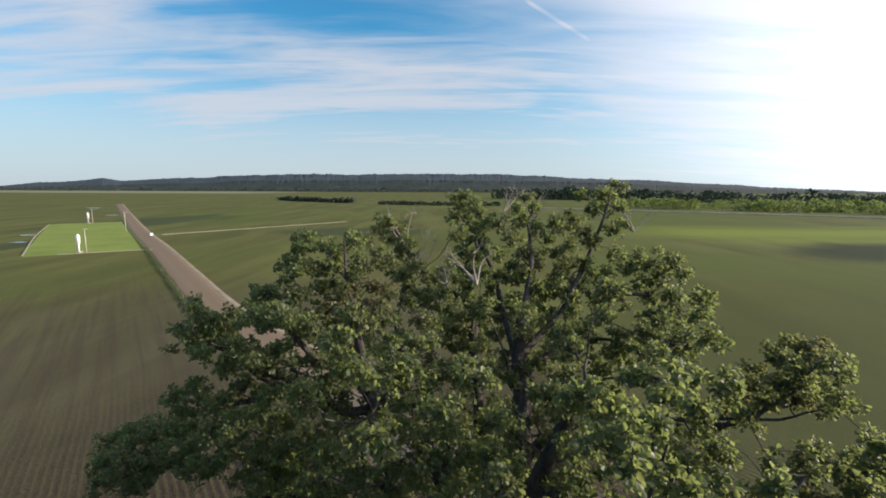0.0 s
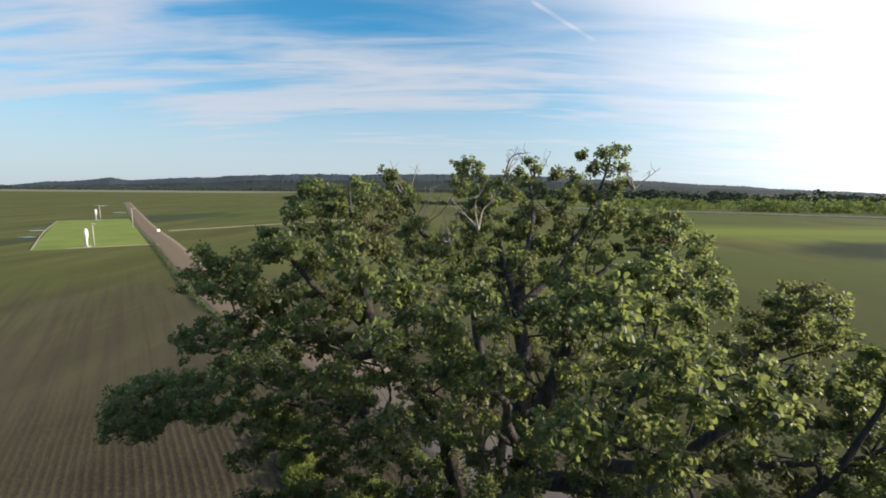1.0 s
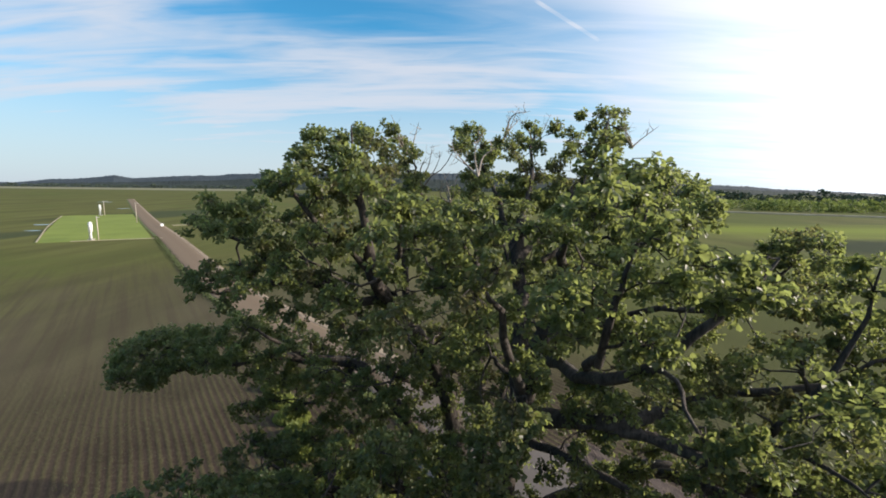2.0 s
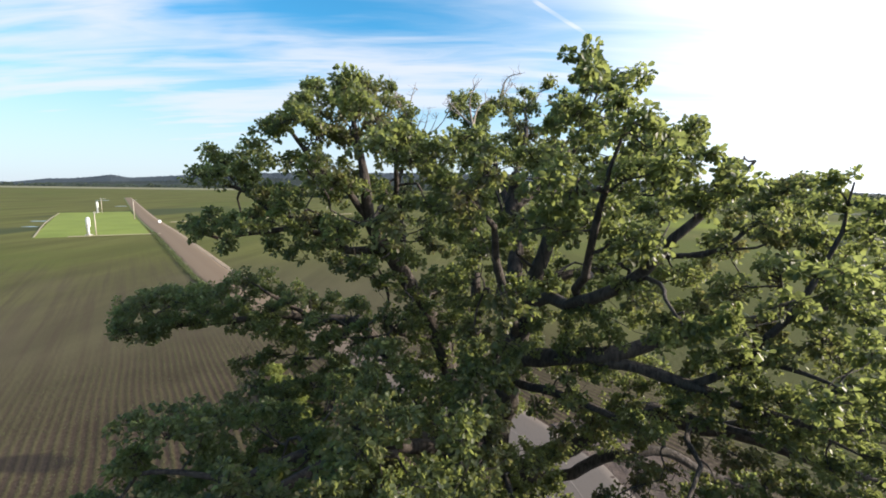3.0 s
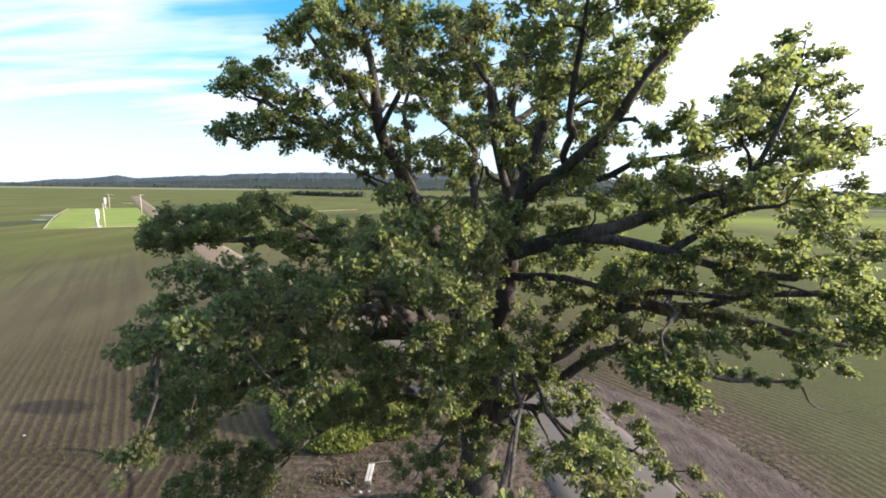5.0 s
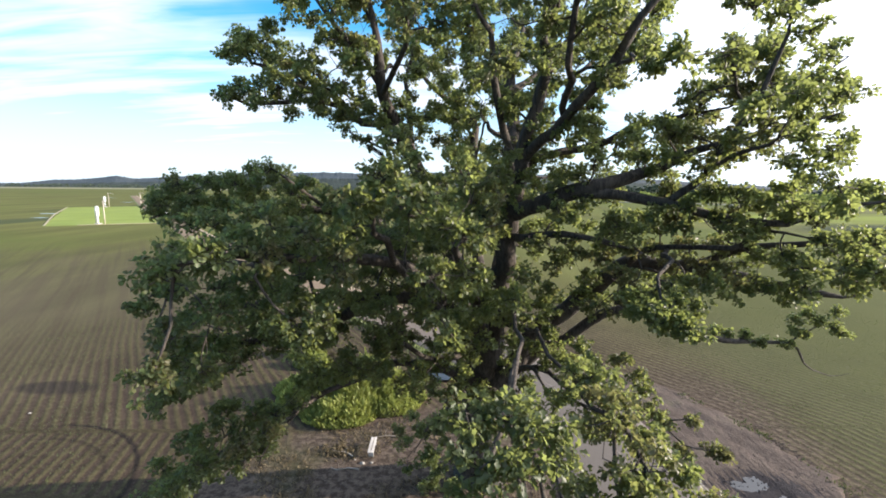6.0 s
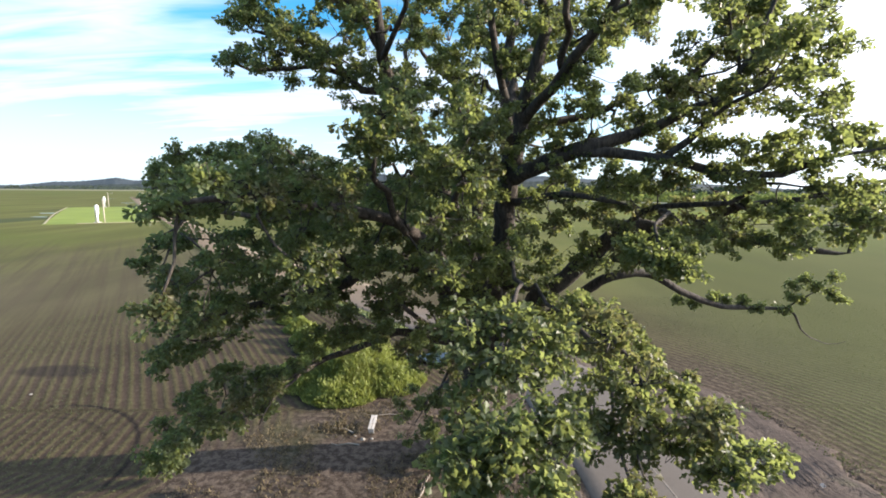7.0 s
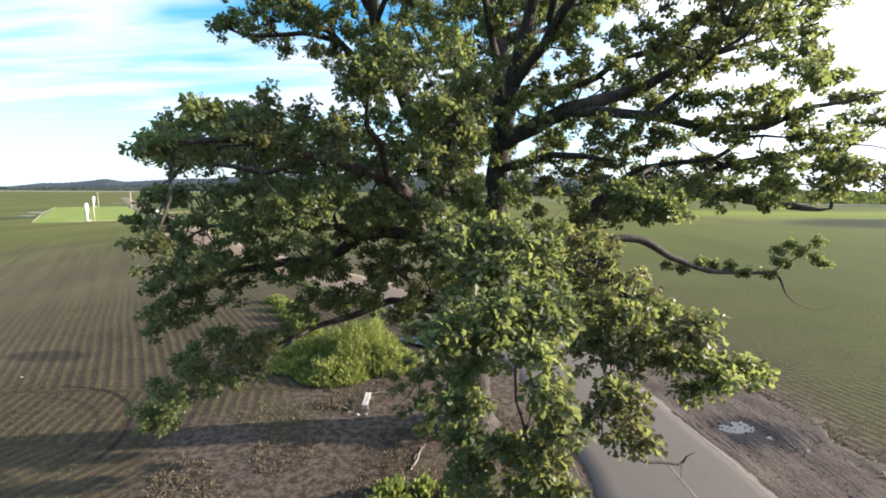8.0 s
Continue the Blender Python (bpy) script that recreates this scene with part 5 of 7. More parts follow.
limb([(-13.94, 18.38, 17, 0.06), (-13.88, 18.44, 17.54, 0.05), (-13.83, 18.04, 17.49, 0.03), (-12.47, 17.68, 18.31, 0.02)],
     [(-15.2, 17.9, 16.8, 0.50), (-15.5, 18.2, 17.6, 0.45), (-16.0, 18.8, 16.9, 0.60), (-12.1, 17.6, 18.5, 0.55), (-13.9, 18.2, 17.5, 0.55), (-13.9, 18.9, 18.6, 0.56), (-12.4, 18.6, 17.3, 0.46), (-13.5, 16.9, 18.5, 0.69), (-14.7, 18.6, 16.6, 0.67), (-13.4, 18.5, 17.1, 0.67), (-13.8, 17.5, 16.7, 0.64), (-14.4, 18.5, 18.2, 0.50), (-13.3, 17.5, 17.2, 0.56), (-14.7, 18.0, 18.0, 0.67), (-11.7, 19.0, 17.3, 0.64), (-12.9, 18.0, 17.3, 0.66), (-14.6, 17.0, 17.4, 0.57), (-12.9, 17.0, 17.4, 0.57)])
limb([(-12.67, 18.83, 17.1, 0.08), (-13.49, 19.51, 17.39, 0.06), (-14.11, 20.11, 17.66, 0.04), (-15.79, 20.16, 17.54, 0.02)],
     [(-14.7, 20.4, 18.2, 0.57), (-14.3, 20.0, 17.6, 0.53), (-15.1, 19.6, 18.2, 0.45), (-14.2, 21.0, 17.5, 0.52), (-15.2, 20.1, 16.5, 0.51), (-13.1, 20.3, 18.4, 0.46), (-16.2, 20.2, 17.5, 0.54), (-13.0, 19.7, 16.7, 0.45), (-12.9, 21.3, 16.9, 0.54), (-14.6, 20.7, 16.7, 0.66), (-12.4, 19.5, 18.2, 0.54), (-16.3, 19.5, 17.6, 0.67), (-12.1, 20.0, 18.5, 0.50), (-15.5, 20.0, 18.1, 0.47), (-13.2, 19.5, 18.4, 0.53), (-12.9, 20.0, 17.4, 0.47)])
limb([(-6.5, 20.4, 16.9, 0.13), (-8.4, 19.4, 18.4, 0.09), (-9.4, 18.6, 19.3, 0.03)],
     [(-8.4, 20.0, 18.4, 0.51), (-8.2, 18.2, 17.9, 0.62), (-7.2, 18.1, 18.4, 0.55), (-6.7, 21.1, 17.3, 0.61), (-7.3, 17.4, 17.0, 0.48), (-6.2, 18.7, 17.3, 0.67), (-8.0, 17.2, 17.3, 0.53), (-6.1, 21.5, 17.7, 0.54), (-7.0, 20.5, 18.0, 0.62), (-7.7, 18.5, 16.3, 0.55)])
limb([(-9.07, 18.87, 19, 0.04), (-9.34, 18.78, 19.17, 0.03), (-9.81, 18.15, 18.46, 0.02), (-10.22, 16.75, 18.37, 0.02)],
     [(-9.7, 18.9, 19.4, 0.58), (-9.2, 18.6, 18.6, 0.55), (-10.2, 18.0, 19.1, 0.49), (-10.9, 17.8, 18.5, 0.66), (-10.3, 16.4, 18.4, 0.68), (-9.9, 18.5, 18.0, 0.47), (-9.8, 19.7, 19.0, 0.49), (-9.2, 16.8, 18.4, 0.55), (-10.3, 17.5, 17.8, 0.66), (-8.8, 17.5, 17.3, 0.64), (-9.6, 21.0, 19.1, 0.64), (-9.9, 17.0, 18.0, 0.46)])
# low arching limb over the field
limb([(1.5, 18.5, 9.4, 0.5), (-1.2, 16.5, 12.7, 0.36), (-3.6, 16, 12.8, 0.3), (-6.2, 16.2, 11.4, 0.23), (-8.1, 13.6, 11.6, 0.17), (-10.2, 12.6, 11.2, 0.1), (-11.8, 11.3, 9.8, 0.02)],
     [(-6.8, 17.2, 11.2, 0.51), (-5.8, 15.6, 11.3, 0.63), (-4.8, 16.3, 12.7, 0.48), (-5.5, 15.7, 12.1, 0.56), (-5.1, 16.2, 11.3, 0.59), (-6.3, 17.3, 10.5, 0.57), (-4.3, 17.0, 12.3, 0.54), (-6.4, 17.4, 12.3, 0.64), (-7.0, 15.9, 10.7, 0.51), (-6.6, 14.6, 11.1, 0.46), (-5.4, 17.8, 11.7, 0.55), (-6.3, 18.5, 10.9, 0.56), (-7.9, 16.7, 10.3, 0.55), (-5.9, 17.2, 14.1, 0.60), (-8.0, 16.1, 13.4, 0.51)])
limb([(-2, 16.33, 12.73, 0.13), (-2.19, 16.57, 13.38, 0.1), (-2.1, 16.62, 13.25, 0.07), (-3.72, 17.33, 14.05, 0.02)],
     [(-2.1, 17.0, 13.0, 0.48), (-1.1, 17.1, 12.8, 0.54), (-3.6, 16.6, 13.0, 0.56), (-1.4, 17.4, 11.5, 0.55), (-0.9, 16.4, 11.8, 0.61), (-1.8, 18.2, 12.4, 0.47), (-2.5, 15.9, 11.8, 0.60), (-1.2, 15.4, 13.2, 0.55), (-2.6, 15.5, 13.4, 0.63), (-1.7, 16.1, 14.2, 0.69), (-2.3, 14.8, 14.5, 0.65), (-4.1, 17.5, 14.3, 0.63), (-2.9, 18.0, 14.0, 0.47), (-0.2, 16.5, 14.2, 0.53), (-2.8, 16.8, 14.8, 0.57)])
limb([(-10.73, 12.17, 10.73, 0.05), (-11.16, 12.43, 10.58, 0.04), (-11.02, 12.6, 10.22, 0.03), (-9.99, 14.12, 9.95, 0.02)],
     [(-11.2, 11.2, 10.0, 0.66), (-10.9, 12.3, 11.4, 0.54), (-11.3, 13.1, 11.2, 0.50), (-10.8, 12.4, 10.6, 0.46), (-11.6, 12.6, 9.6, 0.44), (-11.5, 13.7, 10.2, 0.65), (-10.0, 10.0, 10.7, 0.56), (-10.7, 13.5, 10.4, 0.68), (-11.4, 13.5, 9.1, 0.62), (-11.4, 11.5, 11.1, 0.54), (-12.3, 12.5, 8.9, 0.65), (-9.7, 14.5, 9.9, 0.50), (-10.5, 13.0, 9.7, 0.62)])
limb([(-8.94, 13.2, 11.44, 0.1), (-9.19, 13.37, 11.89, 0.07), (-9.23, 13.37, 11.89, 0.05), (-10.92, 13.57, 12.28, 0.02)],
     [(-10.2, 12.9, 11.3, 0.67), (-8.1, 13.4, 12.2, 0.47), (-8.4, 14.3, 11.8, 0.66), (-8.4, 12.7, 11.7, 0.67), (-7.5, 14.2, 12.3, 0.58), (-10.5, 13.9, 11.4, 0.59), (-10.0, 11.4, 12.1, 0.51), (-9.4, 13.2, 12.7, 0.51), (-8.8, 13.9, 10.7, 0.48), (-10.6, 12.4, 12.8, 0.57), (-11.3, 13.6, 12.4, 0.53), (-9.1, 14.9, 12.9, 0.57), (-7.4, 13.3, 11.4, 0.55), (-9.5, 13.0, 10.8, 0.54)])
limb([(-3.6, 16, 12.8, 0.18), (-6.2, 14.2, 13.4, 0.13), (-8.6, 11.6, 13.6, 0.08), (-9.08, 10, 13.28, 0.02)],
     [(-8.9, 10.3, 11.9, 0.48), (-8.7, 11.1, 12.3, 0.48), (-8.1, 10.4, 12.4, 0.58), (-9.5, 9.7, 12.1, 0.67), (-9.7, 10.2, 13.3, 0.48), (-9.3, 11.5, 13.6, 0.62), (-6.4, 11.5, 14.5, 0.58), (-8.5, 12.7, 13.7, 0.61), (-7.2, 10.3, 13.5, 0.66), (-8.1, 11.4, 13.8, 0.50), (-6.7, 11.3, 12.5, 0.48), (-7.8, 12.0, 15.7, 0.50), (-10.0, 11.3, 14.6, 0.61), (-9.0, 12.3, 16.0, 0.59), (-11.2, 10.5, 13.7, 0.58)])
limb([(-4.58, 15.32, 13.03, 0.11), (-4.82, 14.78, 13.89, 0.08), (-4.76, 14.82, 14.62, 0.05), (-5.28, 12.69, 15.01, 0.02)],
     [(-5.4, 12.2, 15.1, 0.52), (-5.5, 15.6, 15.6, 0.64), (-4.3, 15.3, 12.8, 0.55), (-5.2, 16.5, 15.0, 0.61), (-4.8, 12.9, 14.8, 0.54), (-3.9, 15.6, 14.0, 0.59), (-3.8, 16.0, 15.5, 0.65), (-4.4, 14.8, 15.6, 0.63), (-5.3, 14.6, 13.3, 0.54), (-5.1, 14.6, 14.6, 0.68)])
limb([(-5.88, 14.42, 13.33, 0.09), (-6.31, 14.22, 14.43, 0.07), (-7.07, 14.4, 14.55, 0.05), (-8.2, 14.73, 14.9, 0.02)],
     [(-6.3, 15.7, 15.4, 0.48), (-7.9, 13.7, 13.0, 0.57), (-6.0, 13.5, 14.7, 0.58), (-6.4, 13.6, 12.7, 0.67), (-6.9, 12.7, 13.6, 0.48), (-6.8, 16.4, 14.2, 0.62), (-6.0, 13.9, 15.9, 0.56), (-6.6, 14.8, 14.5, 0.48), (-8.7, 14.7, 14.1, 0.59), (-7.3, 13.1, 15.5, 0.67), (-7.1, 15.6, 15.1, 0.51), (-8.5, 14.8, 15.0, 0.49), (-7.1, 14.7, 15.3, 0.45), (-7.7, 15.0, 15.7, 0.54), (-6.9, 14.0, 13.6, 0.66)])
# front bough over the field
limb([(1.7, 17.6, 10.4, 0.4), (-0.4, 13.6, 14, 0.28), (-2.5, 10.2, 15.8, 0.2), (-4.5, 7.4, 16.4, 0.13), (-6.8, 6.1, 16.2, 0.07), (-7.6, 5.9, 15.8, 0.02)],
     [(-2.7, 13.1, 16.4, 0.54), (-2.4, 13.9, 16.1, 0.52), (-2.0, 13.0, 15.7, 0.55), (-1.4, 13.9, 15.3, 0.50), (-2.8, 11.7, 15.7, 0.53), (-3.1, 13.8, 14.4, 0.50), (-2.2, 11.2, 17.8, 0.58), (-1.2, 15.1, 16.0, 0.63), (-3.1, 12.0, 13.7, 0.53), (0.4, 14.4, 13.8, 0.69), (-1.3, 13.5, 14.2, 0.60), (-2.9, 10.7, 14.2, 0.63), (0.1, 14.0, 12.6, 0.65), (0.8, 15.8, 13.0, 0.56), (-0.7, 12.2, 13.1, 0.50), (0.1, 15.5, 15.5, 0.68), (0.3, 12.1, 12.1, 0.49), (1.0, 15.3, 10.9, 0.66), (-2.6, 9.5, 14.0, 0.68)])
limb([(-4.88, 7.18, 16.37, 0.08), (-4.77, 6.81, 16.43, 0.06), (-4.7, 6.2, 16.04, 0.04), (-3.87, 6.44, 14.37, 0.02)],
     [(-6.9, 5.5, 16.0, 0.60), (-4.3, 5.8, 16.6, 0.47), (-3.3, 6.3, 17.0, 0.60), (-4.5, 6.6, 16.1, 0.50), (-5.0, 6.3, 16.8, 0.65), (-4.4, 6.5, 17.4, 0.53), (-5.2, 5.3, 16.7, 0.58), (-4.1, 7.7, 16.7, 0.54), (-6.2, 6.9, 16.3, 0.62), (-2.9, 7.3, 15.1, 0.51), (-7.2, 6.1, 16.4, 0.53), (-5.1, 4.5, 16.8, 0.48), (-3.7, 6.5, 14.0, 0.63), (-4.3, 6.0, 14.6, 0.48), (-3.1, 6.5, 14.6, 0.48)])
limb([(-6.8, 6.1, 16.2, 0.05), (-6.72, 5.55, 14.92, 0.04), (-7.04, 5.11, 13.49, 0.03), (-7.04, 5.11, 13.49, 0.02)],
     [(-7.0, 5.1, 13.5, 0.62)])
limb([(-2.5, 10.2, 15.8, 0.14), (-5.5, 9.3, 16, 0.1), (-8.3, 8.9, 15.6, 0.06), (-9, 8.2, 14, 0.02)],
     [(-7.4, 8.8, 17.1, 0.64), (-6.3, 9.9, 15.8, 0.62), (-7.2, 10.5, 14.7, 0.66), (-7.3, 10.3, 17.0, 0.63), (-9.7, 9.2, 14.6, 0.53), (-6.2, 9.0, 17.4, 0.68), (-8.6, 9.5, 16.2, 0.47), (-6.9, 9.5, 16.4, 0.67), (-8.9, 9.0, 16.0, 0.63), (-8.5, 9.5, 17.1, 0.66)])
limb([(-8.48, 8.72, 15.2, 0.04), (-7.9, 8.2, 14.93, 0.03), (-7.49, 8.21, 14.06, 0.02), (-7.39, 7.8, 12.7, 0.02)],
     [(-8.0, 7.2, 13.8, 0.56), (-7.5, 9.2, 14.8, 0.65), (-8.5, 8.7, 14.9, 0.60), (-8.5, 8.1, 13.7, 0.53), (-6.6, 7.6, 14.5, 0.67), (-7.6, 8.5, 12.5, 0.60), (-6.0, 9.2, 14.1, 0.59), (-7.4, 7.7, 12.4, 0.63)])
limb([(-3.79, 9.81, 15.89, 0.08), (-4.25, 10.45, 16.23, 0.06), (-4.6, 10.57, 15.88, 0.04), (-6.22, 11.46, 16.01, 0.02)],
     [(-5.0, 11.8, 16.2, 0.59), (-4.0, 11.5, 15.2, 0.59), (-6.6, 11.7, 16.0, 0.63), (-5.0, 10.2, 15.0, 0.44), (-3.3, 11.8, 17.1, 0.61), (-5.5, 10.8, 16.9, 0.50), (-3.7, 10.2, 15.1, 0.67), (-4.6, 9.0, 16.0, 0.44), (-3.6, 10.0, 16.5, 0.53), (-4.7, 8.5, 14.8, 0.66)])
limb([(-1.4, 11.6, 15, 0.14), (-1.8, 8.2, 17, 0.1), (-1.6, 6.2, 18.2, 0.03)],
     [(-1.7, 7.0, 18.6, 0.45), (-1.6, 6.2, 17.7, 0.46), (-2.0, 5.5, 17.9, 0.47), (-1.3, 6.1, 18.6, 0.51), (-2.0, 7.0, 17.7, 0.67), (-2.7, 6.3, 16.4, 0.69), (-2.6, 7.1, 17.0, 0.56), (-0.9, 6.7, 19.0, 0.49), (-1.1, 7.5, 18.3, 0.59), (-0.7, 11.0, 17.9, 0.46), (-1.9, 8.4, 18.1, 0.67), (-1.5, 12.0, 16.6, 0.45), (-0.3, 5.3, 18.1, 0.60), (-1.3, 8.3, 19.7, 0.44), (-0.7, 10.6, 13.9, 0.46), (-1.8, 9.9, 16.6, 0.58), (-1.8, 9.4, 14.2, 0.60)])
# bough inside the crown
limb([(2.1, 17.4, 10.8, 0.3), (1.2, 13.4, 14, 0.2), (0.6, 10.4, 16, 0.13), (0.6, 7.4, 17, 0.08), (0.5, 6.2, 16.8, 0.02)],
     [(1.7, 10.7, 14.5, 0.47), (-0.0, 11.6, 17.3, 0.50), (1.5, 10.0, 14.1, 0.50), (2.2, 10.5, 13.8, 0.56), (1.2, 10.0, 15.1, 0.67), (0.3, 10.7, 17.4, 0.60), (-0.4, 10.8, 16.8, 0.55), (0.8, 10.4, 14.4, 0.52), (1.3, 11.0, 15.2, 0.50), (0.7, 12.6, 17.2, 0.59), (-0.2, 12.3, 15.9, 0.48), (3.2, 10.9, 15.1, 0.56), (1.5, 11.3, 16.7, 0.60), (-0.2, 9.7, 14.9, 0.59), (2.4, 8.6, 14.9, 0.54), (0.6, 8.7, 14.1, 0.67), (0.2, 12.1, 14.3, 0.48), (0.3, 13.3, 16.0, 0.59)])
limb([(1.48, 14.63, 13.02, 0.15), (1.81, 13.96, 13.19, 0.11), (2.05, 13.16, 12.71, 0.07), (1.76, 11.56, 12.57, 0.02)],
     [(3.0, 13.9, 13.2, 0.43), (2.7, 13.4, 12.6, 0.49), (2.7, 14.4, 12.5, 0.56), (2.4, 13.2, 13.7, 0.55), (1.4, 13.2, 12.9, 0.50), (1.0, 11.3, 13.1, 0.47), (1.2, 13.8, 14.6, 0.62), (1.1, 14.6, 12.0, 0.52), (1.3, 13.4, 11.0, 0.50), (2.9, 13.1, 11.6, 0.59), (3.3, 12.5, 12.8, 0.57), (1.7, 11.2, 12.5, 0.49)])
limb([(0.6, 7.83, 16.86, 0.06), (0.77, 7.75, 17.36, 0.05), (0.82, 7.85, 17.23, 0.03), (1.1, 9.6, 18.29, 0.02)],
     [(1.6, 8.4, 18.3, 0.40), (1.4, 8.6, 17.4, 0.56), (-0.1, 7.0, 17.3, 0.58), (1.8, 9.3, 18.7, 0.63), (0.7, 6.8, 17.0, 0.67), (1.0, 9.0, 18.3, 0.55), (0.6, 8.4, 17.2, 0.59), (1.2, 10.0, 18.6, 0.62), (0.2, 6.1, 17.3, 0.49), (1.2, 7.7, 17.1, 0.66), (1.2, 8.5, 16.5, 0.61), (0.7, 6.6, 18.8, 0.67), (-0.2, 6.9, 15.8, 0.67), (0.9, 7.6, 15.7, 0.54), (0.2, 6.6, 14.5, 0.56)])
limb([(-0.2, 19.2, 16.2, 0.2), (-1.87, 18.7, 17.53, 0.02)],
     [(-5.1, 16.9, 21.6, 0.59), (-7.3, 16.6, 21.8, 0.41), (-6.1, 17.0, 22.0, 0.50), (-3.9, 17.3, 20.6, 0.56), (-5.1, 18.6, 21.2, 0.55), (-6.6, 18.7, 22.2, 0.39), (-5.7, 16.5, 17.8, 0.53)])
limb([(-1.87, 18.7, 17.53, 0.1), (-2.11, 18.1, 17.77, 0.08), (-2.51, 17.62, 17.14, 0.05), (-4.5, 17.16, 17.04, 0.02)],
     [(-1.1, 17.4, 17.5, 0.63), (-5.0, 17.0, 17.0, 0.68), (-1.2, 18.3, 16.5, 0.62), (-0.7, 16.8, 15.8, 0.68), (-3.5, 17.0, 16.3, 0.50), (-3.6, 16.7, 17.7, 0.52), (-2.3, 17.7, 16.5, 0.50), (-2.9, 17.7, 19.4, 0.46), (-2.9, 19.0, 17.0, 0.56), (-2.4, 16.7, 18.3, 0.63), (-2.5, 16.5, 16.9, 0.63), (-4.3, 19.2, 18.0, 0.54), (-1.8, 16.9, 15.9, 0.59), (-2.0, 18.5, 16.9, 0.51), (-1.4, 19.0, 17.4, 0.51)])
limb([(1.6, 17.8, 9, 0.2), (-0.6, 15.6, 10.2, 0.14), (-2.4, 13.6, 11.6, 0.08), (-3.2, 13.36, 11.76, 0.02)],
     [(-6.1, 13.2, 11.5, 0.65), (-5.3, 13.5, 11.7, 0.61), (-4.4, 12.9, 10.5, 0.54), (-3.1, 14.5, 9.7, 0.67), (-4.9, 11.9, 13.7, 0.55), (-2.8, 13.3, 10.2, 0.60), (-4.7, 12.1, 12.1, 0.45), (-3.0, 15.2, 10.7, 0.50), (-2.2, 14.7, 11.9, 0.65), (-3.1, 13.9, 12.9, 0.46), (-3.3, 11.8, 10.9, 0.48), (-2.0, 13.2, 11.2, 0.61), (-4.2, 10.7, 12.8, 0.49), (-2.1, 12.3, 12.3, 0.68), (-2.2, 11.1, 11.2, 0.52), (-0.9, 11.9, 10.9, 0.53), (-2.9, 13.5, 11.3, 0.65), (-4.9, 13.4, 9.9, 0.50), (-3.5, 11.0, 11.7, 0.61), (-2.8, 12.0, 12.5, 0.45), (-5.3, 12.5, 10.4, 0.64)])
limb([(-0.33, 15.88, 10.05, 0.1), (-0.41, 15.4, 10.28, 0.07), (-0.43, 14.99, 9.93, 0.05), (-0.23, 13.85, 10.94, 0.02)],
     [(-1.4, 15.2, 11.2, 0.53), (-1.9, 14.6, 9.1, 0.69), (0.1, 16.3, 10.4, 0.64), (-1.2, 13.6, 10.0, 0.51), (0.9, 14.3, 10.0, 0.46), (-0.2, 13.6, 11.2, 0.69), (-0.7, 15.2, 9.5, 0.62), (-0.3, 16.7, 9.2, 0.46), (0.7, 15.4, 8.6, 0.60)])
# low limb over the far side of the road
limb([(4.4, 18.4, 8.8, 0.3), (7, 16.6, 11.6, 0.26), (8.02, 15.4, 12.61, 0.22), (9.78, 15.5, 12.74, 0.2), (11.36, 15.6, 11.85, 0.17), (12.99, 15.7, 11.32, 0.14), (15.18, 15.8, 10.98, 0.11), (16.62, 15.9, 10.8, 0.07), (17.42, 16.1, 10.29, 0.05), (18.69, 16.6, 9.39, 0.03), (20.14, 17.1, 8.89, 0.02), (21.02, 17.3, 8.95, 0.01)],
     [(11.4, 15.8, 11.4, 0.28), (12.1, 15.8, 11.1, 0.32), (13.1, 15.8, 11.6, 0.31), (13.8, 15.8, 11.4, 0.26), (14.5, 15.8, 11.4, 0.28), (15.3, 15.8, 11.1, 0.26)])
limb([(16.35, 15.9, 10.82, 0.06), (17.29, 15.8, 11.38, 0.04), (18.28, 15.8, 11.95, 0.03), (18.93, 15.8, 12.1, 0.01)],
     [(16.9, 15.8, 12.2, 0.27), (17.5, 15.8, 12.5, 0.30), (18.6, 15.8, 12.7, 0.29), (18.7, 15.8, 11.8, 0.29), (17.3, 15.8, 11.5, 0.25), (18.0, 15.8, 12.1, 0.27), (19.2, 15.8, 11.5, 0.24), (16.5, 15.8, 11.0, 0.26), (16.8, 15.8, 11.7, 0.29)])
# drooping bough
limb([(1.2, 19, 7.4, 0.3), (-1.8, 17.4, 9.2, 0.22), (-4.5, 16.4, 8.5, 0.16), (-6.5, 13.8, 8.3, 0.12), (-8.5, 11.6, 7.8, 0.08), (-9.7, 10.3, 6.9, 0.05), (-10.8, 9.7, 5.7, 0.01)],
     [(-4.3, 14.3, 9.7, 0.47), (-4.5, 17.1, 9.0, 0.59), (-5.3, 16.2, 9.3, 0.47), (-3.3, 16.6, 9.4, 0.62), (-2.8, 17.0, 10.7, 0.52), (-5.1, 18.7, 8.5, 0.68), (-1.5, 17.5, 8.8, 0.59), (-1.4, 18.0, 7.1, 0.66), (-0.8, 18.0, 7.8, 0.56), (-6.0, 14.5, 8.8, 0.57), (-0.6, 19.0, 6.6, 0.56)])
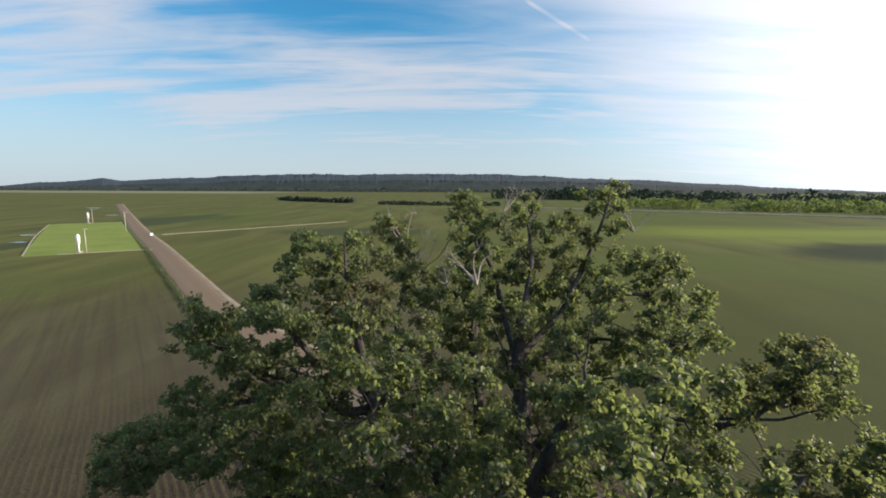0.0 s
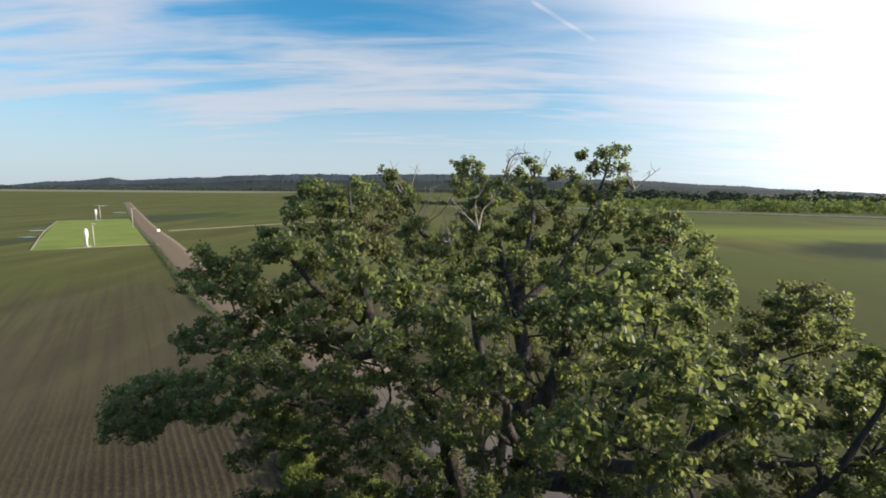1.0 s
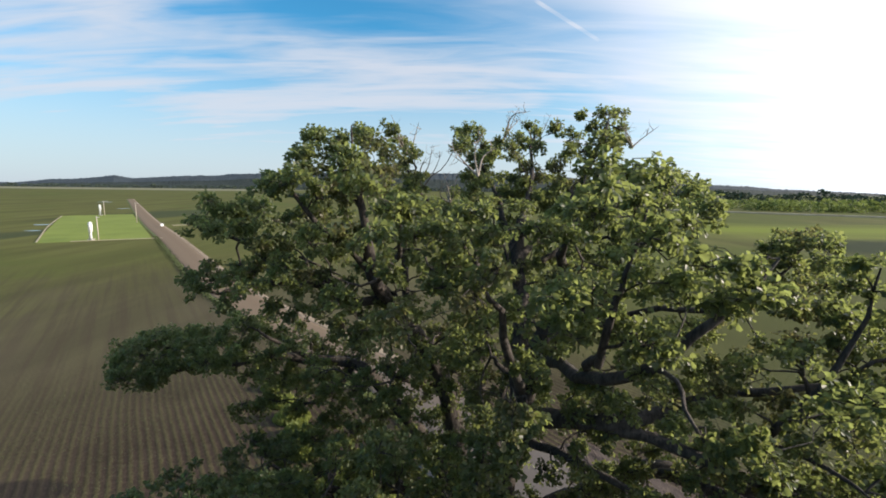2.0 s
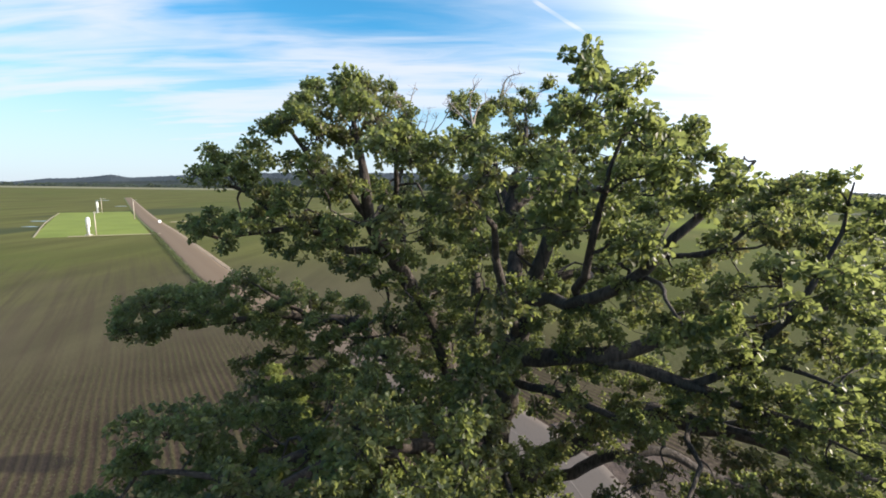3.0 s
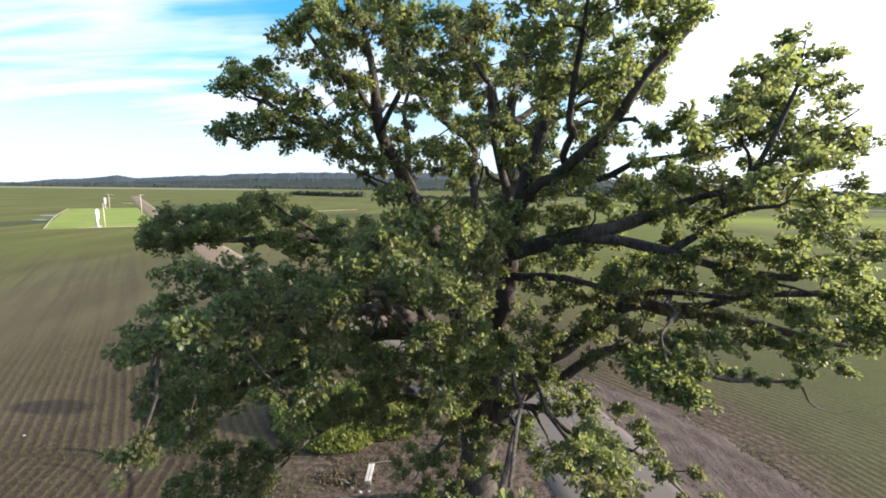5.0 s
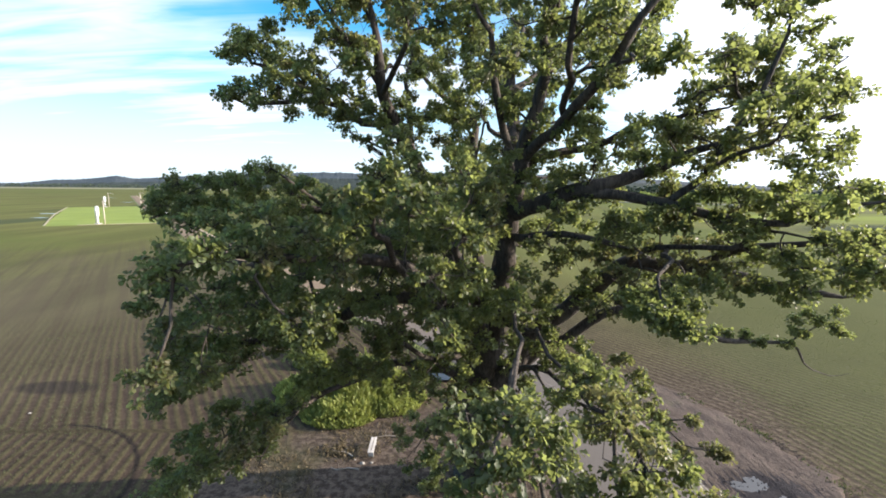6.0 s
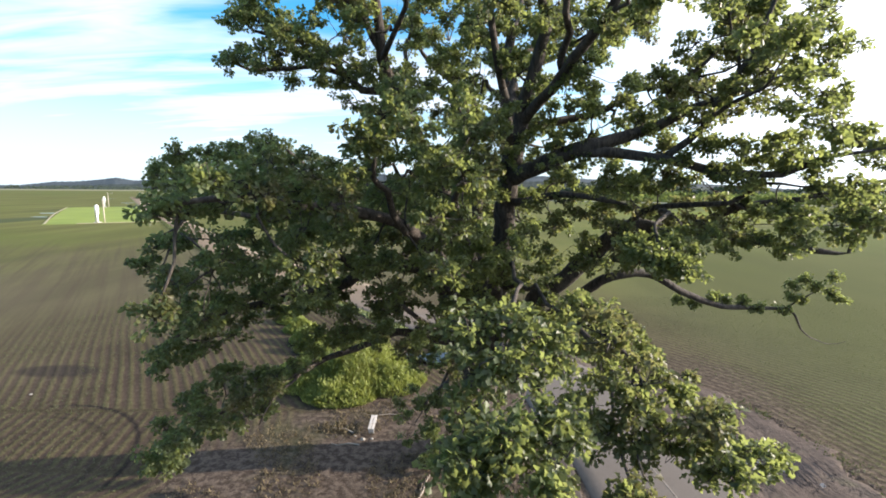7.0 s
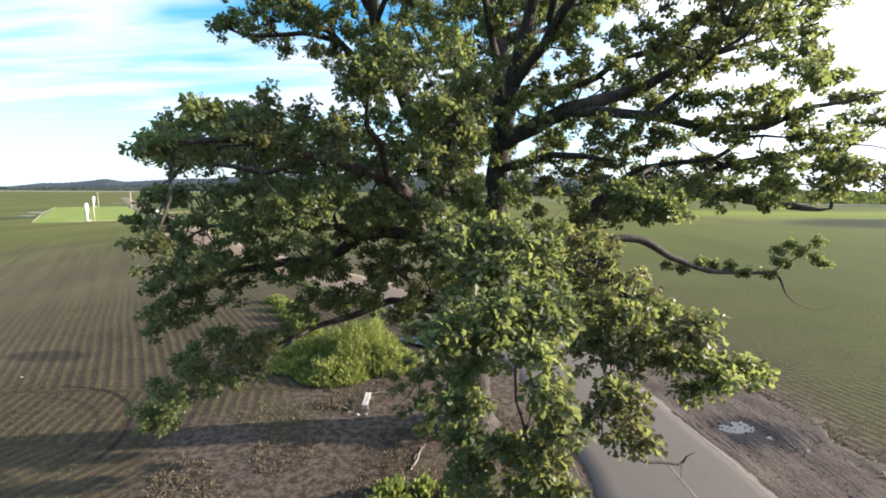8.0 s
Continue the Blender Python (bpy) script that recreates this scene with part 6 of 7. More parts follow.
limb([(-8.21, 11.91, 7.87, 0.06), (-8.62, 11.95, 8.07, 0.05), (-8.68, 11.98, 8.13, 0.03), (-8.31, 10.41, 9.19, 0.02)],
     [(-8.2, 11.4, 8.6, 0.59), (-9.4, 10.8, 7.9, 0.55), (-8.7, 10.2, 7.7, 0.65), (-7.9, 12.1, 7.9, 0.54), (-9.3, 10.5, 8.8, 0.50), (-9.5, 12.4, 8.6, 0.58), (-8.2, 10.0, 9.5, 0.45), (-9.4, 12.0, 6.8, 0.68), (-8.4, 13.4, 8.1, 0.59), (-8.0, 13.0, 6.9, 0.65), (-8.4, 14.2, 7.9, 0.53), (-10.2, 11.4, 7.9, 0.65), (-9.2, 13.0, 8.5, 0.69), (-6.7, 13.5, 8.6, 0.63)])
limb([(-10.25, 10, 6.3, 0.03), (-10.49, 10.04, 6.52, 0.02), (-10.46, 10.21, 6.66, 0.01), (-9.4, 8.75, 7.72, 0.02)],
     [(-10.0, 10.3, 6.8, 0.48), (-11.0, 10.1, 6.1, 0.53), (-9.6, 9.3, 7.3, 0.69), (-10.5, 9.5, 6.7, 0.69), (-10.9, 11.5, 6.5, 0.47), (-11.6, 11.6, 5.5, 0.59), (-9.1, 8.4, 8.0, 0.47), (-11.2, 11.0, 7.1, 0.45), (-10.2, 10.0, 5.9, 0.51)])
limb([(-6.5, 13.8, 8.3, 0.07), (-6.9, 11.4, 8, 0.05), (-7.17, 10.73, 7.4, 0.02)],
     [(-7.3, 11.4, 7.8, 0.47), (-7.6, 10.1, 7.9, 0.46), (-6.9, 11.5, 8.5, 0.52), (-6.5, 10.2, 9.2, 0.47), (-7.0, 9.1, 9.1, 0.62), (-8.2, 8.7, 8.7, 0.67), (-7.1, 12.5, 8.7, 0.53), (-6.0, 13.0, 9.8, 0.66)])
# low bough hanging by the trunk
limb([(1.6, 18.4, 8, 0.16), (0.62, 20.1, 6.21, 0.11), (-0.58, 19.85, 4.21, 0.07), (-1.07, 19.79, 2.18, 0.02)],
     [(-0.3, 19.5, 3.9, 0.47), (0.2, 19.9, 3.9, 0.59), (-0.8, 19.6, 2.1, 0.66), (-0.8, 19.2, 2.2, 0.50), (-0.9, 20.0, 1.9, 0.51), (0.6, 19.9, 2.1, 0.55), (-0.5, 19.7, 0.7, 0.56), (1.0, 19.6, 2.1, 0.61), (0.4, 19.5, -0.0, 0.68), (-0.6, 19.5, 0.7, 0.45), (-1.3, 20.2, 3.5, 0.62), (-1.2, 19.1, 0.4, 0.63)])
limb([(1, 17.32, 7.64, 0.09), (1.15, 16.49, 7.4, 0.07), (1.55, 15.67, 7.14, 0.04), (1.28, 14.73, 6.85, 0.02)],
     [(0.5, 16.5, 7.8, 0.59), (1.9, 15.5, 7.5, 0.52), (1.2, 14.5, 6.8, 0.60), (1.4, 16.3, 5.7, 0.51), (1.7, 15.2, 8.2, 0.63), (0.6, 14.5, 8.1, 0.53), (2.6, 15.5, 6.2, 0.52), (2.0, 15.5, 6.5, 0.49), (2.1, 17.5, 7.6, 0.50)])
# low boughs over the edge of the road
limb([(2.9, 18.2, 8.6, 0.18), (4.5, 14.8, 9.9, 0.13), (5.52, 13, 9.79, 0.1), (6.91, 11.6, 10.25, 0.08), (8.01, 11, 9.77, 0.06), (9.49, 10.6, 8.77, 0.03), (10.44, 10.4, 8.62, 0.01)],
     [(7.0, 11.5, 11.7, 0.46), (7.5, 11.4, 11.2, 0.39), (7.9, 11.2, 10.7, 0.48), (8.0, 11.0, 9.9, 0.44), (8.5, 10.8, 9.5, 0.39), (6.2, 13.0, 11.1, 0.45), (5.2, 13.0, 10.8, 0.44), (6.4, 12.0, 10.3, 0.38), (6.8, 11.5, 9.5, 0.36), (5.8, 12.6, 10.0, 0.37), (9.5, 10.7, 9.7, 0.22), (9.2, 10.6, 8.5, 0.30), (10.2, 10.5, 8.6, 0.28), (10.6, 10.4, 8.6, 0.24), (6.5, 11.5, 8.9, 0.45)])
limb([(2.6, 18.6, 8.2, 0.2), (3.6, 15.8, 9.6, 0.14), (4.2, 13.8, 10.4, 0.09), (4.6, 12.6, 9.4, 0.02)],
     [(4.0, 15.0, 10.9, 0.48), (5.0, 15.0, 11.3, 0.63), (5.4, 14.0, 10.7, 0.63), (3.8, 15.0, 9.2, 0.49), (4.5, 14.0, 10.5, 0.48), (3.9, 14.0, 8.8, 0.59), (5.0, 13.0, 9.0, 0.55), (5.8, 13.0, 11.7, 0.49), (3.3, 16.0, 9.7, 0.59), (4.1, 13.0, 8.4, 0.47), (6.0, 12.5, 10.8, 0.49), (6.6, 12.0, 10.2, 0.49), (7.2, 12.0, 9.5, 0.57)])
limb([(1.5, 19.6, 6.6, 0.14), (0.2, 19.7, 5.2, 0.1), (-1, 19.6, 3.8, 0.06), (-1.8, 19.5, 2.6, 0.02)],
     [(-2.4, 19.6, 3.0, 0.50), (-1.5, 19.6, 3.8, 0.50), (-0.5, 19.6, 4.5, 0.51), (0.2, 19.6, 3.0, 0.47), (-1.2, 19.6, 2.1, 0.49), (-2.2, 19.6, 1.6, 0.54), (-0.2, 19.6, 1.4, 0.44), (0.6, 18.6, 1.0, 0.46), (1.0, 19.6, 2.1, 0.47), (-2.9, 19.6, 3.8, 0.43), (-1.9, 19.6, 4.8, 0.46), (-0.7, 19.6, 2.7, 0.50)])
limb([(8.9, 12.5, 16, 0.1), (7.8, 9.8, 15.9, 0.07), (6.8, 7.8, 15.2, 0.04), (6.3, 7, 14.5, 0.01)],
     [(5.8, 8.0, 15.0, 0.46), (6.0, 7.4, 14.8, 0.52), (6.1, 7.0, 14.6, 0.43), (6.7, 7.0, 14.5, 0.45), (6.5, 7.3, 14.8, 0.47), (7.0, 6.9, 14.3, 0.49), (6.3, 8.4, 15.1, 0.51), (6.9, 7.6, 15.0, 0.40), (7.3, 8.6, 15.1, 0.37), (8.1, 9.6, 15.2, 0.52)])
# front boughs, hanging low
limb([(2.67, 18.46, 9.18, 0.2), (2.56, 14.99, 12.20, 0.14), (2.60, 10.52, 13.67, 0.08), (2.09, 6.00, 13.88, 0.055), (1.79, 2.68, 13.80, 0.035), (1.49, 0.86, 12.85, 0.03)],
     [(0.7, 2.4, 14.2, 0.44), (1.4, 2.5, 14.1, 0.52), (1.9, 2.5, 14.0, 0.58), (0.9, 1.9, 13.6, 0.47), (1.6, 1.9, 13.5, 0.53), (2.3, 2.4, 13.6, 0.47), (0.8, 1.5, 13.0, 0.48), (1.2, 0.3, 13.3, 0.39), (1.9, 0.7, 13.3, 0.44), (0.7, 0.2, 12.8, 0.50), (1.3, 0.3, 12.9, 0.43), (1.1, 0.8, 12.9, 0.48), (2.0, 0.7, 12.9, 0.41)], 2, 0.8, 1.12, True)
limb([(2.09, 6.00, 13.88, 0.07), (1.10, 3.59, 13.14, 0.05), (0.79, 2.20, 11.83, 0.04), (0.87, 1.56, 10.05, 0.02)],
     [(0.8, 0.3, 12.4, 0.28), (0.9, 0.5, 12.6, 0.32), (0.8, 0.7, 11.6, 0.36), (0.7, 0.9, 11.7, 0.31), (0.9, 1.0, 10.9, 0.35), (0.7, 1.2, 10.0, 0.29), (1.1, 1.4, 9.7, 0.33), (0.9, 0.3, 10.1, 0.28), (0.9, 0.5, 10.7, 0.32)], 0, 1, 1.12, True)
limb([(1.79, 3.34, 13.57, 0.05), (1.88, 1.16, 12.65, 0.045), (1.68, 0.65, 12.45, 0.04), (1.68, 0.35, 11.95, 0.035), (1.77, 0.24, 11.06, 0.015)],
     [(1.9, -0.4, 12.4, 0.28), (2.0, -0.2, 11.8, 0.32), (1.9, 0.0, 11.3, 0.36), (1.4, 0.2, 11.1, 0.31), (1.9, 0.3, 10.7, 0.35), (2.1, 0.5, 10.3, 0.29), (1.8, 0.7, 10.0, 0.33), (2.2, -0.3, 10.7, 0.28), (1.9, -0.1, 12.7, 0.32)], 0, 1, 1.12, True)
limb([(2.69, 14.11, 12.35, 0.1), (3.55, 10.51, 13.06, 0.07), (3.89, 5.56, 13.29, 0.05), (4.18, 3.41, 12.66, 0.05), (4.06, 2.56, 11.28, 0.02)],
     [(4.1, 6.5, 13.3, 0.56), (4.7, 6.6, 12.9, 0.66), (4.0, 6.9, 12.2, 0.75), (5.2, 7.0, 12.2, 0.65), (4.8, 4.0, 12.7, 0.59), (5.2, 3.8, 12.4, 0.49), (5.0, 7.5, 11.0, 0.74), (4.0, 2.7, 12.4, 0.42), (3.0, 3.0, 12.3, 0.49), (4.7, 2.8, 12.0, 0.55), (3.4, 2.8, 11.8, 0.46), (4.2, 2.7, 11.6, 0.52), (4.8, 2.9, 11.5, 0.45), (3.4, 1.4, 11.5, 0.36), (3.8, 1.5, 11.4, 0.42), (3.1, 1.3, 11.1, 0.47), (3.7, 1.3, 10.9, 0.39)], 3, 0.7, 1.12, True)
limb([(3.80, 5.80, 13.07, 0.08), (4.77, 4.25, 12.64, 0.05), (5.72, 3.17, 11.89, 0.02)],
     [(5.0, 2.2, 12.3, 0.31), (5.5, 2.4, 12.4, 0.36), (5.3, 2.6, 11.7, 0.40), (5.9, 2.8, 11.5, 0.34), (6.5, 2.9, 11.4, 0.39), (7.0, 3.1, 11.3, 0.33), (5.9, 3.3, 10.7, 0.37), (5.8, 2.3, 11.4, 0.31)], 0, 0.6, 1.12, True)

# bare dead twigs at the top
for x, y, z, h in ((4.8, 24.6, 29.8, 1.5), (2.8, 22.0, 29.6, 1.7), (-1.8, 20.3, 28.6, 1.6), (0.1, 21.4, 26.4, 1.3), (8.9, 20.6, 29.2, 1.3), (1.2, 16.0, 27.6, 1.6), (-1.4, 20.6, 27.6, 1.4)):
    dead = Tubes()
    for n in range(4):
        d = rand_dirs(1, 1.3)[0]
        a = np.array([x, y, z - 1.2])
        m = a + d * h * 0.5 + rng.normal(scale=0.15, size=3)
        e = a + d * h * (0.9 + 0.3 * rng.random()) + rng.normal(scale=0.2, size=3)
        dead.add(smooth_line([(*a, 0.05), (*m, 0.03), (*e, 0.008)], 0.2), 5)
        for f in range(3):
            g = m + (e - m) * (0.2 + 0.6 * rng.random())
            dead.add(np.array([(*g, 0.016), (*(g + rand_dirs(1, 0.6)[0] * 0.3), 0.011), (*(g + rand_dirs(1, 0.9)[0] * 0.55), 0.005)]), 4)
    child("dead_twig", dead.mesh("dead_twig", DEAD), oak, "bare grey dead twig above the leaves")

# a bare twig hanging out of the low front bough
low = Tubes()
low.add(smooth_line([(5.2, 7.2, 11.4, 0.06), (5.3, 6.8, 9.6, 0.058), (5.9, 6.3, 7.7, 0.055), (6.3, 6.2, 7.2, 0.05), (7.0, 6.35, 7.05, 0.045), (7.6, 6.5, 6.9, 0.04), (7.78, 6.55, 7.1, 0.028), (8.07, 6.6, 7.22, 0.008)], 0.1), 6)
low.add(smooth_line([(7.6, 6.5, 6.9, 0.016), (7.64, 6.5, 6.7, 0.01), (7.62, 6.5, 6.4, 0.004)], 0.08), 5)
child("dead_twig", low.mesh("dead_twig", BARK), oak, "bare crooked dead twig under the leaves")

# ---- hills and far woods ----


def crown_field(name, spots, mat, label, category, leaf=1.0, per=60):
    """Many small trees, each a heap of leafy sprays, as one mesh. spots: x, y, z, height, width."""
    vs, qs, count = [], [], 0
    for x, y, z, h, w in spots:
        d = rand_dirs(per, 0.3)
        c = np.array([x, y, z + h * 0.5]) + d * np.array([w * 0.5, w * 0.5, h * 0.5]) * (0.6 + 0.4 * rng.random(per))[:, None]
        size = leaf * h * (0.22 + 0.16 * rng.random(per))
        v, q = leaf_quads(c, d + rand_dirs(per) * 0.6, rand_dirs(per, 0.8), size, size * 1.1)
        vs.append(v)
        qs.append(q + count)
        count += len(v)
    return tagged(new(name, quads_mesh(name, np.vstack(vs), np.vstack(qs), mat)), label, category, kind="stuff")


def along(points, gap, depth, height, wide=1.0):
    line = smooth_line([(x, y, 0, 1) for x, y in points], gap)
    out = []
    for p in line:
        for r in range(2 if depth > 0 else 1):
            a = rng.random() * 6.28
            h = height * (0.55 + 0.5 * rng.random()) * (1 + 0.6 * noise.noise(Vector((p[0] * 0.011, p[1] * 0.011, 2))))
            out.append((p[0] + math.cos(a) * gap * 0.5, p[1] + rng.random() * depth, -0.1 * h, h, h * wide * (0.8 + 0.5 * rng.random())))
    return out


def hill(name, far, profile, mat, label, deep=700):
    """A long wooded ridge: profile gives its height in metres by bearing in degrees from straight ahead (right positive)."""
    bear = np.linspace(-62, 62, 1500)
    h = np.interp(bear, [p[0] for p in profile], [p[1] for p in profile])
    verts, faces = [], []
    rowz = (0.0, 0.45, 0.8, 0.96, 1.0, 0.7, 0.0)
    rowd = (-1.0, -0.6, -0.3, -0.1, 0.0, 0.3, 0.7)
    for b, z in zip(bear, h):
        for f, dd in zip(rowz, rowd):
            r = (far + dd * deep) / math.cos(radians(b))
            x, y = r * math.sin(radians(b)), r * math.cos(radians(b))
            n = noise.noise(Vector((x * 0.003, y * 0.003, 3))) + 0.5 * noise.noise(Vector((x * 0.012, y * 0.012, 9)))
            tops = (6.0 * rng.random() ** 2 + 5.0 * noise.noise(Vector((x * 0.05, y * 0.05, 4)))) if f > 0.9 else 0.0
            verts.append((x, y, max(-2.0, f * z * (1 + 0.06 * n) + f * 4 * n + tops) - (2 if f == 0 else 0)))
    m = len(rowz)
    for i in range(len(bear) - 1):
        for j in range(m - 1):
            faces.append((i * m + j, (i + 1) * m + j, (i + 1) * m + j + 1, i * m + j + 1))
    return tagged(new(name, mesh_of(name, verts, faces, mat)), label, "hill", kind="structure")


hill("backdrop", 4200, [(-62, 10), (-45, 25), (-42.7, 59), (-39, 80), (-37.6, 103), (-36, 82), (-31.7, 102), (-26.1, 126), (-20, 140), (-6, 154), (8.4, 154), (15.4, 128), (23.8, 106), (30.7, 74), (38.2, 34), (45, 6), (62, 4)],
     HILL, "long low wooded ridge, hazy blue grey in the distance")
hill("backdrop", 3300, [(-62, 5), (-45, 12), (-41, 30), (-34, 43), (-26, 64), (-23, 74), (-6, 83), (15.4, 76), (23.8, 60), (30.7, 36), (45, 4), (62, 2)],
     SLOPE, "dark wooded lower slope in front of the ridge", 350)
crown_field("far_woods", along([(-3000, 2900), (-1900, 2900), (-900, 2900), (0, 2900), (900, 2880), (1500, 2800)], 22, 60, 24), WOODS, "dark far line of woods under the ridge", "woods", 0.8, 26)
crown_field("far_woods", along([(150, 1250), (330, 1150), (470, 1080), (640, 980)], 8, 90, 31, 0.8), WOODS, "dark green belt of tall woods", "woods", 0.55, 50)
crown_field("far_woods", along([(560, 940), (760, 860), (950, 800), (1150, 740), (1400, 700)], 9, 120, 24, 0.9), WOODS, "dark green woods behind the young trees", "woods", 0.6, 44)
crown_field("young_woods", along([(285, 700), (400, 610), (520, 540), (640, 460), (760, 370)], 5, 150, 16), YOUNG, "sunlit light green belt of young trees", "woods", 0.65, 60)
crown_field("hedge", along([(-390, 1040), (-300, 940), (-180, 850)], 5, 8, 9), WOODS, "dark green bushy hedge in the field", "hedge", 1.0, 40)
crown_field("hedge", along([(-116, 785), (-50, 765), (12, 750), (90, 740)], 4, 12, 8), WOODS, "low dark green hedge in the field", "hedge", 1.0, 40)
ribbon("levee", [(100, 690), (235, 612), (340, 540), (460, 460), (620, 340)], 3.0, 0.2, TRACK, "pale grassy levee bank with a track", "levee", lift=1.4)

# ---- the well field ----


def lawn():
    verts = [(-180, 184, 0.1), (-143, 206, 0.1), (-276, 376, 0.1), (-312, 346, 0.1)]
    a, b, c, d = (Vector(v) for v in verts)
    n = 16
    vs = [tuple((a.lerp(b, i / n)).lerp(d.lerp(c, i / n), j / n) + Vector((0, 0, 0.12 * noise.noise(Vector((i * 0.7, j * 0.7, 1)))))) for j in range(n + 1) for i in range(n + 1)]
    fs = [(j * (n + 1) + i, j * (n + 1) + i + 1, (j + 1) * (n + 1) + i + 1, (j + 1) * (n + 1) + i) for j in range(n) for i in range(n)]
    tagged(new("lawn", mesh_of("lawn", vs, fs, LAWN)), "bright green mown grass plot beside the road", "lawn", kind="structure")


lawn()
ribbon("service_path", [(-170, 191), (-155, 200.5), (-140, 209)], 1.0, 0.28, TRACK, "pale gravel path along the plot", "path")
ribbon("service_path", [(-181, 186), (-246, 263), (-310, 344)], 0.35, 0.28, TRACK, "pale gravel path along the plot", "path")


def well_tower(at, tall):
    t = thing("well_tower", "white well tower with a slim tank on a pipe", "well tower", at, "well towers")
    part("footing", box(2.2, 2.2, 0.5, pose(0, 0, 0.2), 0.06), GREY, t, "grey concrete footing")
    part("pipe", cone(0.42, 0.36, tall * 0.5, pose(0, 0, 0.3)), PAINT, t)
    part("tank_base", cone(0.36, 0.84, tall * 0.09, pose(0, 0, tall * 0.40)), PAINT, t)
    tank = part("tank", cone(0.84, 0.84, tall * 0.42, pose(0, 0, tall * 0.49)), PAINT, t)
    for f in (0.02, 0.40):
        part("rim", cone(0.90, 0.90, 0.16, pose(0, 0, tall * (0.49 + f))), GREY, tank)
    part("cap", cone(0.86, 0.25, tall * 0.07, pose(0, 0, tall * 0.91)), PAINT, t)
    part("drop_pipe", cone(0.16, 0.16, tall * 0.52, pose(-0.72, -0.2, 0.3), 10), GREY, t, "grey drop pipe")
    for x in (-0.2, 0.2):
        part("ladder_rail", box(0.06, 0.06, tall * 0.88, pose(x + 0.2, -0.98, tall * 0.46), 0.01), GREY, t)
    for n in range(14):
        part("rung", box(0.4, 0.05, 0.05, pose(0.2, -0.98, tall * (0.06 + 0.06 * n)), 0.01), GREY, t)
    return t


def utility_pole(at, tall, arm=2.4):
    t = thing("utility_pole", "pale wooden utility pole with a cross arm", "utility pole", at, "utility poles")
    part("post", cone(0.26, 0.17, tall), POLE, t)
    part("cross_arm", box(arm, 0.2, 0.24, pose(arm * 0.3, 0, tall - 0.6), 0.03), POLE, t)
    for x in (-0.15, 0.45, 0.85):
        part("insulator", cone(0.09, 0.05, 0.3, pose(x * arm, 0, tall - 0.48), 8), PAINT, t)
    return t


well_tower((-167, 199, 0), 8.6)
well_tower((-290, 358, 0), 9.2)
utility_pole((-164.0, 199.4, 0), 11.0, 1.6)
utility_pole((-213, 293, 0), 13.5)
utility_pole((-286.5, 358, 0), 12.0, 5.0)


def van(at, turn):
    t = thing("van", "small white van standing on the gravel road", "van", at)
    t.rotation_euler = (0, 0, turn)
    t.scale = (0.85, 0.85, 0.85)
    part("body", box(1.9, 4.6, 1.1, pose(0, 0, 0.95), 0.12), PAINT, t)
    part("cabin", box(1.7, 3.1, 0.75, pose(0, -0.5, 1.8), 0.18), PAINT, t)
    part("windscreen", box(1.5, 0.06, 0.55, pose(0, 1.1, 1.78, 20), 0.02), DARK, t)
    for x in (-0.9, 0.9):
        for y in (-1.4, 1.4):
            part("wheel", cone(0.36, 0.36, 0.22, pose(x - 0.11, y, 0.37, 0, 90)), DARK, t)


van((-178, 266, 0.2), 0.62)

# ---- round the tree ----


def blades(name, spots, height, per, mat, label, category, lean=0.5):
    """Tufts of upright leaves at spots (x, y, z, scale)."""
    s = np.repeat(np.array(spots, float), per, axis=0)
    n = len(s)
    d = rand_dirs(n)
    d[:, 2] = np.abs(d[:, 2]) * 0.6 + 1.0 / lean * 0.6
    base = s[:, :3] + rng.normal(size=(n, 3)) * np.array([0.12, 0.12, 0]) * s[:, 3:4]
    length = height * s[:, 3] * (0.6 + 0.8 * rng.random(n))
    v, q = leaf_quads(base, d, rand_dirs(n, 0.0), length, length * 0.28)
    return tagged(new(name, quads_mesh(name, v, q, mat)), label, category, kind="stuff")


def thicket(lobes, count, label):
    """A heap of upright stems and leaves over several lobes (x, y, radius, height)."""
    share = np.array([l[2] ** 2 for l in lobes])
    pick = rng.choice(len(lobes), count, p=share / share.sum())
    lo = np.array(lobes)[pick]
    a, r = rng.random(count) * 6.283, np.sqrt(rng.random(count))
    x, y = lo[:, 0] + lo[:, 2] * r * np.cos(a), lo[:, 1] + lo[:, 2] * 0.8 * r * np.sin(a)
    bump = np.array([noise.noise(Vector((p * 0.9, q * 0.9, 4))) + 0.6 * noise.noise(Vector((p * 2.6, q * 2.6, 7))) for p, q in zip(x, y)])
    z = lo[:, 3] * np.maximum(0.04, 1 - r ** 2) * (0.8 + 0.45 * bump)
    z *= 0.25 + 0.8 * rng.random(count) ** 0.5
    d = rand_dirs(count, 1.5)
    size = 0.12 + 0.4 * rng.random(count) ** 2.5
    v, q = leaf_quads(np.stack([x, y, z], 1), d, rand_dirs(count, 0.1), size, size * 0.24)
    return tagged(new("bush", quads_mesh("bush", v, q, WEED)), label, "bush", kind="stuff")


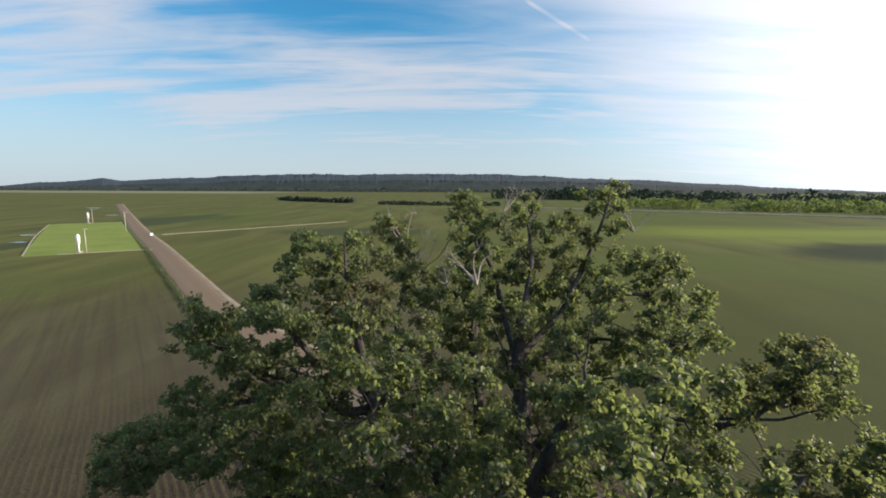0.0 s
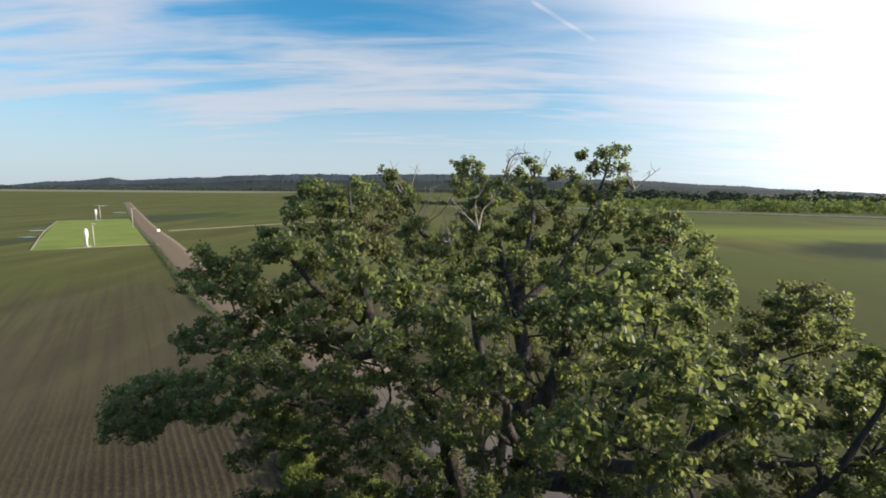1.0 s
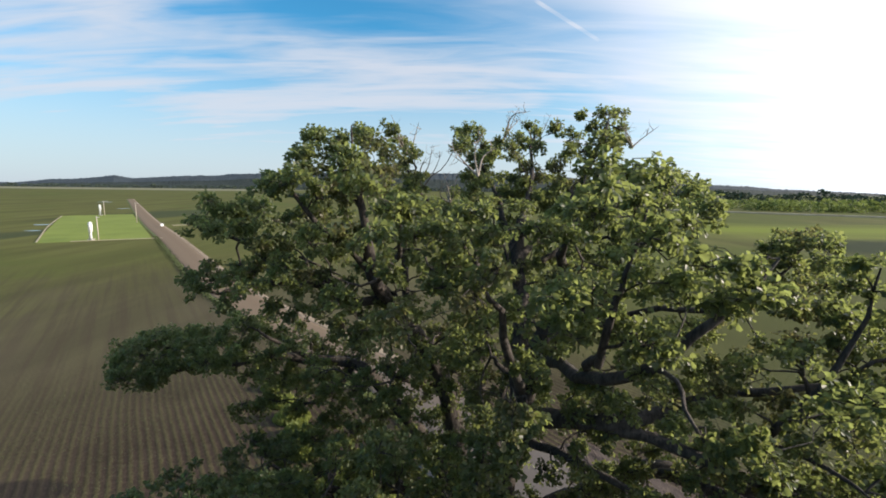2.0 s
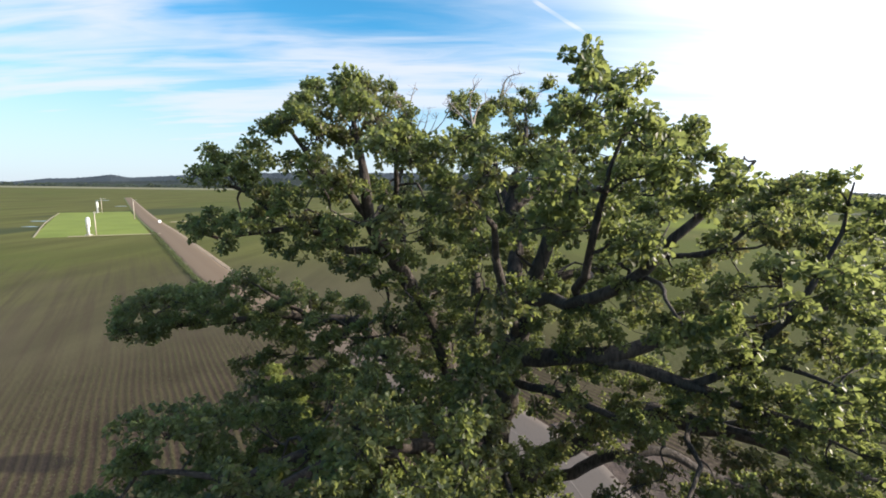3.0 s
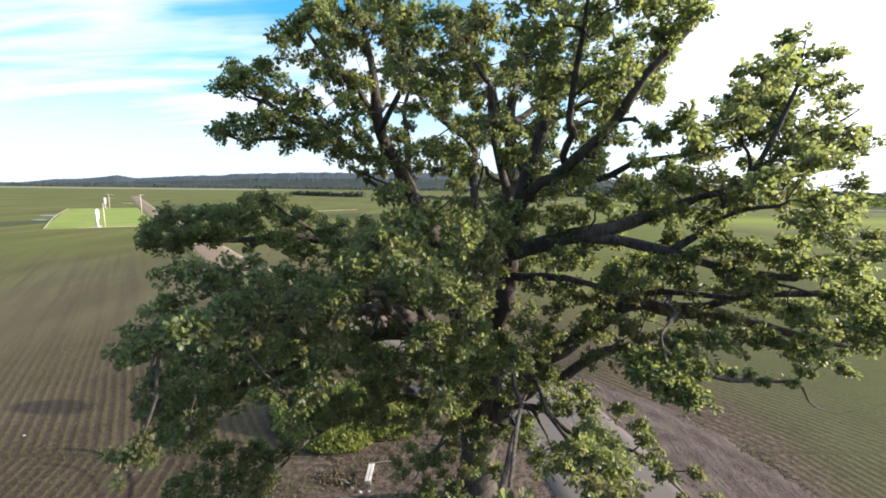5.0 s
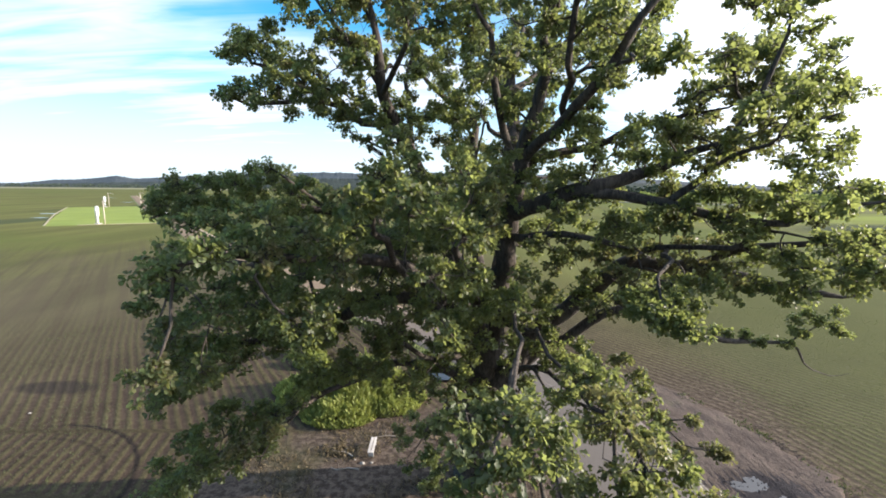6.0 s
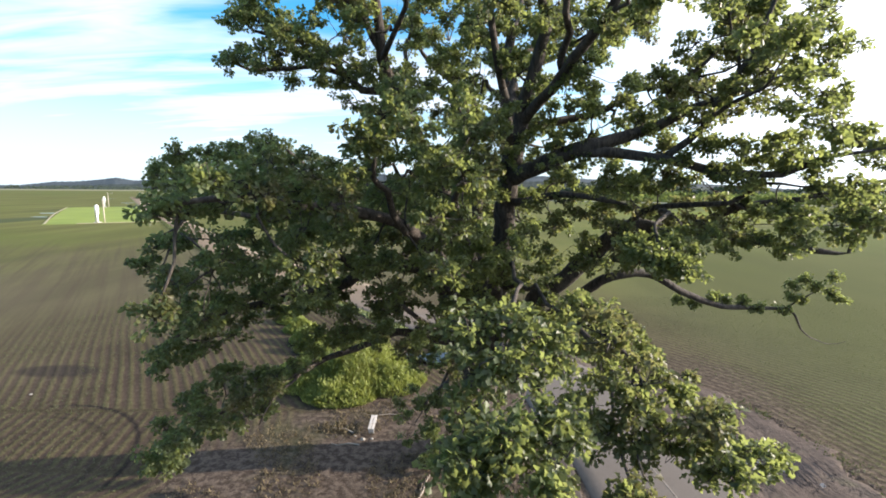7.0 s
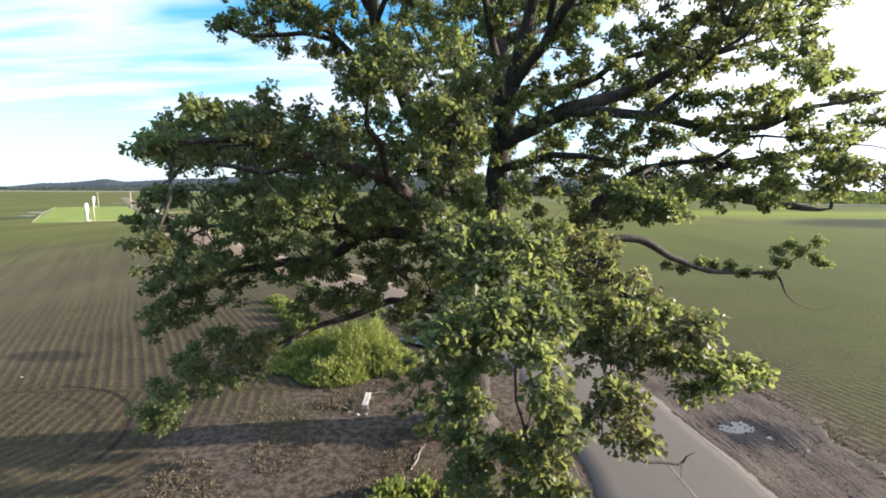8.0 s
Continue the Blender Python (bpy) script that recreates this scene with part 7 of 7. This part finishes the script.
thicket([(-8.2, 31.0, 4.0, 3.6), (-11.6, 30.4, 3.0, 2.2), (-5.0, 30.2, 2.8, 2.0), (-8.6, 28.6, 3.2, 1.6), (-7.0, 33.0, 3.6, 3.8), (-12.6, 32.6, 3.0, 1.5), (-3.6, 31.4, 1.8, 1.2)], 60000, "bright yellow-green weedy thicket beside the tree")
thicket([(-15.4, 41.0, 2.0, 1.7), (-17.4, 44.6, 2.0, 1.5), (-19.8, 48.0, 1.8, 1.3), (-14.0, 38.4, 1.9, 1.2), (-22.4, 52.0, 1.6, 1.0)], 26000, "bright green weedy thicket along the road")


def bench(at, turn):
    t = thing("bench", "weathered pale wooden bench on bare ground by the tree", "bench", at)
    t.rotation_euler = (0, 0, turn)
    for x in (-0.115, 0.115):
        part("plank", box(0.19, 1.9, 0.05, pose(x, 0, 0.44), 0.012), GREY, t)
    for y in (-0.7, 0.7):
        part("leg", box(0.36, 0.09, 0.415, pose(0, y, 0.2075), 0.012), GREY, t)


bench((-5.1, 23.6, 0), 0.04)
SHOULDER = [(20.4, -30), (20.2, -6), (20.3, 6), (20.4, 14), (20.4, 20), (19.4, 26), (16.8, 33), (12.6, 41)]


def shoulder():
    line = smooth_line([(x, y, 0, 1) for x, y in SHOULDER], 0.3)
    verts, faces, m = [], [], 33
    for i, p in enumerate(line):
        fade = min(1.0, (len(line) - i) / 30)
        for j in range(m):
            c = j / (m - 1) * 2 - 1
            wob = (1.2 * noise.noise(Vector((p[1] * 0.3, 5, 1))) + 0.5 * noise.noise(Vector((p[1] * 1.1, 5, 4))) + 0.35 * noise.noise(Vector((p[1] * 2.9, 5, 7)))) * max(0.0, c) ** 3
            x = p[0] + (c * 4.4 + wob) * (0.35 + 0.65 * fade)
            rut = 0.03 * math.sin(c * 11 + p[1] * 0.25) + 0.05 * noise.noise(Vector((x * 1.3, p[1] * 0.6, 3))) + 0.03 * noise.noise(Vector((x * 3.5, p[1] * 1.5, 6)))
            hollow = -0.16 * math.exp(-((x - 19.0) ** 2 / 0.7 + (p[1] + c * 0.6 - 20.8) ** 2 / 0.5)) - 0.10 * math.exp(-((x - 21.8) ** 2 / 0.15 + (p[1] + c * 0.6 - 18.3) ** 2 / 0.5))
            verts.append((x, p[1] + c * 0.6, -0.06 if abs(c) == 1 else 0.11 + rut + hollow))
    for i in range(len(line) - 1):
        for j in range(m - 1):
            faces.append((i * m + j, i * m + j + 1, (i + 1) * m + j + 1, (i + 1) * m + j))
    tagged(new("road_shoulder", mesh_of("road_shoulder", verts, faces, MUD)), "bare muddy road shoulder with tyre ruts", "road shoulder", kind="structure")


shoulder()


def splash(name, cx, cy, rx, ry, z, rough, mat, label, category, seed):
    """A flat patch with a ragged outline."""
    vs, n = [(cx, cy, z)], 72
    for i in range(n):
        a = 2 * math.pi * i / n
        r = 1 + rough * 0.8 * noise.noise(Vector((math.cos(a) * 1.2, math.sin(a) * 1.2, seed))) + rough * 0.3 * noise.noise(Vector((math.cos(a) * 3, math.sin(a) * 3, seed + 4)))
        vs.append((cx + rx * r * math.cos(a), cy + ry * r * math.sin(a), z))
    return tagged(new(name, mesh_of(name, vs, [(0, 1 + i, 1 + (i + 1) % n) for i in range(n)], mat)), label, category, kind="structure")


splash("puddle", 19.2, 20.7, 1.3, 0.95, 0.065, 1.0, WATER, "shallow puddle reflecting the sky in dark mud", "puddle", 3.4)
splash("puddle", 20.4, 20.2, 0.34, 0.7, 0.06, 0.9, WATER, "shallow puddle reflecting the sky in dark mud", "puddle", 5.2)
splash("puddle", 19.5, 22.2, 0.34, 0.5, 0.06, 0.6, WATER, "shallow puddle reflecting the sky in dark mud", "puddle", 8.1)
splash("puddle", 21.8, 18.3, 0.5, 0.9, 0.06, 0.3, WATER, "small puddle in a muddy rut", "puddle", 9.0)
splash("puddle", -255, 269, 6.0, 3.0, 0.12, 0.6, WATER, "shallow puddle standing in the field", "puddle", 13.0)
splash("puddle", -228, 234, 4.0, 2.0, 0.12, 0.6, WATER, "shallow puddle standing in the field", "puddle", 15.0)
splash("puddle", -490, 616, 9, 7, 0.12, 0.6, WATER, "shallow pool standing in the field", "puddle", 17.0)
splash("puddle", -348, 461, 6, 4, 0.12, 0.6, WATER, "shallow pool standing in the field", "puddle", 19.0)
splash("puddle", -0.9, 36.3, 2.8, 1.5, 0.3, 0.7, WATER, "shallow puddle at the road edge", "puddle", 11.0)


def row_spots(x0, x1, y0, y1, way, gap, keep, chance=0.8):
    """Places along parallel crop rows that run in the direction way (degrees from straight ahead, left positive)."""
    a = radians(way)
    d, n = (-math.sin(a), math.cos(a)), (math.cos(a), math.sin(a))
    spots = []
    for i in range(-140, 141):
        for j in range(-400, 401):
            x = (x0 + x1) / 2 + n[0] * i * gap + d[0] * j * 0.24
            y = (y0 + y1) / 2 + n[1] * i * gap + d[1] * j * 0.24
            if x0 < x < x1 and y0 < y < y1 and rng.random() < chance and keep(x, y):
                bend = 0.5 * noise.noise(Vector((x * 0.08, y * 0.08, 5)))
                spots.append((x + n[0] * bend + rng.normal() * 0.05, y + n[1] * bend + rng.normal() * 0.05, 0.02, 0.6 + 0.6 * rng.random()))
    return spots


def open_field(x, y):
    return ((x + 0.5) / 17.5) ** 2 + ((y - 17) / 14.5) ** 2 > 1 and noise.noise(Vector((x * 0.12, y * 0.12, 8))) > -0.25


blades("seedlings", row_spots(-48, -6, 26.6, 62, 36, 0.76, lambda x, y: open_field(x, y) and x + 0.62 * y < 24), 0.11, 3, SEEDLING, "young crop seedlings in thin rows on brown soil", "crop", 1.3)
blades("seedlings", row_spots(-44, -6, 18.2, 26.4, 16, 0.76, open_field), 0.11, 3, SEEDLING, "young crop seedlings in thin rows on brown soil", "crop", 1.3)
blades("seedlings", row_spots(-44, -6, 4, 18.0, -24, 0.76, open_field), 0.11, 3, SEEDLING, "young crop seedlings in thin rows on brown soil", "crop", 1.3)
blades("seedlings", row_spots(24.6, 62, 4, 64, 12, 0.76, lambda x, y: True), 0.11, 3, SEEDLING, "young crop seedlings in rows beyond the road", "crop", 1.3)


def scattered(count, x0, x1, y0, y1, keep):
    spots = []
    for _ in range(count):
        x, y = x0 + (x1 - x0) * rng.random(), y0 + (y1 - y0) * rng.random()
        if keep(x, y):
            spots.append((x, y, 0.0, 0.6 + 0.6 * rng.random()))
    return spots


blades("dry_grass", scattered(9000, -16, 6, 6, 32, lambda x, y: (x / 15) ** 2 + ((y - 17) / 12) ** 2 < 1 and noise.noise(Vector((x * 0.25, y * 0.25, 2))) > 0.0), 0.16, 4, STRAW, "short dry yellowish grass on trodden ground", "grass", 0.8)
for wx, wy, wr, wh in ((-2.2, 14.0, 0.22, 0.95), (-2.7, 13.5, 0.3, 0.7), (-0.5, 14.4, 0.2, 0.8), (-1.4, 13.3, 0.25, 0.6), (0.8, 13.9, 0.3, 0.6)):
    blades("weed", [(wx + rng.normal() * wr, wy + rng.normal() * wr, 0.35 * wh * rng.random(), 0.6 + 0.6 * rng.random()) for _ in range(70)], wh * 0.6, 4, WEED, "tall green weeds growing in bare ground", "weed", 0.45)
blades("weed", [(-7.6 + rng.normal() * 0.9, 23.3 + rng.normal() * 0.45, 0, 0.5 + 0.6 * rng.random()) for _ in range(160)], 0.24, 4, STRAW, "low dry weeds beside the bench", "weed", 0.9)


def stone(at, size):
    """A small rounded field stone, sunk a little into the ground."""
    bm = bmesh.new()
    bmesh.ops.create_icosphere(bm, subdivisions=2, radius=1.0)
    for v in bm.verts:
        n = 1 + 0.25 * noise.noise(v.co * 1.3 + Vector(at))
        v.co = Vector((v.co.x * size * 1.3 * n, v.co.y * size * n, v.co.z * size * 0.7 * n))
    me = bpy.data.meshes.new("stone")
    bm.to_mesh(me)
    bm.free()
    me.materials.append(STONE)
    ob = tagged(new("stone", me), "small pale field stone lying on bare ground", "stone", "field stones")
    ob.location = (at[0], at[1], size * 0.35)


for place, size in (((-5.5, 22.1), 0.13), ((-4.9, 22.2), 0.09), ((-6.1, 22.5), 0.07), ((-33.6, 27.6), 0.10)):
    stone((*place, 0.0), size)


def fallen_branch(points):
    t = Tubes()
    t.add(smooth_line(points, 0.25), 6, 0.2)
    a, b = np.array(points[1][:3]), np.array(points[-2][:3])
    for k in range(3):
        s = a + (b - a) * (0.2 + 0.3 * k)
        t.add(np.array([(*s, 0.02), (*(s + rand_dirs(1, 0.2)[0] * 0.25), 0.014), (*(s + rand_dirs(1, 0.2)[0] * 0.5), 0.006)]), 4)
    tagged(new("fallen_branch", t.mesh("fallen_branch", DEAD)), "pale dead branch lying on bare ground", "branch", "fallen branches")


fallen_branch([(-1.4, 16.2, 0.06, 0.05), (-1.1, 17.0, 0.10, 0.045), (-1.0, 17.8, 0.08, 0.035), (-0.7, 18.7, 0.06, 0.012)])
fallen_branch([(-6.3, 22.8, 0.06, 0.06), (-6.9, 23.2, 0.10, 0.05), (-7.6, 23.3, 0.08, 0.035), (-8.2, 23.8, 0.05, 0.012)])
fallen_branch([(-5.6, 21.4, 0.06, 0.05), (-6.3, 21.5, 0.09, 0.04), (-7.0, 21.3, 0.07, 0.03), (-7.5, 21.6, 0.05, 0.01)])
fallen_branch([(-3.2, 25.2, 0.06, 0.05), (-4.2, 25.4, 0.09, 0.04), (-5.2, 25.2, 0.07, 0.03), (-6.0, 25.5, 0.05, 0.01)])

# long grass on the verge
edge = smooth_line([(x - 4.3, y - 2.8, 0, 1) for x, y in ROAD_LINE[6:11]], 0.5)
blades("verge_tufts", [(p[0] + rng.normal() * 0.45, p[1] + rng.normal() * 0.45, 0.1, 0.5 + 0.9 * rng.random()) for p in edge for _ in range(4)], 0.4, 4, SEEDLING, "uneven long green grass along the road", "grass", 0.7)

# thin weeds and clods where the shoulder meets the field
edge = smooth_line([(x + 4.4, y, 0, 1) for x, y in SHOULDER[1:7]], 0.4)
blades("edge_weeds", [(p[0] + rng.normal() * 0.35, p[1] + rng.normal() * 0.3, 0.02, 0.4 + 0.9 * rng.random()) for p in edge for _ in range(4) if noise.noise(Vector((p[1] * 0.35, 2, 9))) > -0.1], 0.2, 4, SEEDLING, "thin low weeds along the muddy shoulder", "weed", 1.0)
blades("weed", [(24.9 + rng.normal() * 0.5, 15.6 + rng.normal() * 0.5, 0, 0.6 + 0.6 * rng.random()) for _ in range(40)], 0.26, 4, WEED, "low green weeds at the edge of the muddy shoulder", "weed", 1.0)


def clods(spots):
    verts, faces = [], []
    for x, y, z, size in spots:
        b = len(verts)
        sx, sy = size * (0.7 + 0.6 * rng.random()), size * (0.9 + 0.9 * rng.random())
        for a in range(5):
            w = a * 1.2566 + rng.random() * 0.6
            verts.append((x + sx * math.cos(w), y + sy * math.sin(w), z - 0.05))
        verts.append((x + rng.normal() * size * 0.2, y + rng.normal() * size * 0.2, z + size * 0.55))
        faces += [(b + a, b + (a + 1) % 5, b + 5) for a in range(5)]
    tagged(new("mud_clods", mesh_of("mud_clods", verts, faces, MUD)), "small dry clods of mud thrown up beside the road", "clod", kind="stuff")


clods([(16.6 + 8.0 * rng.random(), -4 + 32 * rng.random(), 0.10, 0.03 + 0.09 * rng.random() ** 3) for _ in range(2600)])
clods([(24.2 + rng.normal() * 0.35, 2 + 24 * rng.random(), 0.04, 0.05 + 0.10 * rng.random() ** 2) for _ in range(500)])
